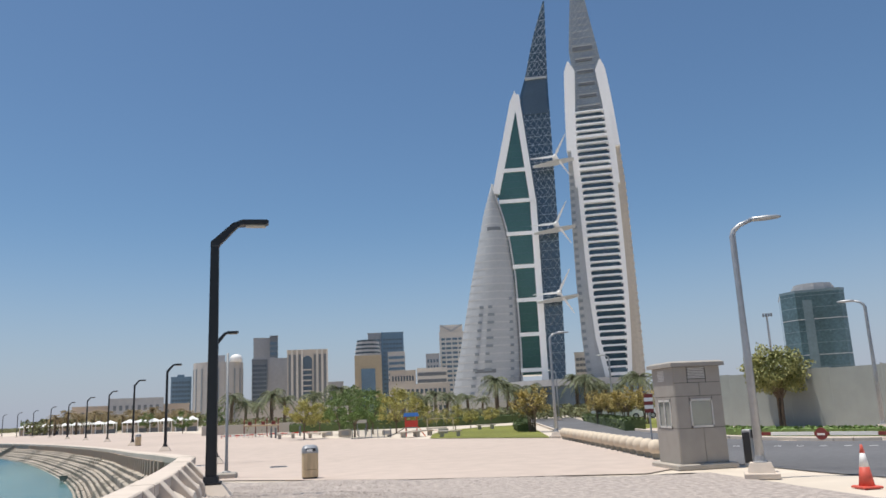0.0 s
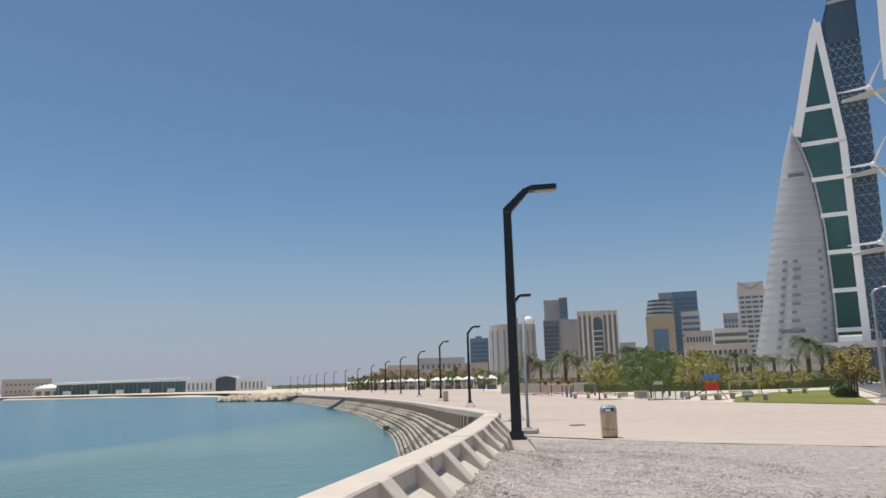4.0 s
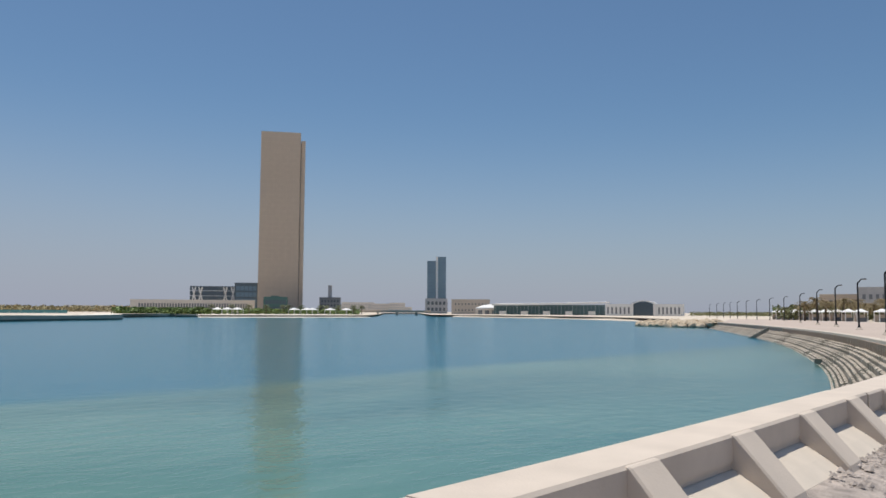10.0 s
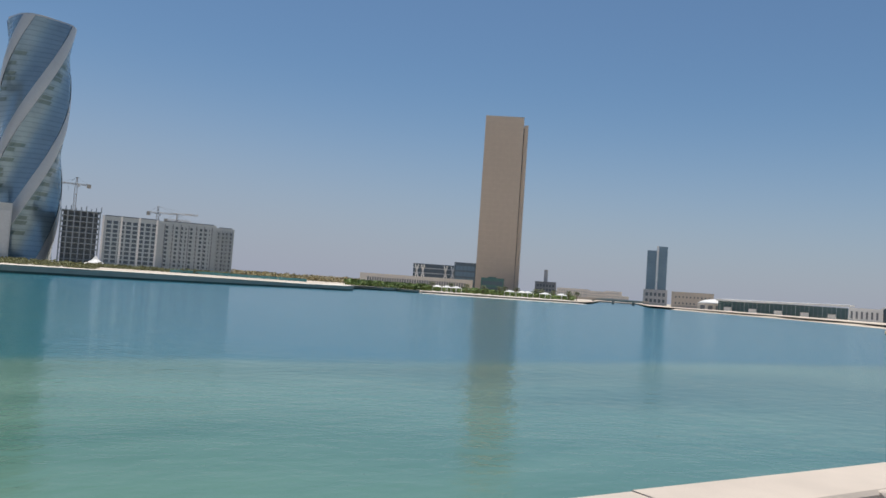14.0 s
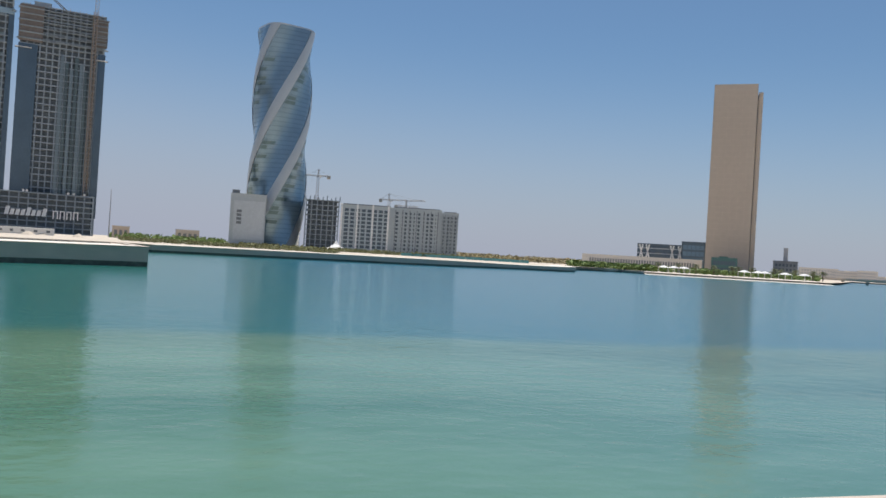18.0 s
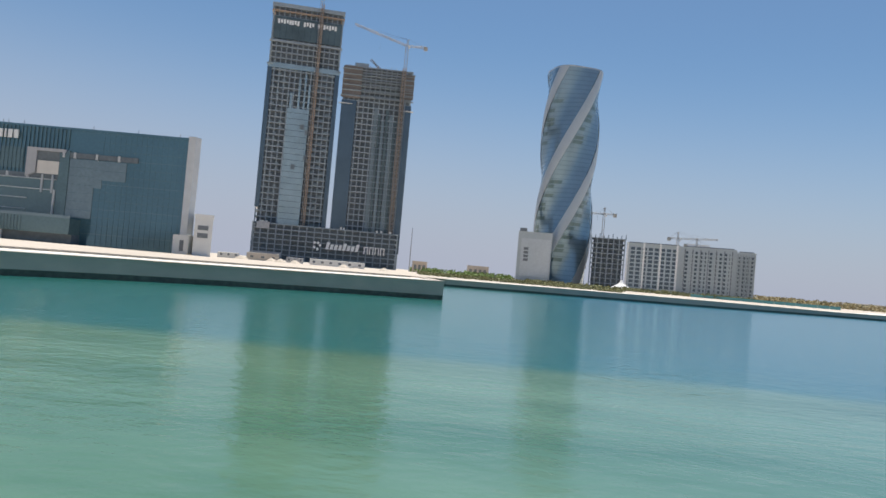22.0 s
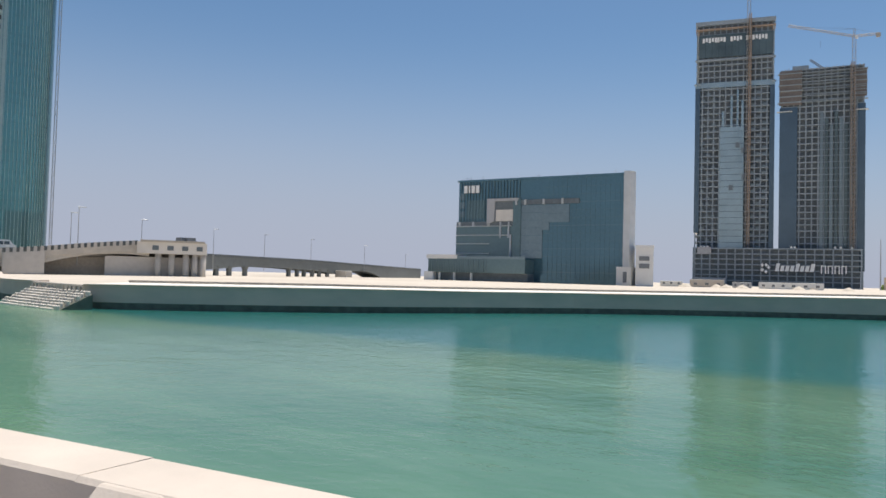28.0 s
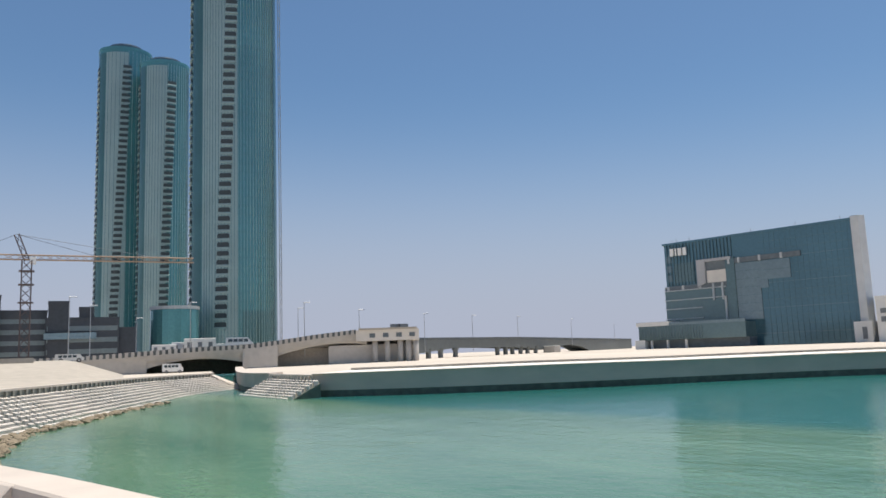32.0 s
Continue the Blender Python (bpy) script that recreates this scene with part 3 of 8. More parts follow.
# ---- guard kiosk ----
M_KIOSK = material("kiosk_cladding", (0.36, 0.33, 0.29), 0.75, 0, 0.08, 1.0, 0.12, 30)
M_KFRAME = material("light_window_frame", (0.62, 0.60, 0.56), 0.5, 0, 0.05, 2.0, 0.0)
KIOSK_AT = pose(11.5, 21.9, 0.0, 0, 0, 0) @ Matrix.Diagonal((0.80, 0.95, 1.0, 1))
kiosk = thing("guard_kiosk", "small grey-beige guard kiosk with a flat roof", "kiosk", KIOSK_AT)
M_KGAP = material("kiosk_joint", (0.13, 0.12, 0.11), 0.8, 0, 0.1, 2.0, 0.0)
M_KGLASS = glass_wall("kiosk_glass", (0.26, 0.285, 0.27), 0.06, 0.35, 0.01, 2.0)
part("plinth", Solid().slab(-1.12, 1.12, -0.98, 0.98, 0, 0.14, 0.03), M_CONC_GREY, kiosk)
part("body", Solid().box(-0.86, 0.86, -0.76, 0.76, 0.14, 2.86), M_KGAP, kiosk, "dark block painted as recess shade behind the panels")
W, D = 0.89, 0.79


def kiosk_panel(x0, x1, z0, z1, side):
    g = 0.008
    s = Solid()
    if side == "front":
        s.box(x0 + g, x1 - g, -D, -D + 0.04, z0 + g, z1 - g)
    elif side == "left":
        s.box(-W, -W + 0.04, x0 + g, x1 - g, z0 + g, z1 - g)
    elif side == "right":
        s.box(W - 0.04, W, x0 + g, x1 - g, z0 + g, z1 - g)
    else:
        s.box(x0 + g, x1 - g, D - 0.04, D, z0 + g, z1 - g)
    part("panel", s, M_KIOSK, kiosk)


for a in ((-W, 0.05, 0.14, 1.12), (0.05, W, 0.14, 1.12), (-W, -0.38, 1.12, 2.02), (0.48, W, 1.12, 2.02), (-W, 0.05, 2.02, 2.40), (0.05, W, 2.02, 2.40), (-W, -0.38, 2.40, 2.86), (0.33, W, 2.40, 2.86), (-0.38, 0.33, 2.40, 2.50), (-0.38, 0.33, 2.82, 2.86), (-0.38, 0.48, 1.94, 2.02)):
    kiosk_panel(*a, "front")
for side in ("left", "right"):
    for a in ((-D + 0.05, D - 0.05, 0.14, 1.12), (-D + 0.05, -0.40, 1.12, 2.02), (0.52, D - 0.05, 1.12, 2.02), (-D + 0.05, D - 0.05, 2.02, 2.86), (-0.4, 0.52, 1.94, 2.02)):
        kiosk_panel(*a, side)
for a in ((-W, W, 0.14, 1.12), (-W, W, 1.12, 2.02), (-W, W, 2.02, 2.86)):
    kiosk_panel(*a, "back")
for side, (x0, x1) in (("front", (-0.38, 0.48)), ("left", (-0.40, 0.52))):
    s = Solid()
    fr = [(x0, x1, 1.13, 1.19), (x0, x1, 1.88, 1.94), (x0, x0 + 0.05, 1.13, 1.94), (x1 - 0.05, x1, 1.13, 1.94)]
    if side == "left":
        fr += [((x0 + x1) / 2 - 0.02, (x0 + x1) / 2 + 0.02, 1.13, 1.94)]
    for a0, a1, z0, z1 in fr:
        if side == "front":
            s.box(a0, a1, -D - 0.02, -D + 0.05, z0, z1)
        else:
            s.box(-W - 0.02, -W + 0.05, a0, a1, z0, z1)
    wf = part("window_frame", s, M_KFRAME, kiosk, "light grey window frame")
    s = Solid()
    if side == "front":
        s.box(x0 + 0.04, x1 - 0.04, -D + 0.015, -D + 0.025, 1.18, 1.90)
    else:
        s.box(-W + 0.015, -W + 0.025, x0 + 0.04, x1 - 0.04, 1.18, 1.90)
    part("pane", s, M_KGLASS, wf, "grey-green reflecting pane")
for i in range(7):
    z = 2.52 + 0.045 * i
    part("louvre", Solid().box(-0.35, 0.30, -D - 0.012, -D + 0.03, z, z + 0.028), M_KFRAME, kiosk, "pale louvre slat")
for i in range(7):
    z = 2.48 + 0.045 * i
    part("louvre", Solid().box(-W - 0.012, -W + 0.03, -0.1, 0.35, z, z + 0.028), M_KFRAME, kiosk, "pale louvre slat")
s = Solid()
s.loft([[(-1.02, -0.92, 2.86), (1.02, -0.92, 2.86), (1.02, 0.92, 2.86), (-1.02, 0.92, 2.86)], [(-1.02, -0.92, 2.97), (1.02, -0.92, 2.97), (1.02, 0.92, 2.97), (-1.02, 0.92, 2.97)], [(-0.9, -0.8, 3.02), (0.9, -0.8, 3.02), (0.9, 0.8, 3.02), (-0.9, 0.8, 3.02)]])
part("roof", s, M_KIOSK, kiosk, "flat overhanging roof slab")
s = Solid().box(0.895, 0.96, -0.55, -0.35, 1.25, 1.6)
s.tube([(0.93, -0.45, 2.4), (0.99, -0.45, 2.2), (0.95, -0.45, 1.6)], 0.02, 6)
part("intercom", s, M_BLACK, kiosk, "black box and cable on the side")

# ---- road, kerbs, barrier ----
def flat(name, pts, z, mat, label, category):
    return sheet(name, [(x, y, z) for x, y in pts], mat, label, category)


flat("road", [(12.7, 24.5), (13.8, 34), (15.2, 45), (19.5, 66), (24.5, 90), (30, 118), (38, 118), (30, 88), (24.5, 64), (21.2, 50), (19.8, 38), (20.4, 31.5), (24, 27), (60, 6), (60, -8), (40, -8), (14.5, 12), (13.2, 18)], 0.004, M_ASPHALT, "grey asphalt drive with a dotted white line", "road")
flat("verge", [(21.9, 50), (20.5, 38), (21.2, 32.2), (24.5, 28), (62, 7.5), (80, 30), (40, 60), (34, 100), (31.5, 90), (25.3, 64)], 0.016, M_PAVE, "pale paved verge beside the drive", "pavement")
flat("lawn", [(7.9, 55.6), (14.2, 46.6), (17.5, 62), (22, 84), (17, 82), (12, 76), (9.5, 66)], 0.03, M_GRASS, "bright green clipped lawn", "lawn")
flat("lawn_far", [(22.6, 54), (26, 66), (33, 95), (39, 95), (33, 66), (30, 54)], 0.03, M_GRASS, "green grass strip beyond the drive", "lawn")
kerb_mesh = Solid().slab(-0.09, 0.09, -0.49, 0.49, 0, 0.15, 0.02).mesh("kerb_stone", M_CONC)
kerb_root = thing("kerb", "pale concrete kerb along the drive", "kerb", kind="structure")
for line in ([(13.2, 26.5), (13.9, 34), (15.25, 45), (19.55, 66), (24.5, 90)], [(21.4, 50.5), (20.0, 38), (20.6, 31.8), (24.1, 27.3), (42, 17)], [(21.4, 50.5), (24.7, 64), (30.2, 88)]):
    pts = smooth_line(line, 1.0)
    for i in range(len(pts) - 1):
        a, c = pts[i], pts[i + 1]
        part("kerb_stone", kerb_mesh, None, kerb_root, at=pose((a[0] + c[0]) / 2, (a[1] + c[1]) / 2, 0.0, 0, 0, math.degrees(math.atan2(c[1] - a[1], c[0] - a[0])) - 90))
dash = Solid().box(-0.06, 0.06, -0.13, 0.13, 0, 0.004).mesh("road_dash", M_WHITE)
dash_root = thing("road_marking", "dotted white line on the asphalt", "road marking", kind="structure")
for i in range(26):
    t = i / 25
    part("dash", dash, None, dash_root, at=pose(14.6 + 14 * t ** 1.2, 33.5 - 15.5 * t, 0.006, 0, 0, 52))
for i in range(14):
    part("dash", dash, None, dash_root, at=pose(16.6 + 0.09 * i * i ** 0.5 + 0.18 * i, 40 + 3 * i, 0.006, 0, 0, -10))

M_BOLLARD = material("bollard_concrete", (0.66, 0.56, 0.43), 0.85, 0, 0.08, 3.0, 0.25, 40)
bol = thing("sphere_bollard", "round sand-coloured concrete bollard on a dark stub", "bollard", group="bollards along the drive")
part("ball", Solid().lathe([(0.27 * math.sin(math.pi * i / 12) + 0.001, 0.38 - 0.27 * math.cos(math.pi * i / 12)) for i in range(13)], 18), M_BOLLARD, bol, smooth=True)
part("stub", Solid().lathe([(0.15, 0.0), (0.15, 0.09), (0.19, 0.19)], 14), M_CONC_WET, bol)
N_BOL = 19
bol.matrix_world = pose(11.95, 25.6, 0.0)
for i in range(1, N_BOL):
    t = i / (N_BOL - 1)
    copy_thing(bol, pose(11.95 + 2.3 * t, 25.6 + 18.2 * t, 0.0, 0, 0, 37 * i))

M_CONE = material("faded_red_rubber", (0.62, 0.10, 0.065), 0.6, 0, 0.15, 5.0, 0.05)
cone = thing("traffic_cone", "orange and white traffic cone on a square base", "traffic cone", pose(11.86, 14.92, 0.0))
part("cone_base", Solid().slab(-0.21, 0.21, -0.21, 0.21, 0, 0.045, 0.015), M_CONE, cone)
for z0, z1, m in ((0.045, 0.42, M_CONE), (0.42, 0.69, M_WHITE), (0.69, 0.86, M_CONE)):
    r = lambda z: 0.155 - 0.13 * (z - 0.045) / 0.8
    part("sleeve", Solid().lathe([(r(z0), z0), (r(z1), z1)], 16), m, cone, "white reflective sleeve" if m is M_WHITE else "orange sleeve", smooth=True)


def grey_lamp(label="tapered galvanised street lamp with a curved arm", tall=6.0):
    root = thing("street_lamp", label, "street lamp", group="road lamps")
    part("plinth", Solid().slab(-0.40, 0.40, -0.40, 0.40, 0, 0.13, 0.02).box(-0.31, 0.31, -0.31, 0.31, 0.13, 0.36, taper=0.07), M_CONC, root, "stepped pale concrete plinth")
    part("base_collar", Solid().lathe([(0.17, 0.36), (0.17, 0.385), (0.125, 0.40), (0.12, 0.52)], 10), M_GALV, root)
    s = Solid()
    s.tube([(0, 0, 0.2), (0, 0, tall * 0.5), (0, 0, tall), (0.04, 0, tall + 0.12), (0.2, 0, tall + 0.26), (0.5, 0, tall + 0.36)], 0.105, 10, 0.045)
    part("pole", s, M_GALV, root, smooth=True)
    s = Solid()
    s.loft([[(x, w * math.cos(a), tall + 0.37 + h * math.sin(a)) for a in [2 * math.pi * j / 10 for j in range(10)]] for x, w, h in ((0.42, 0.04, 0.03), (0.55, 0.11, 0.06), (0.85, 0.13, 0.065), (1.12, 0.10, 0.045), (1.2, 0.03, 0.02))])
    part("lamp_head", s, M_GALV, root, "flat oval lamp head", smooth=True)
    return root


gl = grey_lamp()
gl.matrix_world = pose(11.32, 17.95, 0.0, 0, 0, -28)
for x, y, r in ((14.6, 46.6, -10), (27.1, 34.2, 140), (27, 70, 160), (30, 98, 160)):
    copy_thing(gl, pose(x, y, 0.0, 0, 0, r))
M_RUST = material("dull_red_paint", (0.20, 0.035, 0.03), 0.6, 0, 0.15, 3.0, 0.05)
bar = thing("boom_barrier", "pale boom barrier on a slim cabinet with a red sign", "barrier", pose(12.75, 20.95, 0.0, 0, 0, -58))
part("cabinet", Solid().slab(-0.13, 0.13, -0.11, 0.11, 0, 1.02, 0.02), M_GALV, bar, "grey steel cabinet")
part("door", Solid().box(-0.11, 0.11, -0.125, -0.111, 0.1, 0.94), M_BLACK, bar, "dark cabinet door")
part("pivot", Solid().loft([[(0.2 + 0.13 * math.cos(a), y, 0.9 + 0.13 * math.sin(a)) for a in [2 * math.pi * j / 14 for j in range(14)]] for y in (-0.05, 0.05)]), M_BLACK, bar, "round dark pivot")
for i in range(14):
    part("boom_section", Solid().box(0.3 + 0.4 * i, 0.3 + 0.4 * (i + 1) - 0.004, -0.03, 0.03, 0.85, 0.94), M_WHITE if i % 4 else M_RUST, bar, "" if i % 4 else "dark red band")
sign_post = part("sign", Solid().loft([[(2.1 + 0.16 * math.cos(a), y, 0.89 + 0.16 * math.sin(a)) for a in [2 * math.pi * j / 20 for j in range(20)]] for y in (-0.07, -0.045)]), M_RUST, bar, "round red sign")
part("bar", Solid().box(2.0, 2.2, -0.078, -0.071, 0.855, 0.905), M_WHITE, sign_post, "white bar")

# corrugated fence and hedges beyond the drive
M_FENCE = material("grey_green_fence_sheet", (0.33, 0.35, 0.32), 0.7, 0, 0.08, 0.5, 0.05)
fence = thing("wall_fence", "tall grey-green sheet fence round the next plot", "fence", kind="structure")
fl = smooth_line([(26.9, 52.8), (31.5, 39.5), (42, 16)], 2.4)
for i in range(len(fl) - 1):
    a, c = fl[i], fl[i + 1]
    L = math.hypot(*(c - a))
    s = Solid()
    n = 4
    top = 3.42 + 0.03 * math.sin(i * 2.1)
    rings = [[(0.006 * (1 if j % 2 else -1), L * j / n, 0.0) for j in range(n + 1)], [(0.006 * (1 if j % 2 else -1), L * j / n, top) for j in range(n + 1)]]
    s.loft(rings, closed=False)
    part("fence_sheet", s, M_FENCE, fence, at=pose(a[0], a[1], 0.0, 0, 0, math.degrees(math.atan2(c[1] - a[1], c[0] - a[0])) - 90))
    part("fence_post", Solid().box(-0.06, 0.06, -0.05, 0.05, 0, top + 0.05), M_GALV, fence, at=pose(a[0] + 0.08, a[1], 0))

# concrete blocks of the revetment
def revetment(name, line, reach, z_low, label, cols_as_parts, rows=9, drop=1.0, pitch=0.55, mat=M_BLOCK, gap=0.33, lattice=False):
    """Blocks on a slope coloured dark as gap shade. lattice: pointed blocks in offset rows, with open holes between;
    else straight columns.
    """
    root = thing(name, label, "revetment", kind="structure")
    bed = Solid()
    o1, o2 = offset(line, 0.05), offset(line, -reach)
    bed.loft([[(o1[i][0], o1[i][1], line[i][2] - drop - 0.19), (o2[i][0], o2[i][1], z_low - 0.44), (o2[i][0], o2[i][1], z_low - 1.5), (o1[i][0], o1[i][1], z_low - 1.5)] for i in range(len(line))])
    part("bed", bed, M_TIDE_SHADE, root, "slope coloured dark as shade between the blocks")
    block = Solid()
    d, e = reach / rows, pitch * gap

    def plan(k, z0, z1):
        """One level of the block, drawn in by k; z0 at its seaward edge, z1 at the landward one."""
        if lattice:
            return [(-d * 0.50 + k, 0, z0), (-d * 0.16, -e + k, z0), (d * 0.16, -e + k, z1), (d * 0.50 - k, 0, z1), (d * 0.16, e - k, z1), (-d * 0.16, e - k, z0)]
        return [(-d * 0.38 + k, -e + k, z0), (d * 0.36 - k, -e + k, z1), (d * 0.36 - k, e - k, z1), (-d * 0.38 + k, e - k, z0)]

    block.loft([plan(0, -0.26, -0.26), plan(0, 0.05, 0.085), plan(0.025, 0.075, 0.115)])
    bmesh_block = block.mesh("block", mat)
    rest = Solid()
    rg = random.Random(3)
    count = 0
    for i in range(len(line) - 1):
        a, c = line[i], line[i + 1]
        L = math.hypot(*(c - a)[:2])
        per = max(1, int(round(L / pitch)))
        for j in range(per):
            p = a + (c - a) * ((j + 0.5) / per)
            t = (c - a)[:2] / L
            n = np.array([t[1], -t[0]])
            turn = math.degrees(math.atan2(n[1], n[0]))
            for r in range(rows):
                k = (r + 0.5) / rows
                q = p[:2] - n * (reach * k) + t * (pitch * 0.5 * (r % 2) if lattice else 0.0)
                z = (p[2] - drop) * (1 - k) + (z_low - 0.25) * k + rg.uniform(-0.014, 0.014)
                if not lattice and r % 4 == 3:
                    z -= 0.07
                m = pose(q[0], q[1], z, 0, 0, turn + rg.uniform(-1.5, 1.5))
                if count < 300 and i >= cols_as_parts[0] and i < cols_as_parts[1]:
                    part("block", bmesh_block, None, root, at=m)
                    count += 1
                else:
                    b0 = len(rest.v)
                    rest.v += [tuple(m @ Vector(v)) for v in block.v]
                    rest.f += [tuple(b0 + w for w in f) for f in block.f]
                    rest.m += block.m
    tagged(part("blocks", rest, mat, root), kind="stuff")
    return root


revetment("revetment_north", north_line[1:], 1.9, WATER, "stepped concrete block revetment along the bay", (5, 60), 12, 0.6, 0.74, M_BLOCK, 0.24)
revetment("revetment_south", list(south_line[:-1]) + list(near_line[:27]), 4.2, WATER, "white concrete block revetment before the bridge", (16, 60), 10, 0.5, 0.66, M_BLOCK_PALE, 0.28, True)
# upright ribs on the sea face of the southern wall
post_rib = Solid().box(-0.05, 0.08, -0.14, 0.14, -0.75, -0.16).mesh("rib", M_CONC_WET)
south_wall = bpy.data.objects["wall_south_bay"]
so_arc = [0.0]
for i in range(1, len(south_line)):
    so_arc.append(so_arc[-1] + math.hypot(*(south_line[i] - south_line[i - 1])[:2]))
for i in range(int(so_arc[-1] / 0.9)):
    p, d = along(south_line, so_arc, 0.4 + 0.9 * i)
    part("rib", post_rib, None, south_wall, at=pose(p[0], p[1], p[2], 0, 0, math.degrees(math.atan2(d[1], d[0])) - 90))
# upright ribs on the sea face of the bay wall
face_rib = Solid().box(-0.07, 0.07, -0.10, 0.10, -1.1, -0.16).mesh("rib", M_WALL_BAY)
bay_wall = bpy.data.objects["wall_bay"]
nl_arc = [0.0]
for i in range(1, len(north_line)):
    nl_arc.append(nl_arc[-1] + math.hypot(*(north_line[i] - north_line[i - 1])[:2]))
for i in range(90):
    p, d = along(north_line, nl_arc, 2.2 + 0.8 * i)
    part("rib", face_rib, None, bay_wall, at=pose(p[0], p[1], p[2], 0, 0, math.degrees(math.atan2(d[1], d[0])) - 90))
# outfall and a flight of steps across the block slope
out = thing("outfall", "dark concrete outfall box on the block slope", "outfall", pose(-14.2, 48.6, -0.5, 0, 0, 22) @ Matrix.Scale(0.45, 4))
part("box", Solid().slab(-0.6, 0.3, -0.25, 0.25, -1.3, -0.72, 0.04), M_CONC_WET, out)
part("cover", Solid().slab(-0.7, 0.3, -0.3, 0.3, -0.72, -0.64, 0.03), M_TIDE_SHADE, out)
steps = thing("slope_steps", "dark flight of steps down the block slope", "steps", pose(-34.3, 95.0, 0.0, 0, 0, 27))
for k in range(8):
    part("step", Solid().slab(-2.4 + 0.3 * k, -2.1 + 0.3 * k, -0.16, 0.16, -1.5, -1.0 + 0.17 * k, 0.03), M_CONC_WET, steps)

# ---- the city behind the plaza ----
M_SAIL = material("grey_tower_cladding", (0.43, 0.45, 0.465), 0.5, 0.1, 0.10, 0.3, 0.05, stretch=(1, 1, 3))
M_SAIL_LINE = material("grey_tower_band", (0.50, 0.51, 0.51), 0.5, 0.1, 0.06, 0.3, 0.0)
M_SAIL_WIN = material("sail_window", (0.25, 0.28, 0.30), 0.35, 0.1, 0.1, 0.3, 0.0)
M_SAIL_TAN = material("tan_tower_cladding", (0.50, 0.45, 0.38), 0.55, 0.0, 0.10, 0.3, 0.05)
M_GL_GREEN = glass_wall("green_curtain_glass", (0.085, 0.175, 0.155), 0.1, 0.4, 0.03, 6)
M_GL_BLUE = glass_wall("blue_curtain_glass", (0.17, 0.25, 0.31), 0.12, 0.5, 0.04, 5)
M_GL_DARK = glass_wall("dark_blue_glass", (0.11, 0.145, 0.17), 0.12, 0.45, 0.04, 5)
M_GL_OFFICE = glass_wall("office_glass", (0.12, 0.19, 0.195), 0.12, 0.4, 0.03, 6)
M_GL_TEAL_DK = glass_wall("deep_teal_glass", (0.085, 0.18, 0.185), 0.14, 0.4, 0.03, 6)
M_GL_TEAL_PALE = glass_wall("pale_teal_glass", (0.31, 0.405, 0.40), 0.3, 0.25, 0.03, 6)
M_GL_TEAL = glass_wall("teal_tower_glass", (0.12, 0.305, 0.32), 0.14, 0.45, 0.03, 6)
M_GL_SPINE = glass_wall("spine_glass", (0.085, 0.135, 0.175), 0.10, 0.5, 0.04, 5)
M_GL_SPIRE = glass_wall("spire_glass", (0.31, 0.345, 0.365), 0.35, 0.4, 0.04, 5)
M_GL_TOWER = glass_wall("grey_blue_office_glass", (0.13, 0.20, 0.22), 0.08, 0.45, 0.05, 7, 0.35)
M_GL_INST = glass_wall("institute_glass", (0.105, 0.195, 0.235), 0.10, 0.45, 0.03, 6)
M_GL_INST_DK = glass_wall("institute_dark_glass", (0.135, 0.20, 0.21), 0.12, 0.4, 0.03, 6)
M_GL_PALE = glass_wall("pale_glass_and_reflection", (0.20, 0.26, 0.28), 0.14, 0.4, 0.03, 6)
M_GL_SILVER = glass_wall("silver_blue_glass", (0.26, 0.36, 0.42), 0.2, 0.5, 0.03, 6)
M_GL_SILVER_DK = glass_wall("silver_blue_glass_shade", (0.20, 0.285, 0.335), 0.2, 0.5, 0.03, 6)
M_BAND = material("silver_band_metal", (0.45, 0.49, 0.51), 0.4, 0.3, 0.06, 0.3, 0.0)
M_GL_SITE = glass_wall("dusty_site_glass", (0.19, 0.235, 0.25), 0.3, 0.3, 0.03, 6)
# M_TAN and M_GREYB are lightened in base colour to stand in for haze
M_TAN = material("tan_stone_cladding", (0.52, 0.465, 0.40), 0.8, 0, 0.08, 0.2, 0.08)
M_TAN_DK = material("brown_tower_cladding", (0.54, 0.445, 0.35), 0.65, 0, 0.05, 0.1, 0.05)
M_GREYB = material("grey_render", (0.42, 0.42, 0.425), 0.85, 0, 0.10, 0.2, 0.1)
M_PALE = material("pale_render", (0.66, 0.62, 0.56), 0.8, 0, 0.08, 0.2, 0.08)
M_YELLOW = material("yellow_stone", (0.47, 0.39, 0.27), 0.75, 0, 0.08, 0.2, 0.08)
M_STEEL_DK = material("dark_steel", (0.18, 0.195, 0.21), 0.5, 0.3, 0.15, 1.0, 0.05)
M_CRANE = material("crane_paint", (0.55, 0.33, 0.16), 0.6, 0, 0.12, 1.0, 0.05)
M_MAST = material("dark_crane_mast_paint", (0.09, 0.065, 0.065), 0.6, 0, 0.12, 1.0, 0.05)
M_CRANE_GREY = material("crane_grey_paint", (0.38, 0.36, 0.34), 0.6, 0, 0.12, 1.0, 0.05)


def tower_rings(levels, depth, bulge=0.0, n=7):
    """Rings for a loft: each level is (z, left, right); the front bows out by bulge."""
    rings = []
    for z, x0, x1, *more in levels:
        dep = more[0] if more else depth
        front = [(x0 + (x1 - x0) * i / (n - 1), -bulge * 4 * (i / (n - 1)) * (1 - i / (n - 1)), z) for i in range(n)]
        rings.append(front + [(x1, dep, z), (x0, dep, z)])
    return rings


def lerp_levels(levels, z):
    zs = [l[0] for l in levels]
    return float(np.interp(z, zs, [l[1] for l in levels])), float(np.interp(z, zs, [l[2] for l in levels]))


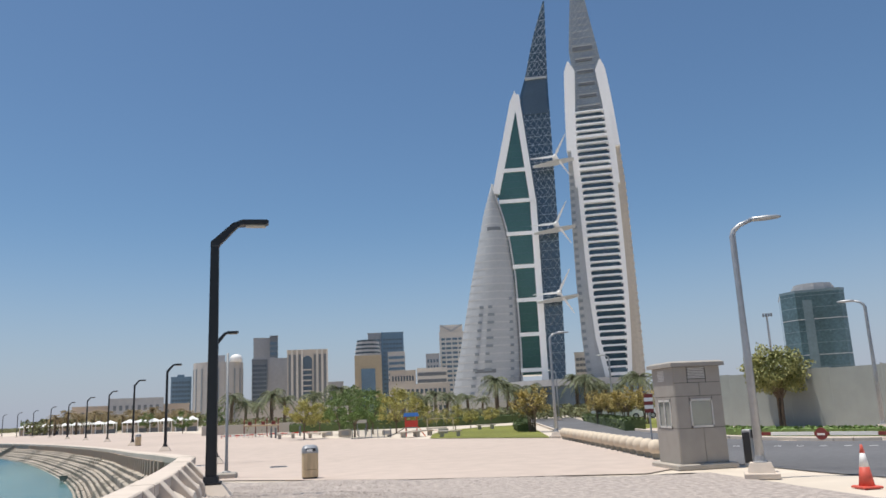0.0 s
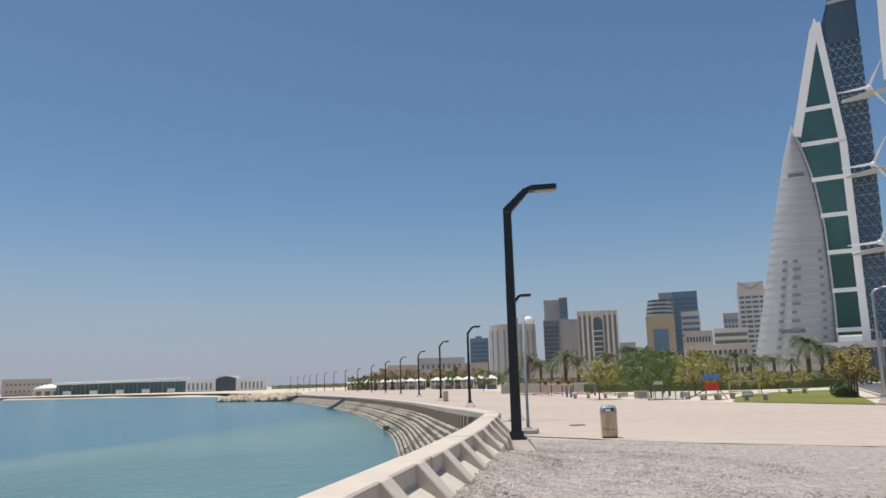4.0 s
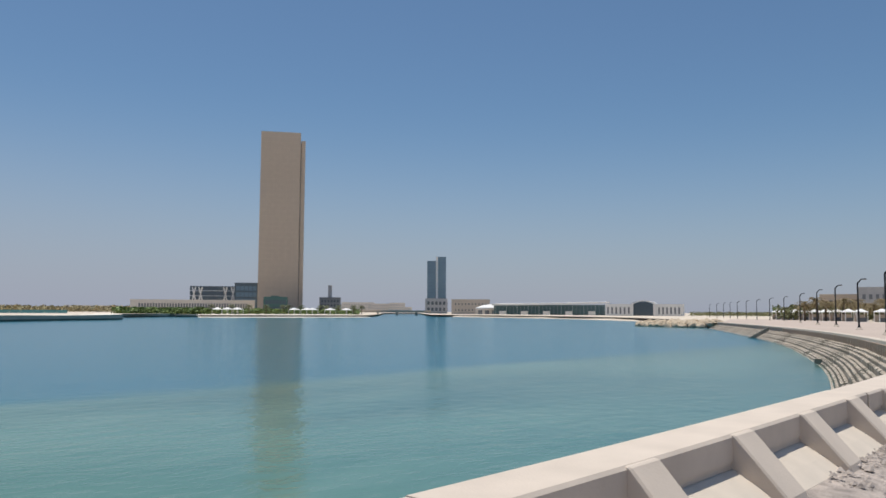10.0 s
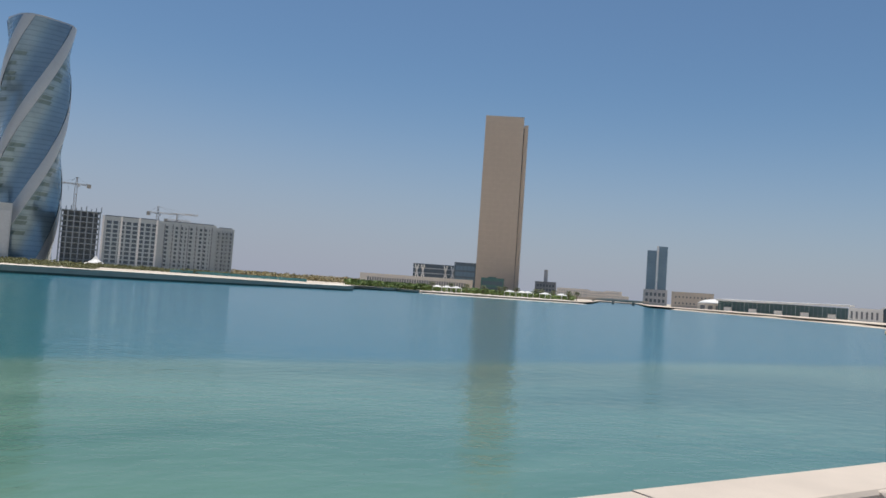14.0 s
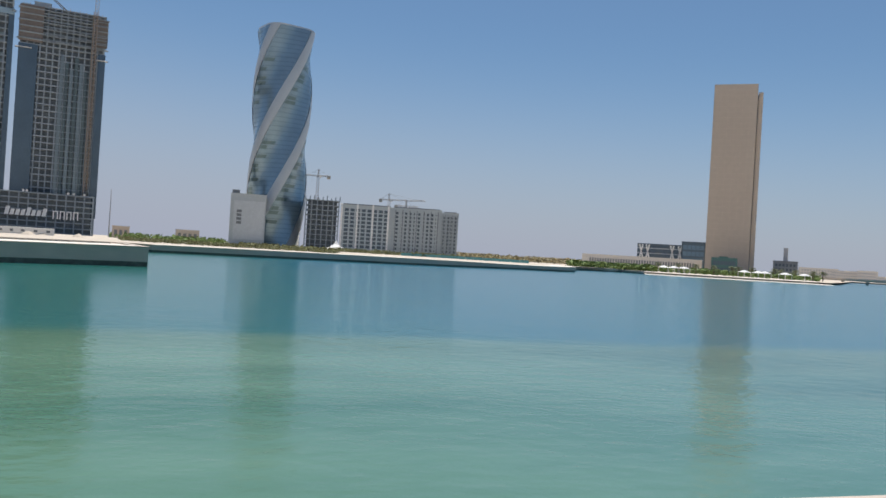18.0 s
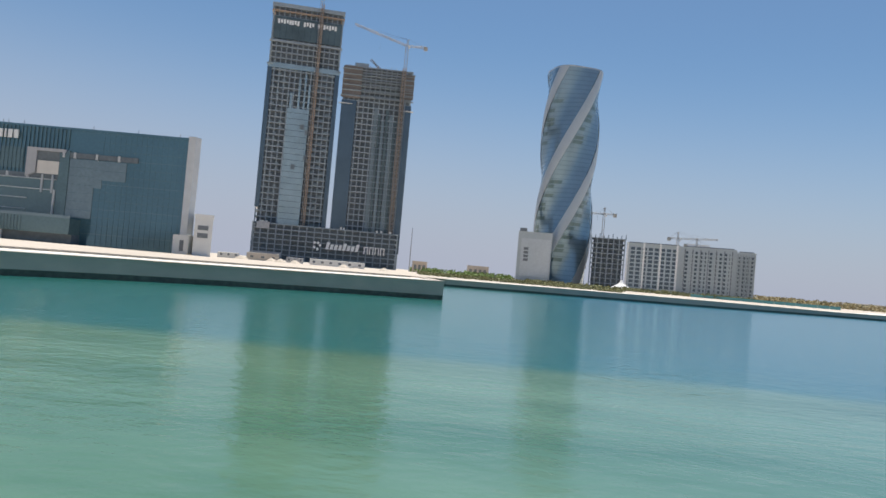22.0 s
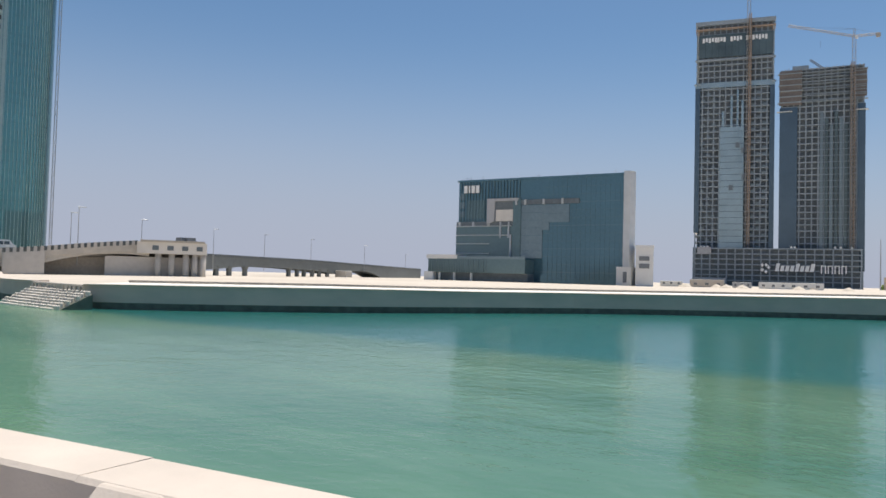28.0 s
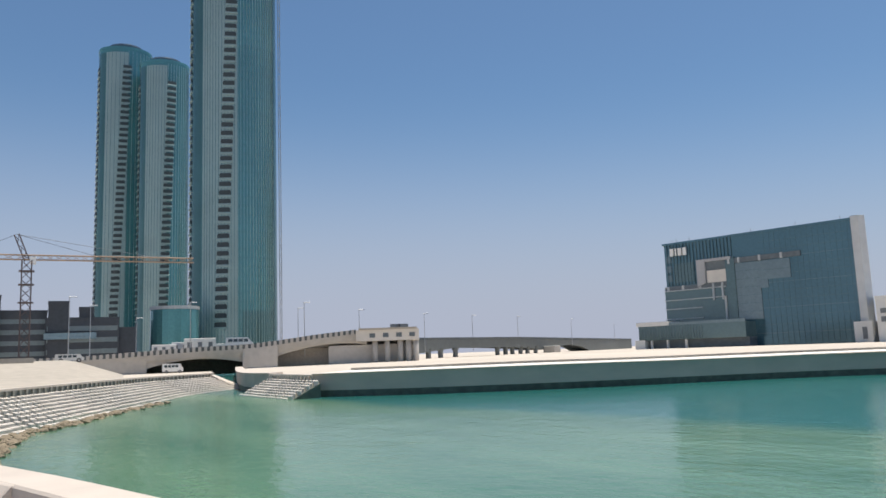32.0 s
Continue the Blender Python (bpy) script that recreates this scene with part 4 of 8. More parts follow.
def strip(s, p, q, w, y0, y1):
    """A flat bar in an upright plane from p to q (x, z), w wide, between depths y0 and y1."""
    a, c = Vector((p[0], p[1])), Vector((q[0], q[1]))
    n = (c - a).normalized()
    n = Vector((-n.y, n.x)) * w / 2
    pts = [a + n, a - n, c - n, c + n]
    s.loft([[(v.x, y0, v.y) for v in pts], [(v.x, y1, v.y) for v in pts]])


# sail-shaped twin towers
M_TOWER_WHITE = material("white_tower_cladding", (0.90, 0.90, 0.89), 0.4, 0, 0.03, 0.3, 0.0)
D_W = 410.0
wtc = thing("twin_tower", "sail-shaped tower with green glass and a white frame", "skyscraper", plot(-15.0, D_W), "twin sail towers")
sail = [(0, -46.3, -7.8), (12, -43.5, -7.4), (31, -39.2, -6.8), (49, -35.3, -6.9), (71, -30.6, -7.3), (92.6, -25.6, -9.6), (106, -22.6, -12.6), (114, -20.2, -14.8), (122.5, -17.2, -16.9)]


def bow(x0, x1, t, z, out=0.0):
    """A point of the bowed sail front, t of the way across."""
    return (x0 + (x1 - x0) * t, -5.0 * 4 * t * (1 - t) - out, z)


part("sail_wall", Solid().loft(tower_rings(sail, 30, 5.0, 9)), M_SAIL, wtc, "pale grey curved cladding", smooth=True)
for i in range(28):
    z = 5 + 4.1 * i
    x0, x1 = lerp_levels(sail, z)
    if x1 - x0 < 3:
        continue
    part("spandrel", Solid().loft([[bow(x0, x1, j / 12, zz, 0.12) for j in range(13)] for zz in (z, z + 0.7)], closed=False), M_SAIL_LINE, wtc, "pale floor band")
win = Solid().box(-1.1, 1.1, -0.3, 0.2, 0, 1.5).mesh("window", M_SAIL_WIN)
for i in range(13):
    z = 8.6 + 4.1 * i
    x0, x1 = lerp_levels(sail, z)
    for t in (0.30, 0.47, 0.52, 0.86):
        if (z > 55 and t < 0.6) or (i % 3 == 2 and t == 0.52):
            continue
        p = bow(x0, x1, t, z, 0.1)
        part("window", win, None, wtc, at=p)
for z, t0, t1 in ((96.0, 0.28, 0.78), (20.0, 0.30, 0.62)):
    x0, x1 = lerp_levels(sail, z)
    part("plant_slot", Solid().loft([[bow(x0, x1, t0 + (t1 - t0) * j / 6, zz, 0.2) for j in range(7)] for zz in (z, z + 1.9)], closed=False), M_STEEL_DK, wtc, "dark plant slot")
glass_edge = [(18, -7.6), (39, -7.0), (57, -7.4), (76, -8.4), (94, -10.6), (113, -13.6), (122, -14.0), (157, -4.4), (168, -1.8)]
glass_end = lambda z: 3.6 if z < 122 else 3.6 - (z - 122) * 0.1
part("glazing", Solid().loft([[(x, -0.6, z), (glass_end(z), -0.6, z), (glass_end(z), 20, z), (x, 20, z)] for z, x in glass_edge]), M_GL_GREEN, wtc, "deep green glass panels")
for z in (20.5, 39.2, 57.6, 75.8, 94.0, 112.4, 130.0):
    x = float(np.interp(z, [g[0] for g in glass_edge], [g[1] for g in glass_edge]))
    part("white_beam", Solid().box(x, 4.4, -1.6, 0.2, z - 1.0, z + 1.0), M_TOWER_WHITE, wtc, "white cross beam")
    for k in (3.6, 7.2, 10.9, 14.5):
        if z + k < 150:
            xx = float(np.interp(z + k, [g[0] for g in glass_edge], [g[1] for g in glass_edge]))
            part("mullion", Solid().box(xx, 3.4, -0.72, -0.5, z + k, z + k + 0.22), M_GL_OFFICE, wtc)
s = Solid()
strip(s, (5.0, 8), (5.0, 112), 3.4, -1.8, 6)
strip(s, (5.0, 111), (-0.5, 174), 3.3, -1.8, 6)
part("white_frame", s, M_TOWER_WHITE, wtc, "white upright frame edge")
s = Solid()
strip(s, (-15.0, 117), (-1.9, 170.5), 4.0, -1.9, 6)
s.loft([[(-3.9, y, 170.0), (1.2, y, 168.0), (-1.1, y, 176.5)] for y in (-1.95, 6)])
part("white_frame", s, M_TOWER_WHITE, wtc, "white slanting frame edge")
s = Solid()
edge_line = [(z, x1) for z, x0, x1 in sail]
for i in range(1, len(edge_line) - 1):
    (z0, x0), (z1, x1) = edge_line[i], edge_line[i + 1]
    strip(s, (x0 + 0.1, z0), (x1 + 0.1, z1 + 0.3), 0.9, -1.3, 2)
part("white_frame", s, M_SAIL_LINE, wtc, "pale curved edge of the sail")
spine = [(0, 6.4, 15.0), (30, 6.6, 16.2), (84, 6.6, 17.3), (112, 6.4, 17.6), (139, 4.0, 17.6), (162, 1.6, 17.7), (174, 1.7, 17.7), (187, 5.8, 17.9), (200, 9.0, 18.3), (211, 11.9, 18.7), (231, 18.4, 19.4)]
part("glass_spine", Solid().loft([[(a, 1.5, z), (c, 0.5, z), (c, 14, z), (a, 16, z)] for z, a, c in spine]), M_GL_SPINE, wtc, "dark blue glass spine")
s = Solid()
for i in range(45):
    z = 4 + 5.0 * i
    if 160 < z < 184:
        continue
    x0, x1 = lerp_levels(spine, z)
    y0, y1 = lerp_levels(spine, min(231, z + 5.0))
    n = max(1, round((x1 - x0) / 3.2))
    for j in range(n):
        if x1 - x0 < 1.2:
            continue
        a, c = j / n, (j + 1) / n
        for u, v in ((a, c), (c, a)):
            s.tube([(x0 + (x1 - x0) * u, 1.1 - u - 0.25, z), (y0 + (y1 - y0) * v, 1.1 - v - 0.25, z + 5.0)], 0.085, 3)
    s.tube([(x0, 1.0, z), (x1, 0.0, z)], 0.10, 4)
    if i == 31:
        part("diagrid", s, M_BAND, wtc, "grey steel diagonal grid")
        s = Solid()
part("diagrid", s, M_BAND, wtc, "grey steel diagonal grid")
part("plant_screen", Solid().loft([[(float(np.interp(z, [q[0] for q in spine], [q[1] for q in spine])) + 1.6, 0.7, z), (16.8, -0.2, z), (16.8, 3, z), (8, 3, z)] for z in (162, 174, 183)]), M_GL_DARK, wtc, "dark screened plant storeys")
part("ledge", Solid().box(5.4, 17.2, -0.9, 2, 183, 184.0), M_SAIL, wtc, "grey ledge")

wtc2 = thing("twin_tower", "sail-shaped tower with white ladder-like sunshades", "skyscraper", plot(-20.5, D_W), "twin sail towers")
core = [(0, -12.2, 16.3), (15, -12.8, 16.4), (35, -14.0, 16.4), (65, -14.6, 16.2), (90, -14.5, 15.9), (118, -14.1, 15.5), (138, -13.6, 14.2), (146, -12.2, 12.4)]
part("sail_wall", Solid().loft(tower_rings([(z, a, a + (c - a) * 0.40) for z, a, c in core], 26, 1.0, 5)), M_SAIL, wtc2, "grey curved cladding")
part("sail_wall", Solid().loft(tower_rings([(z, c - (c - a) * 0.30, c) for z, a, c in core], 26, 1.0, 5)), M_SAIL_TAN, wtc2, "tan curved cladding")
for i in range(34):
    z = 5 + 4.0 * i
    a, c = lerp_levels(core, z)
    part("spandrel", Solid().box(a - 0.1, a + 4.4, -0.55, 0.4, z, z + 0.6), M_SAIL_LINE, wtc2, "pale floor band")
    part("spandrel", Solid().box(c - 3.4, c + 0.35, -0.45, 6.0, z, z + 0.9), M_SAIL_TAN, wtc2, "tan floor band")
lad = [(6, 0.6, 7.0), (14, -1.3, 7.7), (34.5, -4.8, 9.0), (58, -6.3, 9.7), (85, -7.0, 9.8), (117, -7.6, 9.5), (139, -8.6, 8.8), (161, -7.8, 7.5)]
part("glazing", Solid().loft([[(a - 0.6, -1.2, z), (c + 0.6, -1.2, z), (c + 0.6, 22, z), (a - 0.6, 22, z)] for z, a, c in lad]), M_GL_SPINE, wtc2, "blue-grey glass behind the sunshades")
for side in (0, 1):
    s = Solid()
    for i in range(len(lad) - 1):
        (z0, *r0), (z1, *r1) = lad[i], lad[i + 1]
        w = 2.3 if z1 < 120 else 3.4
        k = (w / 2 - 0.2) * (1 if side else -1)
        strip(s, (r0[side] + k, z0), (r1[side] + k, z1 + 0.3), w, -3.4, 0)
    part("white_frame", s, M_TOWER_WHITE, wtc2, "white frame edge")
for rows in ([(138, -14.0, -9.4), (161, -13.3, -7.6), (184, -12.1, -6.2), (190, -9.9, -9.1)], [(138, 9.2, 14.6), (161, 7.6, 12.9), (183, 5.0, 10.6), (189, 7.7, 8.5)]):
    part("white_fin", Solid().loft([[(a, -2.8, z), (c, -2.8, z), (c, 6, z), (a, 6, z)] for z, a, c in rows]), M_TOWER_WHITE, wtc2, "white pointed fin")
for i in range(42):
    z = 9 + 3.66 * i
    a, c = lerp_levels(lad, z)
    big = i % 5 == 2
    s = Solid().box(a - 0.2, c + 0.2, -4.6 if big else -3.9, -1.0, z - (0.75 if big else 0.42), z + (0.75 if big else 0.42))
    part("sunshade", s, M_TOWER_WHITE, wtc2, "broad white sunshade" if big else "white horizontal sunshade")
    for x in (a - 0.2, c - 1.1):
        part("return_bracket", Solid().loft([[(x, -3.4, z - 1.5), (x + 1.3, -3.4, z - 0.4), (x + 1.3, -3.4, z), (x, -3.4, z)], [(x, -1.0, z - 1.5), (x + 1.3, -1.0, z - 0.4), (x + 1.3, -1.0, z), (x, -1.0, z)]]), M_TOWER_WHITE, wtc2)
part("blue_entrance_glass", Solid().box(0.2, 7.4, -1.6, -1.0, 14.5, 20.5), M_GL_BLUE, wtc2, "blue glass above the entrance")
sp2 = [(150, -7.6, 7.4), (190, -8.0, 8.2), (197, -8.5, 7.4), (212, -7.2, 4.9), (228, -5.6, 2.6), (250, -3.0, -1.0)]
part("glass_spine", Solid().loft([[(a, -0.9, z), (c, -0.9, z), (c * 0.8, 10, z), (a * 0.8, 10, z)] for z, a, c in sp2]), M_GL_SPIRE, wtc2, "grey glass spire")
s = Solid()
for i in range(24):
    z = 152 + 4.0 * i
    x0, x1 = lerp_levels(sp2, z)
    y0, y1 = lerp_levels(sp2, min(250, z + 4.0))
    for k in range(4):
        for u, v in ((k / 4, (k + 1) / 4), ((k + 1) / 4, k / 4)):
            s.tube([(x0 + (x1 - x0) * u, -1.1, z), (y0 + (y1 - y0) * v, -1.1, z + 4.0)], 0.07, 3)
    s.tube([(x0, -1.1, z), (x1, -1.1, z)], 0.1, 4)
part("diagrid", s, M_SAIL, wtc2, "grey diagonal grid")
for z, x0, x1, hh in ((196.0, -6.4, 4.6, 2.6), (189.6, -5.2, 4.0, 1.5), (182.6, -5.0, 4.0, 1.5), (175.2, -4.8, 4.2, 1.5), (168.2, -4.8, 4.6, 1.5), (161.6, -5.8, 6.0, 1.4)):
    part("dark_louvre", Solid().box(x0, x1, -1.7, -0.8, z, z + hh), M_STEEL_DK, wtc2, "dark louvre slot")
    part("ledge", Solid().box(x0 - 0.2, x1 + 0.2, -2.0, -0.8, z + hh, z + hh + 0.35), M_SAIL_LINE, wtc2)
win2 = Solid().box(-1.0, 1.0, -0.4, 0.3, 0, 1.6).mesh("window", M_SAIL_WIN)
for i in range(30):
    z = 6.4 + 4.0 * i
    a, c = lerp_levels(core, z)
    part("window", win2, None, wtc2, at=(a + 1.5, -0.45, z))
# bridges with turbines between the towers
for az, z in ((-17.61, 133.6), (-17.31, 96.4), (-17.14, 59.4)):
    tb = thing("wind_turbine", "three-bladed white wind turbine on a winged bridge", "wind turbine", plot(az, D_W - 6, z), "bridge turbines")
    s = Solid()
    wing = [(-12, 0.3), (-6, 0.9), (0, 1.3), (6, 1.0), (10, 0.5)]
    s.loft([[(x, -3.5 * t, -2.6 + x * 0.12), (x, 0, -3.2 - t + x * 0.12), (x, 5 * t, -2.6 + x * 0.12), (x, 0, -2.0 + x * 0.12)] for x, t in wing])
    part("bridge", s, M_SAIL, tb, "grey winged bridge")
    s = Solid()
    s.loft([[(r * math.cos(a), y, r * math.sin(a)) for a in [2 * math.pi * j / 10 for j in range(10)]] for y, r in ((-3.4, 0.1), (-2.6, 1.2), (0, 1.5), (4, 1.1), (5, 0.3))])
    part("nacelle", s, M_WHITE, tb, smooth=True)
    blade = Solid().loft([[(-0.6, -2.9, 0.8), (0.6, -2.7, 0.8), (0.5, -2.5, 0.8)], [(-0.8, -2.9, 4), (0.5, -2.7, 4), (0.3, -2.5, 4)], [(-0.25, -2.8, 13.5), (0.15, -2.75, 13.5), (0.1, -2.7, 13.5)]]).mesh("blade", M_WHITE)
    for k in range(3):
        part("blade", blade, None, tb, at=pose(0, 0, 0, 0, 28 + 120 * k, 0))
base = thing("tower_podium", "low curved podium with dark shopfronts at the towers' foot", "building", plot(-17.0, D_W - 28))
part("wall", Solid().loft([[(26 * math.sin(a) * 1.0, 14 - 20 * math.cos(a), z) for a in [math.pi * (j / 12 - 0.5) for j in range(13)]] for z in (0, 11)]), M_GL_DARK, base, "dark glass front")
part("roof", Solid().loft([[(28 * math.sin(a), 14 - 23 * math.cos(a), z) for a in [math.pi * (j / 12 - 0.5) for j in range(13)]] for z in (11, 14)]), M_GREYB, base, "curved grey roof edge")
part("panel", Solid().box(29, 37, -8, -7, 4, 13), M_BLUE, base, "blue hoarding panel")


def block_building(name, label, az0, az1, d, el, depth, mat, rows=0, cols=0, wmat=None, wfrac=(0.6, 0.55), turn=0.0, zbase=0.0, margin=(0.06, 0.05, 0.08), part_label="", category="building", parapet=True, side=True, roof_box=0.0, group=""):
    """A block facing the bay, with its own windows, parapet and plant room."""
    w = d * math.radians(abs(az0 - az1))
    h = high(el, d) - zbase
    root = thing(name, label, category, plot((az0 + az1) / 2, d, zbase, turn), group)
    part("wall", Solid().box(-w / 2, w / 2, 0, depth, 0, h), mat, root, part_label)
    if parapet:
        s = Solid()
        t = 0.5
        s.box(-w / 2 - 0.15, w / 2 + 0.15, -0.15, t, h, h + 1.0).box(-w / 2 - 0.15, w / 2 + 0.15, depth - t, depth + 0.15, h, h + 1.0)
        s.box(-w / 2 - 0.15, -w / 2 + t, t, depth - t, h, h + 1.0).box(w / 2 - t, w / 2 + 0.15, t, depth - t, h, h + 1.0)
        part("parapet", s, mat, root)
    if roof_box:
        part("plant_room", Solid().box(-w * 0.2, w * 0.15, depth * 0.3, depth * 0.7, h, h + roof_box), mat, root)
    if rows and cols:
        cw, ch = w * (1 - 2 * margin[0]) / cols, h * (1 - margin[1] - margin[2]) / rows
        pw, ph = cw * wfrac[0] / 2, ch * wfrac[1]
        wm = Solid().box(-pw, pw, -0.12, 0.12, 0, ph).mesh("window", wmat or M_GL_DARK)
        for i in range(rows):
            for j in range(cols):
                part("window", wm, None, root, at=(-w / 2 + w * margin[0] + cw * (j + 0.5), 0, h * margin[2] + ch * (i + (1 - wfrac[1]) / 2)))
        if side:
            nd = max(1, int(depth / cw))
            sm = Solid().box(-0.12, 0.12, -pw, pw, 0, ph).mesh("window", wmat or M_GL_DARK)
            for x in (-w / 2, w / 2):
                for i in range(rows):
                    for j in range(min(nd, 4)):
                        part("window", sm, None, root, at=(x, depth * (j + 0.5) / min(nd, 4), h * margin[2] + ch * (i + (1 - wfrac[1]) / 2)))
    return root, w, h


# office towers along the front
M_STONE_GREY = material("grey_facing_stone", (0.44, 0.42, 0.40), 0.8, 0, 0.08, 0.2, 0.08)
root = thing("round_office_block", "pale stone office block with a rounded front", "building", plot(7.9, 520))
w, h = 520 * math.radians(3.47), high(4.05, 520)
s = Solid().loft([[(w / 2 * math.sin(a), 12 - 14 * math.cos(a), z) for a in [math.pi * (j / 14 - 0.5) for j in range(15)]] for z in (0, h)])
part("wall", s, M_STONE_GREY, root, "pale grey stone rounded wall")
for k in range(9):
    a = math.pi * ((k + 0.5) / 9 - 0.5)
    part("window_strip", Solid().box(-0.55, 0.55, -0.25, 0.25, 3, h - 4), M_SAIL_WIN, root, "tall grey window strip", at=pose(w / 2 * math.sin(a), 12 - 14 * math.cos(a), 0, 0, 0, math.degrees(a)))
part("plant_room", Solid().box(-3, 4, 4, 12, h, h + 4.6), M_GREYB, root)
part("dome", Solid().lathe([(4.0, h), (4.0, h + 2.5), (3.2, h + 4), (1.5, h + 5)], 14, 11, 4), M_WHITE, root, "white rounded roof drum", smooth=True)
block_building("glass_office", "distant blue glass office block", 11.06, 9.7, 640, 3.0, 25, M_GL_BLUE, 9, 6, M_GL_DARK, (0.8, 0.5), roof_box=3)
block_building("office_tower", "grey office tower with a stepped top", 5.5, 4.35, 620, 5.6, 20, M_GREYB, 0, 0)
block_building("office_tower", "dark grey glass office tower", 4.35, 3.78, 610, 5.75, 22, M_STEEL_DK, 14, 4, M_GL_BLUE, (0.8, 0.55))
block_building("office_block", "grey slab office block with dark glazing", 5.58, 3.1, 540, 4.12, 24, M_GREYB, 0, 0, roof_box=2)
root, w, h = block_building("office_block", "dark glazed face of the grey slab block", 5.6, 4.5, 538, 4.05, 3, M_STEEL_DK, 12, 6, M_GL_DARK, (0.85, 0.6), side=False)
root, w, h = block_building("ribbed_office_block", "cream office block with tall ribs and an arched bay", 3.12, 0.24, 500, 4.66, 24, M_TAN, 0, 0)
for k in range(8):
    x = -w / 2 + w * (k + 0.5) / 8
    if k in (3, 4):
        continue
    part("window_strip", Solid().box(x - 0.75, x + 0.75, -0.2, 0.1, 2, h - 2), M_STEEL_DK, root, "dark window strip")
    part("rib", Solid().box(x + 1.0, x + 2.0, -0.8, 0.1, 0, h + 0.8), M_PALE, root, "cream stone rib")
s = Solid()
arch = [(-3.0, 2)] + [(3.0 * -math.cos(math.pi * j / 10), h - 6 + 3.0 * math.sin(math.pi * j / 10)) for j in range(11)] + [(3.0, 2)]
s.loft([[(x, -0.25, z) for x, z in arch], [(x, 0.2, z) for x, z in arch]])
part("arched_window", s, M_GL_DARK, root, "tall arched dark window")
for k in range(9):
    part("balcony", Solid().box(-2.6, 2.6, -1.2, 0, 4 + k * 3.3, 4.8 + k * 3.3), M_TAN, root)
root, w, h = block_building("yellow_office_tower", "yellow stone tower with a blue glass centre", -1.74, -3.72, 560, 4.2, 24, M_YELLOW, 0, 0, parapet=False)
part("glazing", Solid().box(-5, 5, -0.4, 0.2, 2, h * 0.78), M_GL_BLUE, root, "blue glass centre bay")
for k in range(4):
    r = [1.0, 0.97, 0.9, 0.86][k]
    part("top_ring", Solid().lathe([(w / 2 * r, h + k * 2.9), (w / 2 * r, h + k * 2.9 + 1.5)], 18, 0, 10), M_GREYB, root, "grey ring of the crown")
    part("crown_glass", Solid().lathe([(w / 2 * r * 0.95, h + k * 2.9 + 1.5), (w / 2 * r * 0.95, h + k * 2.9 + 2.9)], 18, 0, 10), M_GL_DARK, root)
block_building("glass_tower", "blue-grey glass tower with a slanted top", -3.74, -5.38, 640, 5.75, 26, M_GL_BLUE, 16, 6, M_GL_DARK, (0.8, 0.45))
block_building("glass_tower", "pale blue glass tower", -2.75, -4.0, 660, 5.74, 20, M_GREYB, 14, 4, M_GL_BLUE, (0.7, 0.5))
block_building("stepped_office", "pale banded office block with stepped terraces", -4.2, -5.45, 600, 4.3, 18, M_PALE, 10, 1, M_GL_BLUE, (1.0, 0.5), margin=(0.03, 0.03, 0.05))
block_building("office_block", "tan low office block", -4.3, -6.2, 560, 2.9, 20, M_TAN, 4, 8, M_GL_DARK)
root, w, h = block_building("white_tower", "white banded tower with a sharp crown", -8.05, -9.85, 620, 5.6, 20, M_PALE, 15, 2, M_GL_BLUE, (0.9, 0.5))
part("crown", Solid().box(-w / 2 + 0.6, w / 2 - 0.6, 0.6, 4, h + 1, h + 6.5), M_PALE, root, "pale open crown")
s = Solid()
strip(s, (-w / 2 + 1.2, h + 6.4), (0, h + 1.6), 1.4, -0.2, 0.7)
strip(s, (w / 2 - 1.2, h + 6.4), (0, h + 1.6), 1.4, -0.2, 0.7)
part("crown_brace", s, M_GREYB, root, "grey braces in a V")
for x in (-w * 0.27, -w * 0.02, w * 0.24):
    part("pier_rib", Solid().box(x, x + 0.9, -0.35, 0.1, 2, h), M_PALE, root)
block_building("office_block", "grey office block among the trees", -7.0, -8.0, 600, 4.05, 18, M_GREYB, 8, 4, M_GL_BLUE)
block_building("banded_office", "brown and white banded office block", -6.3, -8.5, 500, 3.0, 20, M_PALE, 6, 1, M_STEEL_DK, (1.0, 0.5), margin=(0.02, 0.03, 0.05))
block_building("low_hall", "long cream low building with a white roof edge", -4.2, -8.7, 430, 1.85, 20, M_TAN, 3, 12, M_GL_DARK)
block_building("low_office", "low pale office block", -0.2, -1.8, 520, 1.75, 18, M_PALE, 3, 8, M_GL_DARK)
block_building("low_office", "low white building behind the trees", 0.3, -0.9, 600, 2.3, 18, M_GREYB, 3, 6, M_GL_DARK)
block_building("apartment_block", "grey apartment block between the towers", -17.9, -18.8, 470, 3.6, 18, M_PALE, 8, 3, M_STEEL_DK, (0.9, 0.5))
root = thing("glass_office", "grey-blue mirror glass office block with a rounded roof drum", "building", plot(-34.25, 260, 0, 4))
w, h = 260 * math.radians(3.95), high(6.7, 260)
plan = [(-w / 2, 4.5), (-w / 2 + 4.2, 0), (w / 2 - 1.5, 0), (w / 2, 1.5), (w / 2, 22), (-w / 2, 22)]
part("glass_body", Solid().prism(plan, 0, h), M_GL_TOWER, root, "mirror glass skin")
for i in range(9):
    z = h * (i + 0.7) / 9
    part("floor_line", Solid().prism([(x * 1.006, y - 0.08) for x, y in plan[:4]] + [(w / 2, 3), (-w / 2, 5.5)], z, z + 0.22), M_GL_PALE if i % 3 else M_GREYB, root)
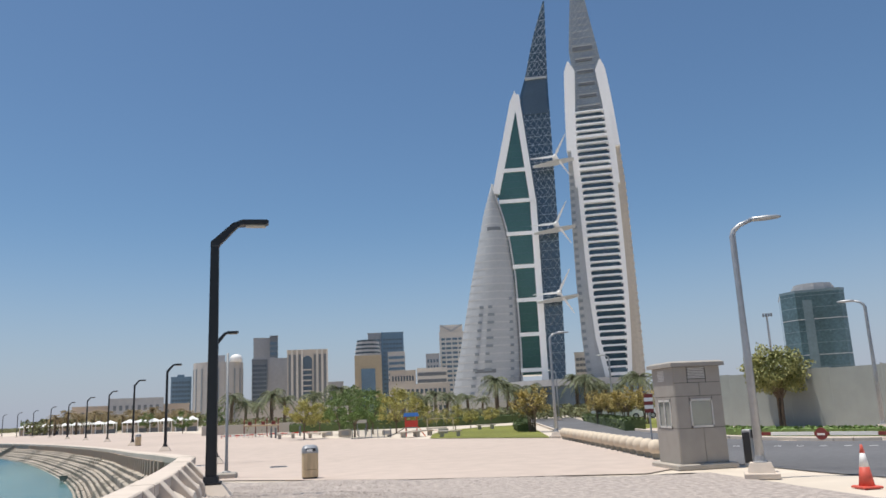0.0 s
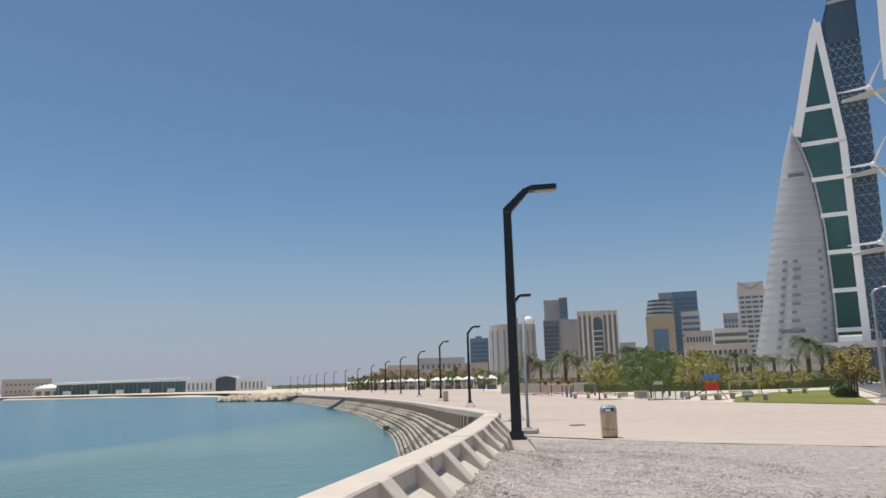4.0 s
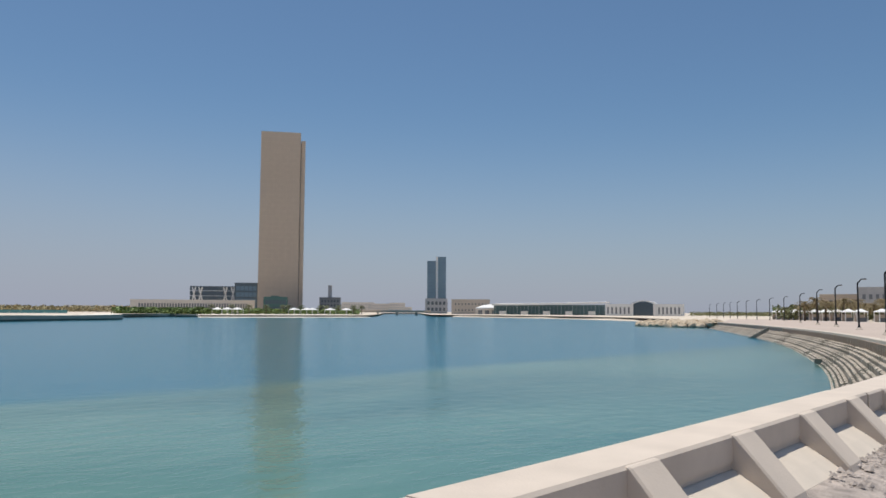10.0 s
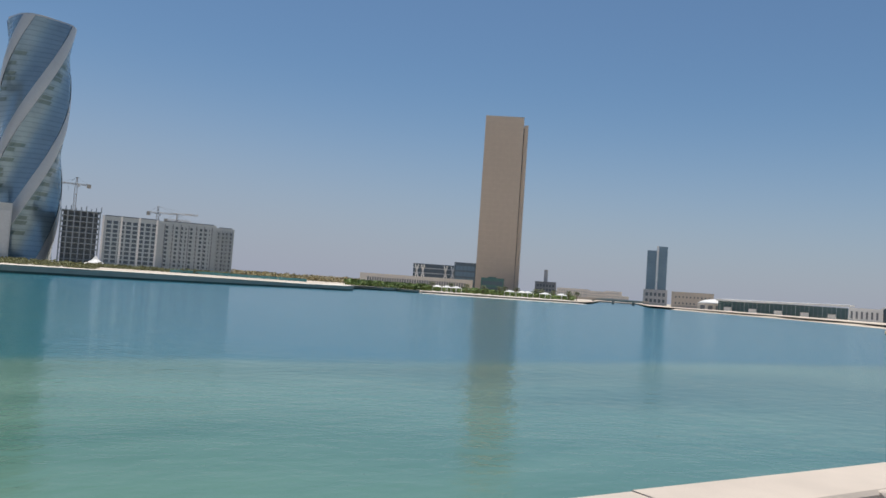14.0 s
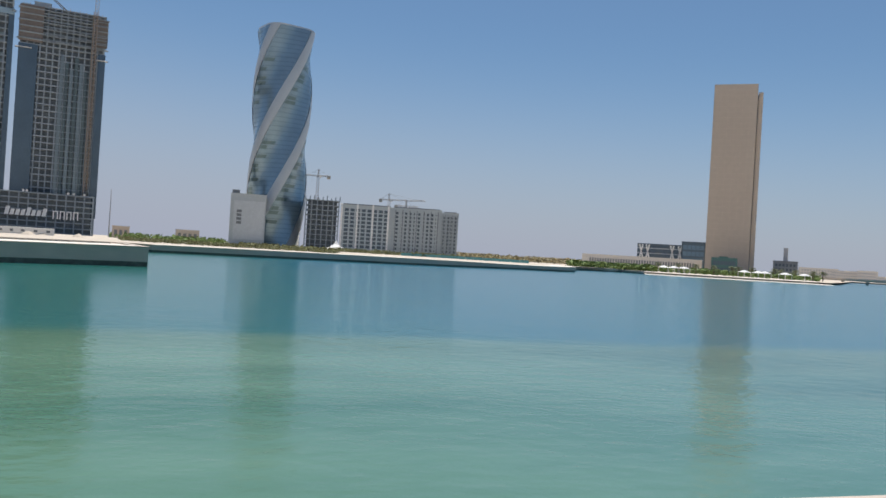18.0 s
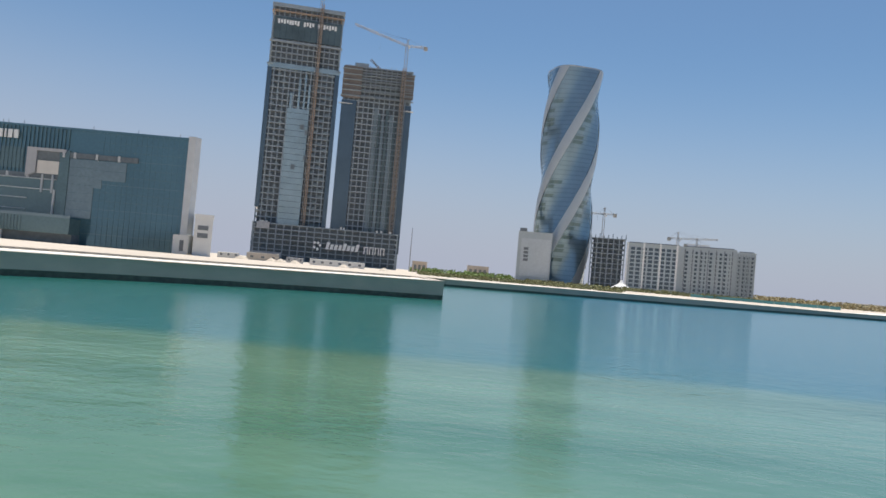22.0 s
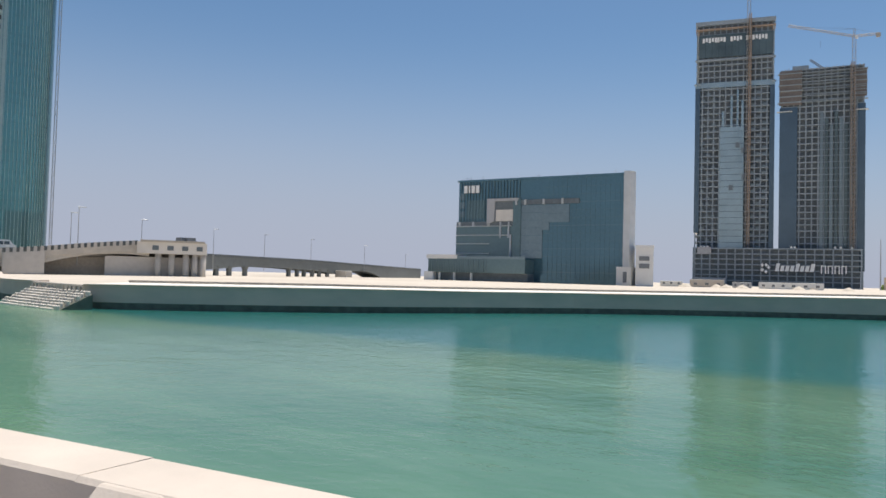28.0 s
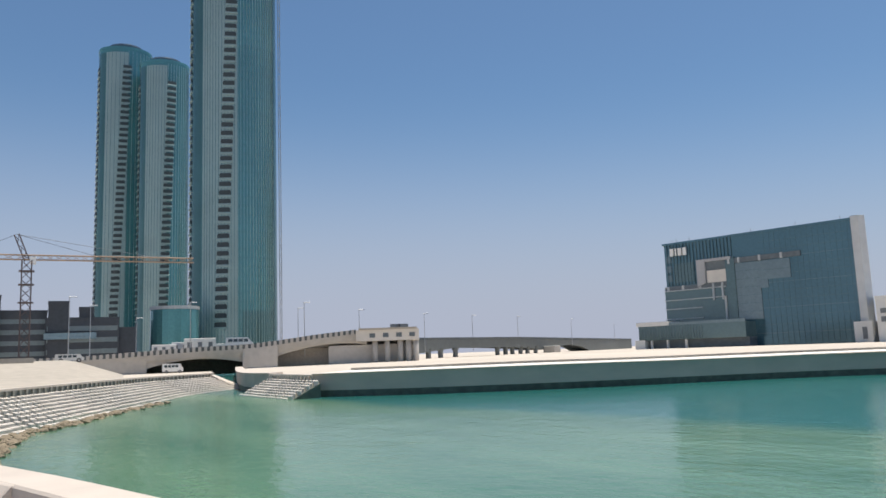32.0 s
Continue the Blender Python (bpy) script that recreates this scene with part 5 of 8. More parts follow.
for k in range(7):
    x = -w / 2 + 4.2 + (w - 5.7) * k / 6
    part("mullion", Solid().box(x - 0.06, x + 0.06, -0.12, 0.1, 0, h), M_GL_OFFICE, root)
# a reflection on the mirror glass, painted as a pale strip
part("pale_bay", Solid().box(-w / 2 + 6, -w / 2 + 8.6, -0.25, 0.1, h * 0.1, h * 0.93), M_GL_PALE, root, "pale strip painted as a reflection")
part("roof_edge", Solid().prism([(x * 1.01, y - 0.1) for x, y in plan], h, h + 0.8), M_GL_PALE, root)
part("roof_drum", Solid().lathe([(6.2, h + 0.8), (6.2, h + 2.4), (5.6, h + 2.5), (5.6, h + 3.3)], 12, 1.0, 9), M_GREYB, root, "grey roof drum")
block_building("brown_hall", "long low brown buildings along the shore road", 17.2, 9.8, 420, 1.15, 30, M_TAN_DK, 2, 16, M_STEEL_DK, (0.5, 0.4))
block_building("brown_hall", "low brown building behind palms", 15.0, 11.5, 400, 1.6, 24, M_GREYB, 2, 8, M_STEEL_DK, (0.5, 0.4))
block_building("low_villa", "tan wall of a low villa behind the playground", 6.5, 0.5, 160, 0.75, 6, M_TAN, 0, 0)

# ---- land across the bay ----
M_BLD_WHITE = material("white_building_paint", (0.70, 0.69, 0.66), 0.7, 0, 0.06, 0.2, 0.05)
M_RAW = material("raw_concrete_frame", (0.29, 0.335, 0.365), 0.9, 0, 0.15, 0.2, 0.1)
# dark base colour that stands in for shade inside openings
M_SHADE = material("painted_interior_shade", (0.155, 0.18, 0.195), 0.9, 0, 0.2, 0.3, 0.0)
M_TEALBOX = material("teal_fence_sheet", (0.10, 0.30, 0.32), 0.7, 0, 0.1, 0.3, 0.0)


def arc_pts(*rows):
    return [tuple(polar(a, d, z)) for a, d, z in rows]


PIER = [(-26.60, -56.38, 0.68), (-31.70, -50.68, 0.72), (-41.70, -43.68, 0.76), (-52.00, -38.88, 0.70), (-60.50, -34.68, 0.73), (-68.50, -28.48, 0.76), (-76.90, -19.68, 0.85), (-83.50, -9.88, 0.96)]
QUAY = [(-169.50, -19.18, 0.5), (-184.50, 11.32, 0.6), (-201.50, 45.32, 0.6), (-232.50, 86.82, 0.35)]
JETTY = [(-248.5, 111.3, 0.55)] + arc_pts((66, 345, 0.55), (63.0, 385, 0.55))
GREEN = arc_pts((62.4, 395, 0.3), (60.9, 372, 0.2))
BEACH = arc_pts((60.9, 368, 0.0), (57, 372, 0), (52.5, 385, 0), (48.8, 402, 0))
INLET = arc_pts((48.2, 470, 0.2), (47.6, 980, 0.2), (45.0, 980, 0.2), (44.2, 480, 0.2))
SHORE = arc_pts((42.3, 468, 0.1), (36, 392, 0.1), (31, 318, 0.1), (27.2, 262, 0.1), (25.4, 232, 0.1))
west = PIER + [(-164.5, -26.7, 0.6)] + QUAY + JETTY + GREEN + BEACH + INLET + SHORE + [(-118, 232, 0.1), (-260, 386, 0.1), (-420, 548, 0.1), (-420, 4400, 0.2), (-4400, 4400, 0.3), (-4400, -4400, 0.3), (-152, -4400, 0.3), (-152, -420, 0.3), (-70.5, -178.7, 0.3), (-57.9, -154.7, 0.3), (-30.7, -82.7, 0.6), (-27.7, -67.1, 0.6)]
sheet("ground_far_shore", [(x, y, z - 0.06) for x, y, z in west], M_SAND, "flat sandy reclaimed land across the bay", "ground")


M_QUAY = material("quay_face_concrete", (0.60, 0.46, 0.37), 0.9, 0, 0.10, 0.15, 0.12, 12, second=(0.50, 0.41, 0.335), stretch=(1, 1, 3))


def quay(name, pts, label, cap=0.06, tide=0.5):
    """A quay whose land lies to the left of the line: coping, upright face, dark undercut foot."""
    line = [np.array(p) for p in smooth_line(pts, 4)]
    root = thing(name, label, "quay wall", kind="structure")
    back, out, low = offset(line, -1.2), offset(line, 0.12), offset(line, -0.04)
    zt = WATER + tide
    s = Solid()
    s.loft([[(line[i][0], line[i][1], zt), (line[i][0], line[i][1], p[2] - cap), (back[i][0], back[i][1], p[2] - cap), (back[i][0], back[i][1], zt)] for i, p in enumerate(line)])
    part("quay_face", s, M_QUAY, root, "grey-green concrete face")
    s = Solid()
    s.loft([[(low[i][0], low[i][1], WATER - 1.5), (low[i][0], low[i][1], WATER + 0.1), (line[i][0], line[i][1], zt), (back[i][0], back[i][1], zt), (back[i][0], back[i][1], WATER - 1.5)] for i, p in enumerate(line)])
    part("quay_foot", s, M_TIDE_SHADE, root, "dark tide-stained foot")
    s = Solid()
    s.loft([[(out[i][0], out[i][1], p[2] - cap), (out[i][0], out[i][1], p[2]), (back[i][0], back[i][1], p[2] + 0.02), (back[i][0], back[i][1], p[2] - cap)] for i, p in enumerate(line)])
    part("coping", s, M_CONC, root, "pale concrete coping")
    return root


quay("wall_pier", PIER, "long low concrete quay across the basin")
pier_end = [PIER[-1], (-123.5, -17.7, 0.85), (-164.5, -26.7, 0.6), (-169.5, -19.2, 0.55)]
quay("wall_pier_end", pier_end, "end wall of the concrete quay")
quay("wall_inlet", [(-57.9, -154.7, 0.7), (-30.7, -82.7, 0.72), (-27.7, -67.1, 0.72)], "quay wall along the inlet under the bridge")
quay("wall_far_quay", QUAY, "low grey quay further across the bay")
quay("wall_far_jetty", [QUAY[-1]] + JETTY, "thin grey jetty")
quay("wall_green_shore", [JETTY[-1]] + GREEN + [BEACH[0]], "low stone edge below the mangroves")
# sunlit strip of fine fill along the top of the quays
for nm, pts, w_ in (("quay_fill", PIER, 9.0), ("quay_fill_far", QUAY + JETTY[:2], 10.0)):
    s = Solid()
    a, b = offset(smooth_line(pts, 6), -1.2), offset(smooth_line(pts, 6), -w_)
    s.loft([[tuple(p + np.array([0, 0, 0.02])) for p in b], [tuple(p + np.array([0, 0, 0.01])) for p in a]], closed=False)
    solid_thing(nm, s, M_BEACH, "bright bare fill along the quay", "ground", "structure")
# low kerb wall behind the fill
s = Solid()
a, b = offset(smooth_line(PIER, 6), -9.2), offset(smooth_line(PIER, 6), -9.6)
s.loft([[(a[i][0], a[i][1], 0.5), (a[i][0], a[i][1], a[i][2] + 0.22), (b[i][0], b[i][1], b[i][2] + 0.22), (b[i][0], b[i][1], 0.5)] for i in range(len(a))])
solid_thing("kerb_quay", s, M_CONC_GREY, "low concrete kerb along the quay fill", "kerb", "structure")
# beaches: sloping sheets into the water
for nm, pts, w, mat, lab in (("beach", BEACH, 12, M_BEACH, "white sand beach below the tan tower"), ("beach_shore", SHORE, 6, M_SAND, "narrow sandy shore before the shopping hall")):
    line = smooth_line(pts, 12)
    up, low = offset(line, -w), offset(line, 4)
    s = Solid()
    s.loft([[(p[0], p[1], 0.25 if nm == "beach" else 0.6) for p in up], [(p[0], p[1], WATER - 0.1) for p in low]], closed=False)
    solid_thing(nm, s, mat, lab, "beach", "structure")

# rock groyne
rocks = thing("rock_groyne", "groyne of pale limestone boulders", "rocks")
rng = random.Random(11)
rock_meshes = []
for k in range(5):
    s = Solid()
    n = 7
    rings = []
    for zz, rr in ((-0.5, 0.7), (-0.1, 1.0), (0.35, 0.85), (0.6, 0.4)):
        rings.append([(rr * rng.uniform(0.75, 1.15) * math.cos(2 * math.pi * j / n), rr * rng.uniform(0.75, 1.15) * math.sin(2 * math.pi * j / n), zz * rng.uniform(0.8, 1.2)) for j in range(n)])
    s.loft(rings)
    rock_meshes.append(s.mesh("rock", M_ROCK))
root_a, root_b = np.array(polar(23.7, 166)), np.array(polar(28.4, 182))
for i in range(190):
    t = rng.random()
    q = root_a + (root_b - root_a) * t
    sc = rng.uniform(0.5, 1.25)
    across = rng.uniform(-1, 1)
    p = q + np.array([0.35, 0.94, 0]) * across * 3.0
    part("rock", rng.choice(rock_meshes), None, rocks, at=pose(p[0], p[1], WATER + 0.2 + (1 - abs(across)) * 1.0 * (1 - 0.4 * t), rng.uniform(-20, 20), rng.uniform(-20, 20), rng.uniform(0, 360)) @ Matrix.Diagonal((sc, sc, sc, 1)))

M_TAN_JOINT = material("tan_joint", (0.57, 0.475, 0.375), 0.65, 0, 0.05, 0.1, 0.0)
# ---- tan slab tower and its neighbours ----
d = 700.0
tan = thing("slab_tower", "tall plain tan slab tower on the beach", "skyscraper", plot(55.4, d, 0.3, 0))
w, h = d * math.radians(2.88), high(12.98, d)
part("front_slab", Solid().box(-w / 2, w / 2, 0, 14, 0, h), M_TAN_DK, tan, "smooth tan cladding")
part("side_slab", Solid().box(w / 2 + 0.6, w / 2 + 4.2, 2, 24, 0, h - 7), M_TAN_DK, tan, "narrower brown side slab")
part("recess", Solid().box(w / 2 - 1.5, w / 2 + 0.7, 4, 20, 0, h - 9), M_STEEL_DK, tan, "dark recessed slot")
s = Solid()
for i in range(1, 34):
    s.box(-w / 2 - 0.03, w / 2 + 0.03, -0.05, 0.02, h * i / 34, h * i / 34 + 0.35)
for i in range(1, 6):
    s.box(-w / 2 + w * i / 6 - 0.15, -w / 2 + w * i / 6 + 0.15, -0.05, 0.02, 0, h)
part("panel_joints", s, M_TAN_JOINT, tan, "faint cladding joints")
for i in range(40):
    part("window_strip", Solid().box(w / 2 + 4.2, w / 2 + 4.35, 3, 22, 6 + i * 3.7, 7.6 + i * 3.7), M_GL_DARK, tan)
block_building("beach_pavilion", "low glass pavilion with a curved roof", 56.4, 54.7, 660, 0.95, 16, M_GL_GREEN, 2, 6, M_GL_DARK, (0.9, 0.6), zbase=0.3, roof_box=2.0)
root, w2_, h2_ = block_building("glass_office", "dark glass offices in slanting white frames", 61.5, 58.45, 760, 1.68, 26, M_GL_DARK, 0, 0, zbase=0.3)
for x in (-w2_ / 2, -w2_ / 2 + 6, w2_ / 2 - 12, w2_ / 2 - 5):
    for p, q in (((x, 0), (x + 5, h2_)), ((x + 8, 0), (x + 2, h2_))):
        s = Solid()
        strip(s, p, q, 1.3, -1.0, 0.2)
        part("white_brace", s, M_WHITE, root, "slanting white brace")
for i in range(5):
    part("floor_band", Solid().box(-w2_ / 2, w2_ / 2, -0.5, 0.1, h2_ * i / 5 + 1.0, h2_ * i / 5 + 1.8), M_SAIL, root)
block_building("glass_office", "dark glass block beside the tan tower", 58.45, 56.8, 750, 1.96, 24, M_GL_DARK, 4, 5, M_GL_BLUE, (0.9, 0.7), zbase=0.3)
block_building("colonnade", "long white colonnade above the trees", 65.4, 57.0, 720, 0.70, 12, M_PALE, 1, 40, M_STEEL_DK, (0.6, 0.6), zbase=0.3, side=False)
block_building("low_block", "dark grey block with a tall chimney", 52.4, 50.86, 700, 0.95, 16, M_STEEL_DK, 3, 6, M_GL_DARK, zbase=0.3)
block_building("chimney", "grey square chimney tower", 51.78, 51.5, 705, 1.83, 5, M_GREYB, 0, 0, zbase=0.3, category="chimney")
# pale walls with grey windows put the distance haze into the colours
for a0, a1, e, dd in ((50.8, 48.4, 0.64, 1500), (48.9, 47.0, 0.55, 1500), (47.3, 46.1, 0.62, 1480), (46.2, 45.6, 0.3, 1200), (69.5, 66.2, 0.3, 1600)):
    block_building("distant_block", "distant housing blocks coloured pale for haze", a0, a1, dd, e, 30, M_PALE, 3, 12, M_GREYB, (0.5, 0.5), zbase=0.3, side=False)
# causeway bridge to the beach
br = thing("bridge_far", "low grey causeway bridge across the inlet", "bridge", plot(47.4, 640))
part("deck", Solid().box(-36, 36, 0, 9, 1.2, 2.2), M_CONC_GREY, br)
part("parapet", Solid().box(-36, 36, -0.2, 0.2, 2.2, 3.0), M_CONC, br)
for x in (-24, -8, 8, 24):
    part("pier", Solid().box(x - 1, x + 1, 1, 8, -2, 1.2), M_CONC_GREY, br)
# twin-slab glass tower and the long shopping hall
d = 850.0
t2 = thing("glass_tower", "slim dark glass tower of two joined slabs", "skyscraper", plot(43.77, d, 0.2))
w = d * math.radians(1.40)
h = high(4.08, d)
part("slab", Solid().box(-w / 2, -0.5, 2, 24, 0, h - 4.5), M_GL_SILVER_DK, t2, "dark glass slab")
part("slab", Solid().box(1.5, w / 2, 0, 24, 0, h), M_GL_SILVER_DK, t2, "taller dark glass slab")
part("white_seam", Solid().box(-0.6, 1.6, 0.5, 20, 0, h + 0.3), M_WHITE, t2, "white seam between the slabs")
for i in range(15):
    part("floor_band", Solid().box(-w / 2 - 0.1, -0.6, 1.8, 2.1, 4 + i * 3.7, 4.8 + i * 3.7), M_GL_BLUE, t2)
    part("floor_band", Solid().box(1.7, w / 2 + 0.1, -0.2, 0.1, 4 + i * 3.7, 4.8 + i * 3.7), M_GL_BLUE, t2)
block_building("tower_podium", "grey podium under the glass tower", 44.6, 42.95, 830, 0.92, 30, M_GREYB, 2, 5, M_GL_DARK, zbase=0.2)
block_building("stone_hall", "sand-coloured flat-roofed hall by the shore", 42.65, 39.8, 640, 0.85, 30, M_TAN, 2, 10, M_STEEL_DK, (0.4, 0.3), zbase=0.1)
dome = thing("domed_hall", "low white domed roof on a pale hall", "building", plot(39.75, 560, 0.1))
part("wall", Solid().box(-11, 11, 0, 20, 0, 4.2), M_PALE, dome)
part("roof", Solid().lathe([(11.5, 4.2), (9.5, 5.5), (6, 6.8), (2, 7.4), (0.1, 7.5)], 18, 0, 10), M_WHITE, dome, "white shallow dome", smooth=True)
for k in range(4):
    part("opening", Solid().box(-9 + 5 * k, -6 + 5 * k, -0.1, 0.3, 0, 3), M_STEEL_DK, dome)
hall = thing("shopping_hall", "long glass shopping hall with a white roof edge", "building", plot(35.5, 540, 0.1, -9))
w = 540 * math.radians(8.2)
part("glazing", Solid().box(-w / 2, w / 2, 0, 30, 0, 7.0), M_GL_OFFICE, hall, "long dark glass front")
s = Solid().loft([[(x, -2, 6.5 + k), (x, 32, 7.0 + k), (x, 32, 8.4 + k), (x, -2, 7.7 + k)] for x, k in [(-w / 2 - 1 + (w + 2) * j / 8, 1.3 * (j / 8) ** 1.5) for j in range(9)]])
part("roof", s, M_WHITE, hall, "thin white roof curving up")
for i in range(30):
    x = -w / 2 + w * (i + 0.5) / 30
    part("mullion", Solid().box(x - 0.1, x + 0.1, -0.2, 0.1, 0, 7.0), M_STEEL_DK if i % 3 else M_SAIL, hall)
for k in range(5):
    x = -w / 2 + w * (k + 0.3) / 5
    part("kiosk_block", Solid().box(x, x + 4.5, -3.5, -0.5, 0, 2.6), M_BLD_WHITE, hall, "pale low block before the glass")

gate = thing("mall_entrance", "white mall entrance with arched glass roof and slit windows", "building", plot(28.7, 500, 0.1, -6))
w = 500 * math.radians(5.4)
part("wall", Solid().box(-w / 2, w / 2, 0, 20, 0, 7.2), M_WHITE, gate, "bright white wall")
arch = [(-7, 0), (-7, 8)] + [(-7 + 14 * j / 8, 8 + 1.6 * math.sin(math.pi * j / 8)) for j in range(1, 8)] + [(7, 8), (7, 0)]
part("arched_hall", Solid().loft([[(x, -1, z) for x, z in arch], [(x, 18, z) for x, z in arch]]), M_WHITE, gate, "arched centre")
part("arched_glass", Solid().loft([[(x * 0.86, -1.2, z * 0.92) for x, z in arch], [(x * 0.86, -0.8, z * 0.92) for x, z in arch]]), M_GL_DARK, gate, "dark arched glass")
for x in [-22 + 2.6 * k for k in range(6)] + [9.5 + 2.4 * k for k in range(6)]:
    part("slit_window", Solid().box(x - 0.5, x + 0.5, -0.15, 0.2, 1.0, 5.2), M_STEEL_DK, gate)

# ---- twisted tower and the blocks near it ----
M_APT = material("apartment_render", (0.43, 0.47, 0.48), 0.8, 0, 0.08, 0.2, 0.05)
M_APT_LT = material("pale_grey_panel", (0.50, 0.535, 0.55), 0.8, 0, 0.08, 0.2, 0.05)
d = 700.0
un = thing("twisted_tower", "twisting tower of blue glass and silver bands", "skyscraper", plot(88.12, d, 0.3))
H, R0, TW = high(15.72, d), 24.6, 216.0
SEG, LEV = 64, 56


def twist_pt(th, z, grow=0.0):
    """A point of the twisting rounded-square plan."""
    r = R0 * (1 + 0.075 * math.cos(4 * th)) + grow
    a = th + math.radians(TW) * z / H + math.radians(32)
    return (r * math.cos(a), 26 + r * math.sin(a), z)


for q in range(4):
    c = q * math.pi / 2
    for lo, hi, mat, nm, lab in ((-10, 10, M_BAND, "silver_band", "broad silver spiral band"), (10, 80, M_GL_SILVER, "glass_band", "blue glass spiral band")):
        s = Solid()
        n = 4 if hi == 10 else 8
        rings = [[twist_pt(c + radians(lo + (hi - lo) * j / n), H * i / LEV, 0.5 if hi == 10 else 0.0) for j in range(n + 1)] for i in range(LEV + 1)]
        s.loft(rings, closed=False)
        part(nm, s, mat, un, lab, smooth=True)
    for i in range(1, 48):
        z = H * i / 48
        part("floor_line", Solid().loft([[twist_pt(c + radians(11 + 68 * j / 8), z + dz, 0.18) for j in range(9)] for dz in (0, 0.7)], closed=False), M_GL_SILVER_DK, un, "thin dark floor line")
        if (i * 7 + q * 3) % 5 < 3 and (3 < i < 24 or 30 < i < 41):
            part("open_panel", Solid().loft([[twist_pt(c + radians(12 + (12 + (i * 13 % 17)) * j / 3), z + dz, 0.35) for j in range(4)] for dz in (0, 3.2)], closed=False), M_GL_INST_DK, un, "dark unglazed panel")
part("roof", Solid().loft([[twist_pt(2 * math.pi * j / SEG, H + dz, g) for j in range(SEG)] for dz, g in ((-0.5, -0.3), (1.2, -0.3))]), M_SAIL, un)
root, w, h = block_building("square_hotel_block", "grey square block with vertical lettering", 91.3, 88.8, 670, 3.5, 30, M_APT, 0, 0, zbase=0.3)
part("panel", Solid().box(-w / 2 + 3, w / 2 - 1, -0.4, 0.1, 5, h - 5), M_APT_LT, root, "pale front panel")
for k in range(4):
    part("sign_bar", Solid().box(-w / 2 + 5.5, -w / 2 + 9.5, -0.7, -0.4, h * 0.42 + 3.2 * k, h * 0.42 + 3.2 * k + 2.3), M_STEEL_DK, root, "dark sign bar")
part("roof_plant", Solid().box(-w / 2 + 1, -w / 2 + 7, 2, 10, h + 1, h + 4), M_STEEL_DK, root)


def frame_tower(name, label, az0, az1, d, top, floors, depth, zbase=0.3, core=True, cols=8, mat=M_RAW, thin=False):
    """A concrete frame under construction: slabs, columns and a core coloured as interior shade."""
    w = d * math.radians(abs(az0 - az1))
    root = thing(name, label, "tower under construction", plot((az0 + az1) / 2, d, zbase))
    fh = (top - zbase) / floors
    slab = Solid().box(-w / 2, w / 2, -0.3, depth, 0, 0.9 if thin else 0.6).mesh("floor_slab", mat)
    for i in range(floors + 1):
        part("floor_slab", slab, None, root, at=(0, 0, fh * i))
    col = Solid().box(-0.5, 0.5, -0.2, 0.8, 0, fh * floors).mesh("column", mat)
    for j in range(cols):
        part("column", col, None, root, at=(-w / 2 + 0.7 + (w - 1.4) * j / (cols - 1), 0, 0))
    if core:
        part("core", Solid().box(-w / 2 + 2.2, w / 2 - 2.2, 2.4, depth - 1, 0, fh * floors), M_SHADE, root, "dark box standing in for interior shade")
    return root, w, fh


root, w, fh = frame_tower("unfinished_block", "grey concrete frame of an unfinished block", 86.0, 83.5, 690, high(3.5, 690), 10, 26, cols=7)
s = Solid()
for k in range(9):
    s.box(-w / 2 + w * k / 8 - 0.4, -w / 2 + w * k / 8 + 0.4, 2, 3, fh * 10, fh * 10 + 2.6 + (k % 3))
part("starter_columns", s, M_RAW, root, "bare column stubs")
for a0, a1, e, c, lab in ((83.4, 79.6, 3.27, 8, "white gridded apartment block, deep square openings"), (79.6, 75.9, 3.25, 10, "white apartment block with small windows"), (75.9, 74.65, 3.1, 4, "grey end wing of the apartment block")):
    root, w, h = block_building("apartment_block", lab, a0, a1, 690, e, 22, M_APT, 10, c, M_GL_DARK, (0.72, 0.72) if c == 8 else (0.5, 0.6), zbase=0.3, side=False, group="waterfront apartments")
    if c == 8:
        for k in range(4):
            part("pier_rib", Solid().box(-w / 2 + w * k / 3.3, -w / 2 + w * k / 3.3 + 1.6, -1.0, 0.1, 0, h + 1.5), M_WHITE, root)
    else:
        for k in range(7):
            part("balcony_bay", Solid().box(-w / 2 + w * (k + 0.2) / 7, -w / 2 + w * (k + 0.4) / 7, -1.4, 0.1, 4, h - 2), M_APT, root)
            # a dark box on the wall paints the shade between balcony bays
            part("recess", Solid().box(-w / 2 + w * (k + 0.42) / 7, -w / 2 + w * (k + 0.55) / 7, -0.2, 0.1, 2, h - 1), M_STEEL_DK, root, "dark strip painted as recess shade")
            for i in range(10):
                part("balcony_slab", Solid().box(-w / 2 + w * (k + 0.40) / 7, -w / 2 + w * (k + 0.57) / 7, -0.9, 0.1, 4 + i * (h - 6) / 10, 4.5 + i * (h - 6) / 10), M_APT, root)
    part("roof_edge", Solid().box(-w / 2 + 2, w / 2 - 2, 2, 8, h + 0.2, h + 1.9), M_STEEL_DK, root, "dark set-back roof storey")

def lattice(s, a, b, w, n, r=0.16):
    """A square lattice boom from a to b."""
    a, b = Vector(a), Vector(b)
    d = (b - a)
    u = d.normalized()
    side = u.cross(Vector((0, 0, 1)))
    side = side.normalized() if side.length > 0.01 else Vector((1, 0, 0))
    up = side.cross(u)
    cs = [side * w / 2 + up * w / 2, side * w / 2 - up * w / 2, -side * w / 2 - up * w / 2, -side * w / 2 + up * w / 2]
    for c in cs:
        s.tube([a + c, b + c], r, 4)
    for i in range(n):
        p, q = a + d * i / n, a + d * (i + 1) / n
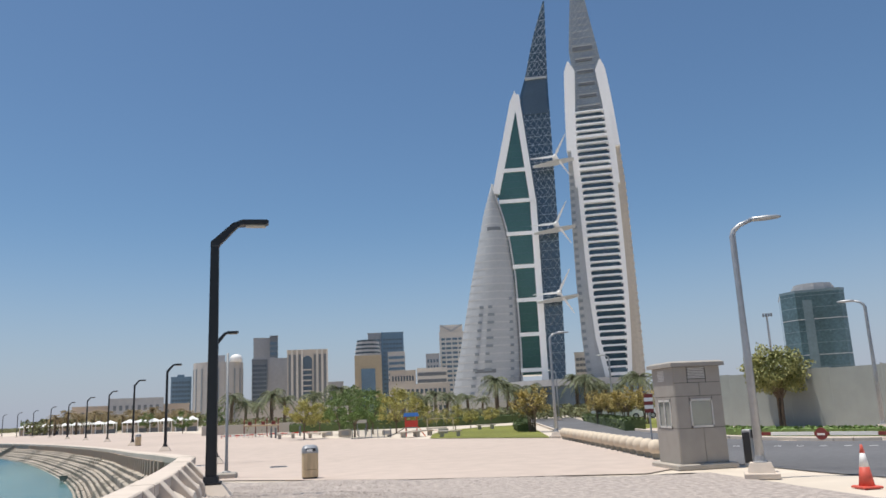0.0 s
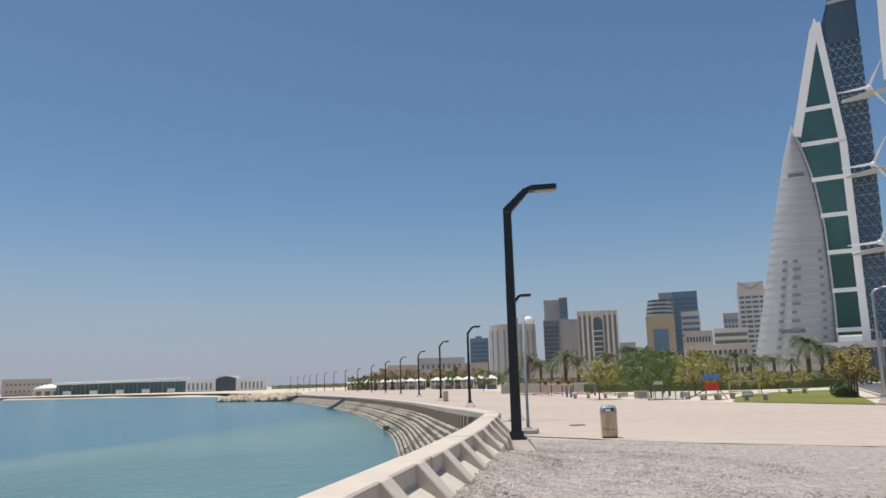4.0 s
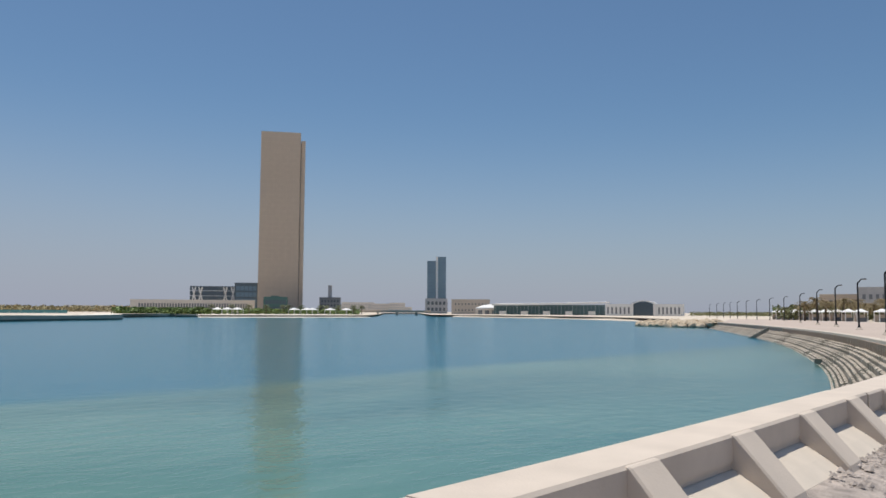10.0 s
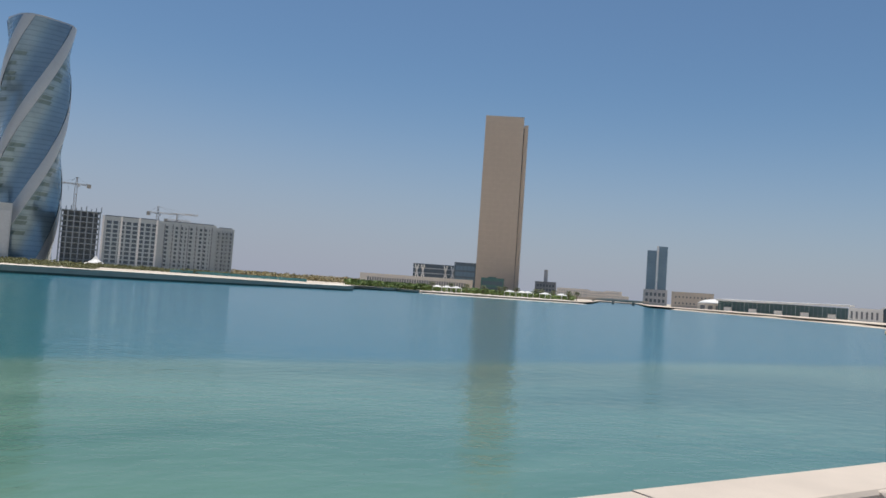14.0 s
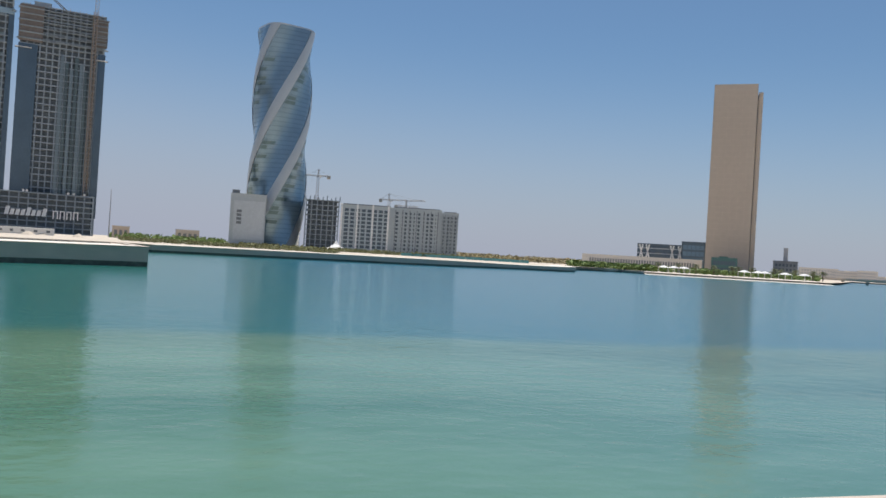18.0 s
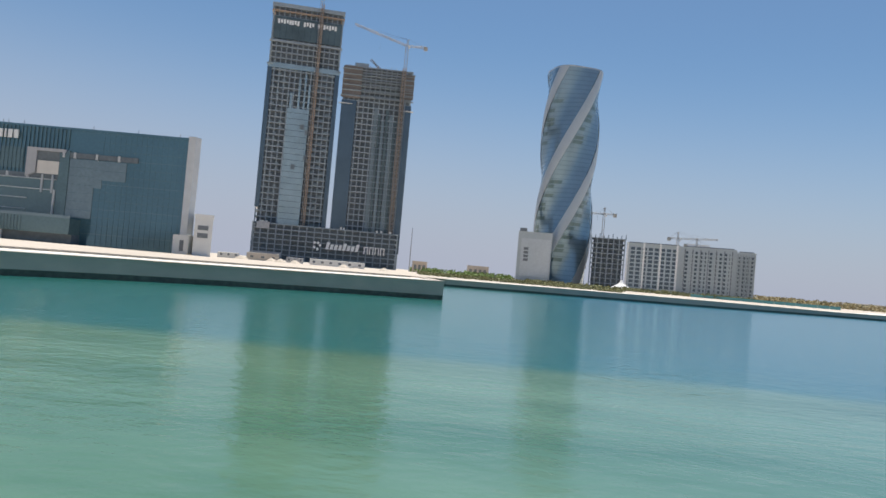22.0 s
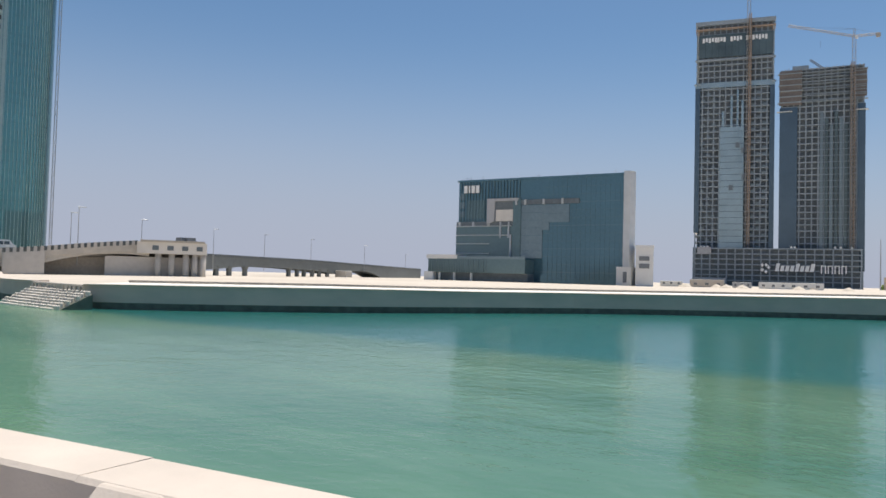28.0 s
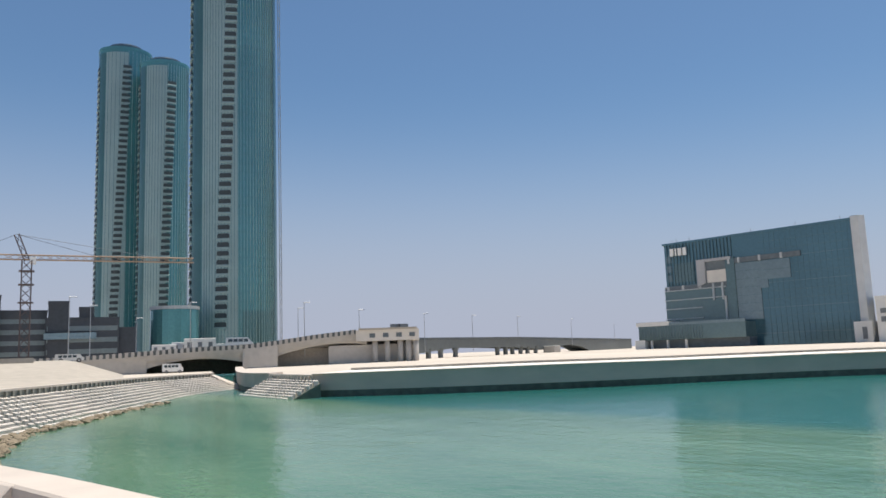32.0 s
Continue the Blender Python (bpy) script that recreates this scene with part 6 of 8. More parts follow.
        for k in range(4):
            c, e = cs[k], cs[(k + 1) % 4]
            s.tube([p + c, q + e], r * 0.7, 3)


# ---- construction twin towers ----
M_HOIST = material("rusty_hoist_steel", (0.36, 0.27, 0.20), 0.7, 0, 0.2, 1.0, 0.05)
M_GL_STRIP = glass_wall("pale_site_glass", (0.34, 0.42, 0.44), 0.2, 0.35, 0.03, 6, 0.2)
M_SCAFF = material("dull_brown_scaffold", (0.19, 0.165, 0.145), 0.85, 0, 0.25, 0.5, 0.1)
M_GL_NET = glass_wall("dusty_dark_glass", (0.10, 0.135, 0.14), 0.35, 0.25, 0.03, 6, 0.3)
d = 700.0
onx, w, fh = frame_tower("unfinished_tower", "tall concrete tower under construction with glazing going up", 110.8, 105.65, d, high(17.9, d), 43, 34, cols=14, thin=True)
H = fh * 43
part("glass_strip", Solid().box(-w * 0.18, w * 0.127, -0.75, -0.35, H * 0.14, H * 0.60), M_GL_STRIP, onx, "pale blue glass strip")
for i in range(20):
    part("mullion", Solid().box(-w * 0.18, w * 0.127, -0.85, -0.75, fh * (6 + i), fh * (6 + i) + 0.3), M_GL_DARK, onx)
for x0, x1, z0, z1 in ((-0.16, -0.125, 0.60, 0.66), (-0.05, -0.02, 0.60, 0.72), (0.03, 0.055, 0.60, 0.74), (0.09, 0.12, 0.60, 0.70)):
    part("glass_strip", Solid().box(w * x0, w * x1, -0.75, -0.35, H * z0, H * z1), M_GL_STRIP, onx, "pale glass strip going up")
# dark panels on the glass paint the shade of unglazed bays
for k, (x, z) in enumerate(((-0.06, 0.36), (0.02, 0.52), (0.09, 0.5), (0.10, 0.40))):
    part("open_bay", Solid().box(w * x, w * x + 3.4, -0.9, -0.5, H * z, H * z + fh - 0.8), M_SHADE, onx, "dark panel painted as the shade of an unglazed bay")
part("side_glass", Solid().box(-w / 2 - 0.5, -w / 2 + 3.6, -0.5, 30, H * 0.2, H * 0.77), M_GL_DARK, onx, "dark glazed corner")
part("side_glass", Solid().box(w / 2 - 3.4, w / 2 + 0.5, -0.5, 30, H * 0.12, H * 0.77), M_GL_DARK, onx, "dark glazed corner")
part("upper_glazing", Solid().box(-w / 2 + 2, w / 2 - 1.4, -0.9, -0.3, H * 0.868, H * 0.955), M_GL_NET, onx, "dusty dark glazed upper storeys")
for k in range(12):
    x = -w / 2 + 2 + (w - 3.4) * k / 11
    part("mullion", Solid().box(x - 0.12, x + 0.12, -1.0, -0.9, H * 0.868, H * 0.955), M_GL_DARK, onx)
part("plant_band", Solid().box(-w / 2 - 0.4, w / 2 + 0.4, -0.8, 1, H * 0.752, H * 0.772), M_GL_STRIP, onx, "pale glazed band")
part("slab_edge", Solid().box(-w / 2 - 0.8, w / 2 + 0.8, -1.1, 2, H * 0.855, H * 0.862), M_RAW, onx, "heavy slab edge")
part("roof_edge", Solid().box(-w / 2 - 0.8, w / 2 + 0.8, -0.8, 34.5, H - 1.5, H + 2), M_RAW, onx)
part("roof_edge", Solid().box(-w / 2 - 0.8, w / 2 + 0.8, -1.2, 34.5, H * 0.975, H * 0.98), M_HOIST, onx, "rusty roof beam")
for x0, n in ((-26.5, 5), (-14.5, 3), (-3.8, 4), (8.8, 7)):
    for k in range(n):
        part("sign_bar", Solid().box(x0 + 2.5 * k, x0 + 2.5 * k + 1.8, -1.3, -0.9, H * (0.926 + 0.004 * (k % 2)), H * 0.944), M_WHITE, onx, "white lettering bar")
hoist = part("hoist_mast", Solid().box(10.9, 11.5, -2.6, -0.8, 2, H + 6).box(12.6, 13.2, -2.6, -0.8, 2, H + 6), M_HOIST, onx, "rusty hoist mast up the facade")
s = Solid()
for i in range(70):
    z = 3 + (H + 1) * i / 70
    s.box(11.5, 12.6, -2.5, -2.2, z, z + 0.4)
part("rungs", s, M_HOIST, hoist)
part("working_platform", Solid().box(-w / 2 - 1.4, -w / 2 + 4, -2.0, 3, H * 0.765, H * 0.768).box(w / 2 - 2, w / 2 + 1.4, -2.0, 3, H * 0.765, H * 0.768), M_RAW, onx, "working platform")
pane = Solid().box(-1.6, 1.6, 0.05, 0.3, 0.6, fh * 0.5).mesh("window_panel", M_GL_SITE)
for i in range(27):
    for j in (0, 1, 2, 9, 10, 11):
        if (i * 5 + j * 3) % 7 < 4:
            part("window_panel", pane, None, onx, at=(-w / 2 + 6.0 + j * (w - 9) / 12, 0, fh * (6 + i)))
onb, wb, fb = frame_tower("unfinished_tower", "second concrete tower with open upper floors", 105.25, 100.15, d, high(14.4, d), 35, 34, cols=14, thin=True)
HB = fb * 35
part("side_glass", Solid().box(-wb / 2 - 0.6, -wb * 0.29, -0.6, 30, HB * 0.12, HB * 0.83), M_GL_DARK, onb, "dark glazed corner")
part("side_glass", Solid().box(wb * 0.42, wb / 2 + 0.6, -0.6, 30, HB * 0.08, HB * 0.83), M_GL_DARK, onb, "dark glazed corner")
for k in range(7):
    x = -wb * 0.02 + wb * 0.40 * k / 7
    part("glazing", Solid().box(x, x + wb * 0.043, -0.5, -0.1, HB * 0.1, HB * (0.80 - 0.03 * (k % 3))), M_GL_NET if k % 2 else M_GL_SITE, onb, "dusty green glazing strip")
for k in range(24):
    z = fb * (4 + k)
    part("mullion", Solid().box(-wb * 0.02, wb * 0.38, -0.6, -0.45, z, z + 0.3), M_RAW, onb)
for k in range(6):
    j = (k * 7 % 5) * 0.5
    part("edge_platform", Solid().box(-wb / 2 - 2.2 + j, wb / 2 + 2.2 - j * 0.6, -1.8, 2, HB * (0.85 + 0.027 * k), HB * (0.85 + 0.027 * k) + 0.5), M_RAW, onb, "protruding slab edge")
part("working_platform", Solid().box(-wb / 2 - 2.8, -wb / 2 + 9, -2.6, 2, HB * 0.81, HB * 0.812).box(wb / 2 - 6, wb / 2 + 2.6, -2.6, 2, HB * 0.80, HB * 0.803), M_BLD_WHITE, onb, "pale working platform")
for x0, x1, z0, z1 in ((-wb / 2 - 1.0, -wb * 0.24, 0.84, 1.0), (wb * 0.38, wb / 2 + 1.4, 0.86, 0.985)):
    screen = part("scaffold_screen", Solid().box(x0, x1, -1.3, -1.1, HB * z0, HB * z1), M_SCAFF, onb, "brown scaffold screen")
    for k in range(6):
        z = HB * (z0 + (z1 - z0) * (k + 0.5) / 6)
        part("walkway", Solid().box(x0 - 0.4, x1 + 0.4, -2.2, -1.3, z, z + 0.4), M_RAW, screen)
part("roof_core", Solid().box(-wb * 0.36, -wb * 0.16, 4, 14, HB, HB + 5), M_RAW, onb)
s = Solid()
for k in range(26):
    x = -wb / 2 + wb * (k + 0.5) / 26
    s.box(x - 0.12, x + 0.12, -0.4, -0.1, HB, HB + 1.2 + 1.3 * ((k * 7) % 5) / 4)
part("starter_bars", s, M_HOIST, onb, "bare starter bars along the roof edge")
s = Solid()
lattice(s, (2, 3, HB), (-9, 3, HB + 9), 1.3, 8, 0.2)
part("placing_boom", s, M_STEEL_DK, onb, "dark folded placing boom")
pod, wp, fp = frame_tower("tower_podium", "concrete podium frame under the towers with white lettering bars", 110.9, 100.2, d - 12, high(2.46, d - 12), 7, 50, cols=20, thin=True)
HP = fp * 7
for x, z in ((-9, 18.2), (-6, 18.2), (-9, 14.2), (-4.2, 16.2), (-6.2, 12.6)):
    part("sign_bar", Solid().loft([[(x - 1.4, y, z), (x, y, z - 1.6), (x + 1.4, y, z), (x, y, z + 1.6)] for y in (-1.6, -1.1)]), M_WHITE, pod, "white diamond shape")
for k in range(8):
    x, up = 0.6 + 3.7 * k, (6.4 if k in (0, 4, 7) else 4.6)
    part("sign_bar", Solid().loft([[(x, y, 13.2), (x + 2.8, y, 13.2), (x + 2.8 + up * 0.2, y, 13.2 + up), (x + up * 0.2, y, 13.2 + up)] for y in (-1.6, -1.1)]), M_WHITE, pod, "white lettering bar")
for k in range(4):
    x = 34.5 + 4.9 * k
    part("sign_bar", Solid().box(x, x + 0.9, -1.6, -1.1, 11.8, 18.4).box(x + 2.9, x + 3.8, -1.6, -1.1, 11.8, 18.4).box(x + 0.9, x + 2.9, -1.6, -1.1, 17.6, 18.4), M_WHITE, pod, "white lettering bar")
for x in (-58, -56, -53, 12, 14.5, 44, 48, 56):
    part("roof_cabin", Solid().box(x, x + 1.6, 0, 3, HP, HP + 2.6), M_BLD_WHITE, pod)
part("hoarding", Solid().box(-wp / 2 + 1, -wp / 2 + 27, -1.0, -0.5, 2, HP * 0.22), M_GREYB, pod, "grey hoarding")
part("hoarding", Solid().box(-wp / 2 + 4, -wp / 2 + 15, -1.0, -0.5, HP * 0.86, HP * 1.05), M_GREYB, pod, "grey hoarding")


def tower_crane(label, m, z0, z1, jib, tail, tilt=0.0, heading=0.0, mat=M_CRANE, wide=2.0, mast=None, lean=-0.3):
    root = thing("tower_crane", label, "crane", m, "tower cranes")
    s = Solid()
    lattice(s, (0, 0, z0), (0, 0, z1), wide, max(4, int((z1 - z0) / 3)), 0.2)
    part("mast", s, mast or mat, root, "lattice mast")
    if mast:
        for f in (0.62, 0.78, 0.9):
            part("platform", Solid().box(-wide * 0.8, wide * 0.8, -wide * 0.8, wide * 0.8, z0 + (z1 - z0) * f, z0 + (z1 - z0) * f + 0.25), mast, root, "steel platform round the mast")
    ca, sa = math.cos(radians(heading)), math.sin(radians(heading))
    tip = (jib * ca, jib * sa, z1 + 1 + jib * math.tan(radians(tilt)))
    end = (-tail * ca, -tail * sa, z1 + 1)
    s = Solid()
    lattice(s, (0, 0, z1 + 1), tip, wide * 0.55, max(6, int(jib / 2.5)), 0.15)
    part("jib", s, mat, root, "lattice jib")
    s = Solid()
    lattice(s, (0, 0, z1 + 1), end, wide * 0.55, 5, 0.15)
    part("counter_jib", s, mat, root)
    part("counterweight", Solid().box(end[0] - 1.6, end[0] + 1.6, end[1] - 1, end[1] + 1, z1 - 1.6, z1 + 1.6), M_CONC_GREY, root)
    part("cab", Solid().box(0.8, 2.6, -1.4, 0.4, z1 - 1.2, z1 + 1.2), M_WHITE, root)
    s = Solid()
    apex = (lean * ca, lean * sa, z1 + 7 - lean * 0.45)
    lattice(s, (0, 0, z1), apex, wide * 0.5, 3, 0.15)
    part("apex", s, mast or mat, root)
    for to in [(tip[0] * f, tip[1] * f, z1 + 1 + (tip[2] - z1 - 1) * f) for f in (0.45, 0.85)] + [end]:
        part("stay", Solid().tube([apex, to], 0.08, 3), M_STEEL_DK, root)
    s = Solid()
    s.tube([(tip[0] * 0.5, tip[1] * 0.5, z1), (tip[0] * 0.5, tip[1] * 0.5, z1 - 5)], 0.08, 3)
    part("hook_line", s, M_STEEL_DK, root)
    return root


s = Solid()
lattice(s, (wb * 0.36, -2.2, 2), (wb * 0.36, -2.2, HB + 3), 2.6, 60, 0.22)
part("hoist_mast", s, M_HOIST, onb, "brown scaffold hoist")
dC = 705.0
tower_crane("grey tower crane above the taller concrete tower", plot(107.33, dC - 6), 0.2, high(19.4, dC), 13, 7, 30, -18, M_CRANE_GREY, 2.6)
tower_crane("grey tower crane on the second concrete tower", plot(100.8, dC - 8), 0.5, high(16.0, dC), 49, 17, 17, 180, M_CRANE_GREY, 2.6)
tower_crane("tower crane behind the unfinished block", plot(85.2, 730), 0.2, high(5.2, 730), 12, 10, 2, 170, M_CRANE_GREY)
tower_crane("tower crane with a long jib behind the apartments", plot(79.9, 740), 0.2, high(3.8, 740), 35, 8, 2, 5, M_CRANE_GREY)
tower_crane("small tower crane behind the apartments", plot(78.6, 745), 0.2, high(3.4, 745), 12, 10, 0, 10, M_CRANE_GREY)
flag = thing("flag_pole", "thin tall mast on the far shore", "mast", plot(99.2, 620, 0.3))
part("mast", Solid().lathe([(0.5, 0), (0.35, 20), (0.2, high(3.1, 620))], 8), M_GALV, flag)

# ---- glass institute building ----
M_FIN_WALL = material("grey_white_render", (0.56, 0.57, 0.57), 0.7, 0, 0.08, 0.2, 0.05)
ins = thing("institute_building", "teal glass institute building with a recessed terrace", "building", pose(-217.5, -169.7, 0.3, 0, 0, 97.4))
LW, LH = 61.1, 35.6
part("glass_body", Solid().prism([(0, 0), (LW, 0), (LW - 13, 24), (0, 24)], 8, LH), M_GL_INST, ins, "blue-green curtain glass")
part("lower_body", Solid().prism([(16, 0.2), (LW, 0.2), (LW - 13, 24), (16, 24)], 0, 8), M_GL_INST, ins)
part("white_fin_wall", Solid().prism([(LW, -0.6), (LW + 2.0, -0.6), (LW + 2.9, 2.4), (LW - 1, 1.6)], 0, LH + 1.2), M_FIN_WALL, ins, "tall white end wall")
part("white_fin_foot", Solid().prism([(LW - 1.6, -2.0), (LW + 3.2, -2.0), (LW + 3.2, 3), (LW - 3, 3)], 0, 6.2), M_BLD_WHITE, ins)
part("roof_edge", Solid().prism([(-0.4, -0.6), (LW, -0.6), (LW - 13, 24.2), (-0.4, 24.2)], LH, LH + 0.7), M_GL_INST, ins)
# terrace, soffit and open storey: their shade is painted with dark panels
part("terrace_void", Solid().box(13, 24, -0.35, 0.2, 20, 28.5), M_SHADE, ins, "dark panel painted as terrace shade")
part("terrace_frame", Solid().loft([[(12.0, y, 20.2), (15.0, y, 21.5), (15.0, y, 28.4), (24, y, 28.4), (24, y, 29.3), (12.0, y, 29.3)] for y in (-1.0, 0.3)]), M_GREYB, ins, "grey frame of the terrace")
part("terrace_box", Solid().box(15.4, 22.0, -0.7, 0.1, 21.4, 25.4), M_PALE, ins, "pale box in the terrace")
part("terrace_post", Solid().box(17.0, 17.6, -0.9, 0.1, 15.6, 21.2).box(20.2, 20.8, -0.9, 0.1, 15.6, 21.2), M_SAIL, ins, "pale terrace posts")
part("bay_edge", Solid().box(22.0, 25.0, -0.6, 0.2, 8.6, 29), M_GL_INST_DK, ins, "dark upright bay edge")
part("soffit", Solid().box(24, 46, -0.45, 0.2, 27.0, 28.6), M_SHADE, ins, "dark strip painted as soffit shade")
for x in (23.2, 26.6, 33.4, 40.2):
    part("soffit_post", Solid().box(x - 0.35, x + 0.35, -0.8, 0.1, 26.9, 28.7), M_SAIL_LINE, ins)
# pale L of panes: neighbouring buildings' reflection put into the glass colour
for x0, x1, z0, z1 in ((25, 33, 8.6, 26.8), (33, 42.6, 20.8, 26.8), (33, 35.4, 18.2, 20.8)):
    for k in range(int((z1 - z0) / 2.4)):
        za = z0 + (z1 - z0) * k / int((z1 - z0) / 2.4)
        part("reflection_pane", Solid().box(x0, x1, -0.3, 0.1, za, za + (z1 - z0) / int((z1 - z0) / 2.4) - 0.07), M_GL_PALE, ins, "pale pane painted as a reflection")
part("dark_storey_wall", Solid().box(-0.6, 22, -0.4, 0.2, 8.6, 19.6), M_GL_INST_DK, ins, "dark lower storeys")
for z, x1 in ((10.0, 13), (13.4, 13), (16.4, 21.6), (19.6, 21.6)):
    part("rail", Solid().box(-0.8, x1, -0.9, -0.3, z, z + 0.28), M_SAIL_LINE, ins, "pale floor rail")
part("rail", Solid().box(21.0, 21.6, -0.9, -0.3, 9, 16.4), M_SAIL_LINE, ins, "pale upright rail")
for x in (0.4, 6, 12.2):
    part("storey_post", Solid().box(x, x + 0.8, -0.7, 0.1, 19.8, 21.3), M_SAIL_LINE, ins)
part("open_storey", Solid().box(-0.5, 12, -0.45, 0.1, 19.8, 21.3), M_SHADE, ins, "dark strip painted as open storey shade")
for k in range(20):
    part("fin", Solid().box(1.0 + k * 1.22, 1.14 + k * 1.22, -0.4, 0.1, 21.5 if k < 10 else 29.4, LH), M_GL_INST_DK, ins)
for k in range(3):
    part("corner_window", Solid().box(0.6, 2.6, -0.25, 0.1, 23.0 + 3.2 * k, 25.2 + 3.2 * k), M_GL_PALE, ins, "pale corner window")
part("stair_void", Solid().box(3.5, 10.5, -0.2, 0.1, 22.5, 29.0), M_GL_INST_DK, ins, "dark glazed stair hall")
for i in range(12):
    part("floor_line", Solid().box(33 if i > 2 else 25, LW, -0.16, 0.05, 4 + i * 2.6, 4.1 + i * 2.6), M_GL_INST_DK if i % 3 else M_GL_PALE, ins)
for k in range(16):
    part("mullion", Solid().box(35 + k * 1.65, 35.05 + k * 1.65, -0.06, 0.05, 0.5, LH), M_GL_INST_DK, ins)
part("podium", Solid().box(-8, 30, -7, 10, 3.2, 8.0), M_GL_INST_DK, ins, "low glass podium")
for k in range(24):
    part("podium_fin", Solid().box(-7.6 + k * 1.0, -7.5 + k * 1.0, -7.2, -6.9, 3.4, 7.9), M_GL_PALE, ins)
part("podium_rail", Solid().box(-4, 30, -7.1, -6.9, 8.0, 8.9), M_GL_PALE, ins, "pale glass balustrade")
part("podium_cap", Solid().box(-8.5, 4, -7.5, 10, 8.0, 9.4), M_BLD_WHITE, ins)
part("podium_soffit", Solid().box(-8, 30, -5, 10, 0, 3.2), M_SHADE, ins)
part("end_wall", Solid().box(-9.5, -5.6, -7.3, 0, 0, 3.4), M_BLD_WHITE, ins, "white end wall")
for x in (-3.4, 2.6, 9.4):
    part("podium_column", Solid().box(x - 0.3, x + 0.3, -6.8, -6, 0, 3.4), M_BLD_WHITE, ins)
for x in (2.6, 4.5, 5.6, 7.4):
    part("sign_bar", Solid().box(x, x + (0.5 if x == 4.5 else 1.3), -1.0, -0.6, 31.6, 34.2), M_WHITE, ins, "white sign bar")
for x in (3, 4.6, 9.5, 31, 45, 58):
    part("roof_mast", Solid().box(x - 0.06, x + 0.06, 0.4, 0.6, LH, LH + 1.8), M_GALV, ins)
part("fin_door", Solid().box(LW + 0.6, LW + 1.8, -2.15, -1.9, 1.2, 4.6), M_STEEL_DK, ins, "dark door")
part("roof_plant", Solid().box(20, 28, 8, 16, LH, LH + 2), M_GREYB, ins)
park = block_building("car_park", "white car park ramp with dark slots", 114.8, 113.55, 236, 2.4, 18, M_BLD_WHITE, 0, 0, zbase=0.3)
part("slot", Solid().box(-1.6, 1.4, -0.15, 0.3, 5.6, 7.0), M_STEEL_DK, park[0], "dark slot")
part("slot", Solid().box(-1.6, 1.4, -0.15, 0.3, 7.9, 9.2), M_STEEL_DK, park[0], "dark slot")
# site cabins, vans and heaps on the quay
rng = random.Random(21)
for i, (az, dd, w_, h_, mt, lab) in enumerate(((109.9, 300, 12, 3.0, M_TAN, "tan site cabin with dark windows"), (105.6, 310, 10, 2.6, M_BLD_WHITE, "white site cabin on the quay"), (103.6, 310, 12, 2.6, M_BLD_WHITE, "white site cabin on the quay"), (107.6, 320, 7, 2.4, M_GREYB, "grey steel site container on the quay"), (112.3, 300, 8, 2.2, M_BLD_WHITE, "white site cabin on the quay"))):
    root = thing("site_cabin", lab, "cabin", plot(az, dd, 0.35), "site cabins")
    part("body", Solid().slab(-w_ / 2, w_ / 2, 0, 3, 0, h_, 0.1), mt, root)
    for k in range(3):
        part("window", Solid().box(-w_ / 2 + w_ * (k + 0.35) / 3, -w_ / 2 + w_ * (k + 0.65) / 3, -0.06, 0.05, 1.0, 1.8), M_STEEL_DK, root)
for k in range(9):
    az, dd = rng.uniform(101, 114), rng.uniform(270, 330)
    heap = Solid().lathe([(2.6, 0), (1.7, 0.7), (0.6, 1.3), (0.05, 1.5)], 9)
    solid_thing("sand_mound", heap, M_SAND, "mound of pale building sand", "sand mound", m=plot(az, dd, 0.3), group="sand mounds")
block_building("low_store", "low tan store on the far shore", 94.9, 93.3, 800, 0.64, 12, M_TAN, 1, 4, M_STEEL_DK, zbase=0.3)
block_building("low_store", "low brown store near the mast", 99.0, 97.9, 640, 0.6, 10, M_TAN_DK, 1, 3, M_STEEL_DK, zbase=0.3)
tent = thing("white_tent", "white peaked tent on the far quay", "tent", plot(83.6, 600, 0.3))
part("canopy", Solid().lathe([(9, 1.5), (5, 3), (2, 5), (0.2, 8)], 10), M_WHITE, tent)
part("legs", Solid().box(-8, -7.6, 0, 0.4, 0, 1.8).box(7.6, 8, 0, 0.4, 0, 1.8), M_WHITE, tent)
hoard = thing("teal_hoarding", "long teal hoarding along the far quay", "hoarding", plot(74.0, 420, 0.35))
for k in range(14):
    part("sheet", Solid().box(-35 + 5 * k, -30.1 + 5 * k, 0, 0.1, 0, 1.6), M_TEALBOX, hoard)

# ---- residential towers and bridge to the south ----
# near-black colour that paints the shade of balcony recesses
M_RECESS_SHADE = material("painted_recess_shade", (0.045, 0.06, 0.065), 0.6, 0, 0.2, 0.3, 0.0)


def round_tower(label, az0, az1, d, top, ribs, balconies, cap=True, edge_mast=False):
    """A bowed glass tower with upright fins and stacked balconies."""
    w = d * math.radians(abs(az0 - az1))
    root = thing("residential_tower", label, "skyscraper", plot((az0 + az1) / 2, d, 0.2), "residential towers")
    n = 28

    def plan(t, grow=0.0):
        a = math.pi * (t - 0.5)
        return ((w / 2 + grow) * math.sin(a), 15 - (15 + grow) * math.cos(a) ** 0.8)

    ring = [plan(j / n) for j in range(n + 1)]
    s = Solid().prism(ring + [(w / 2, 34), (-w / 2, 34)], 0, top)
    part("glass_body", s, M_GL_TEAL, root, "blue-green curtain glass", smooth=False)

    def skin(name, t0, t1, mat, label, z0=0.5, z1=None, out=0.09):
        line = [plan(t0 + (t1 - t0) * j / 6, out) for j in range(7)]
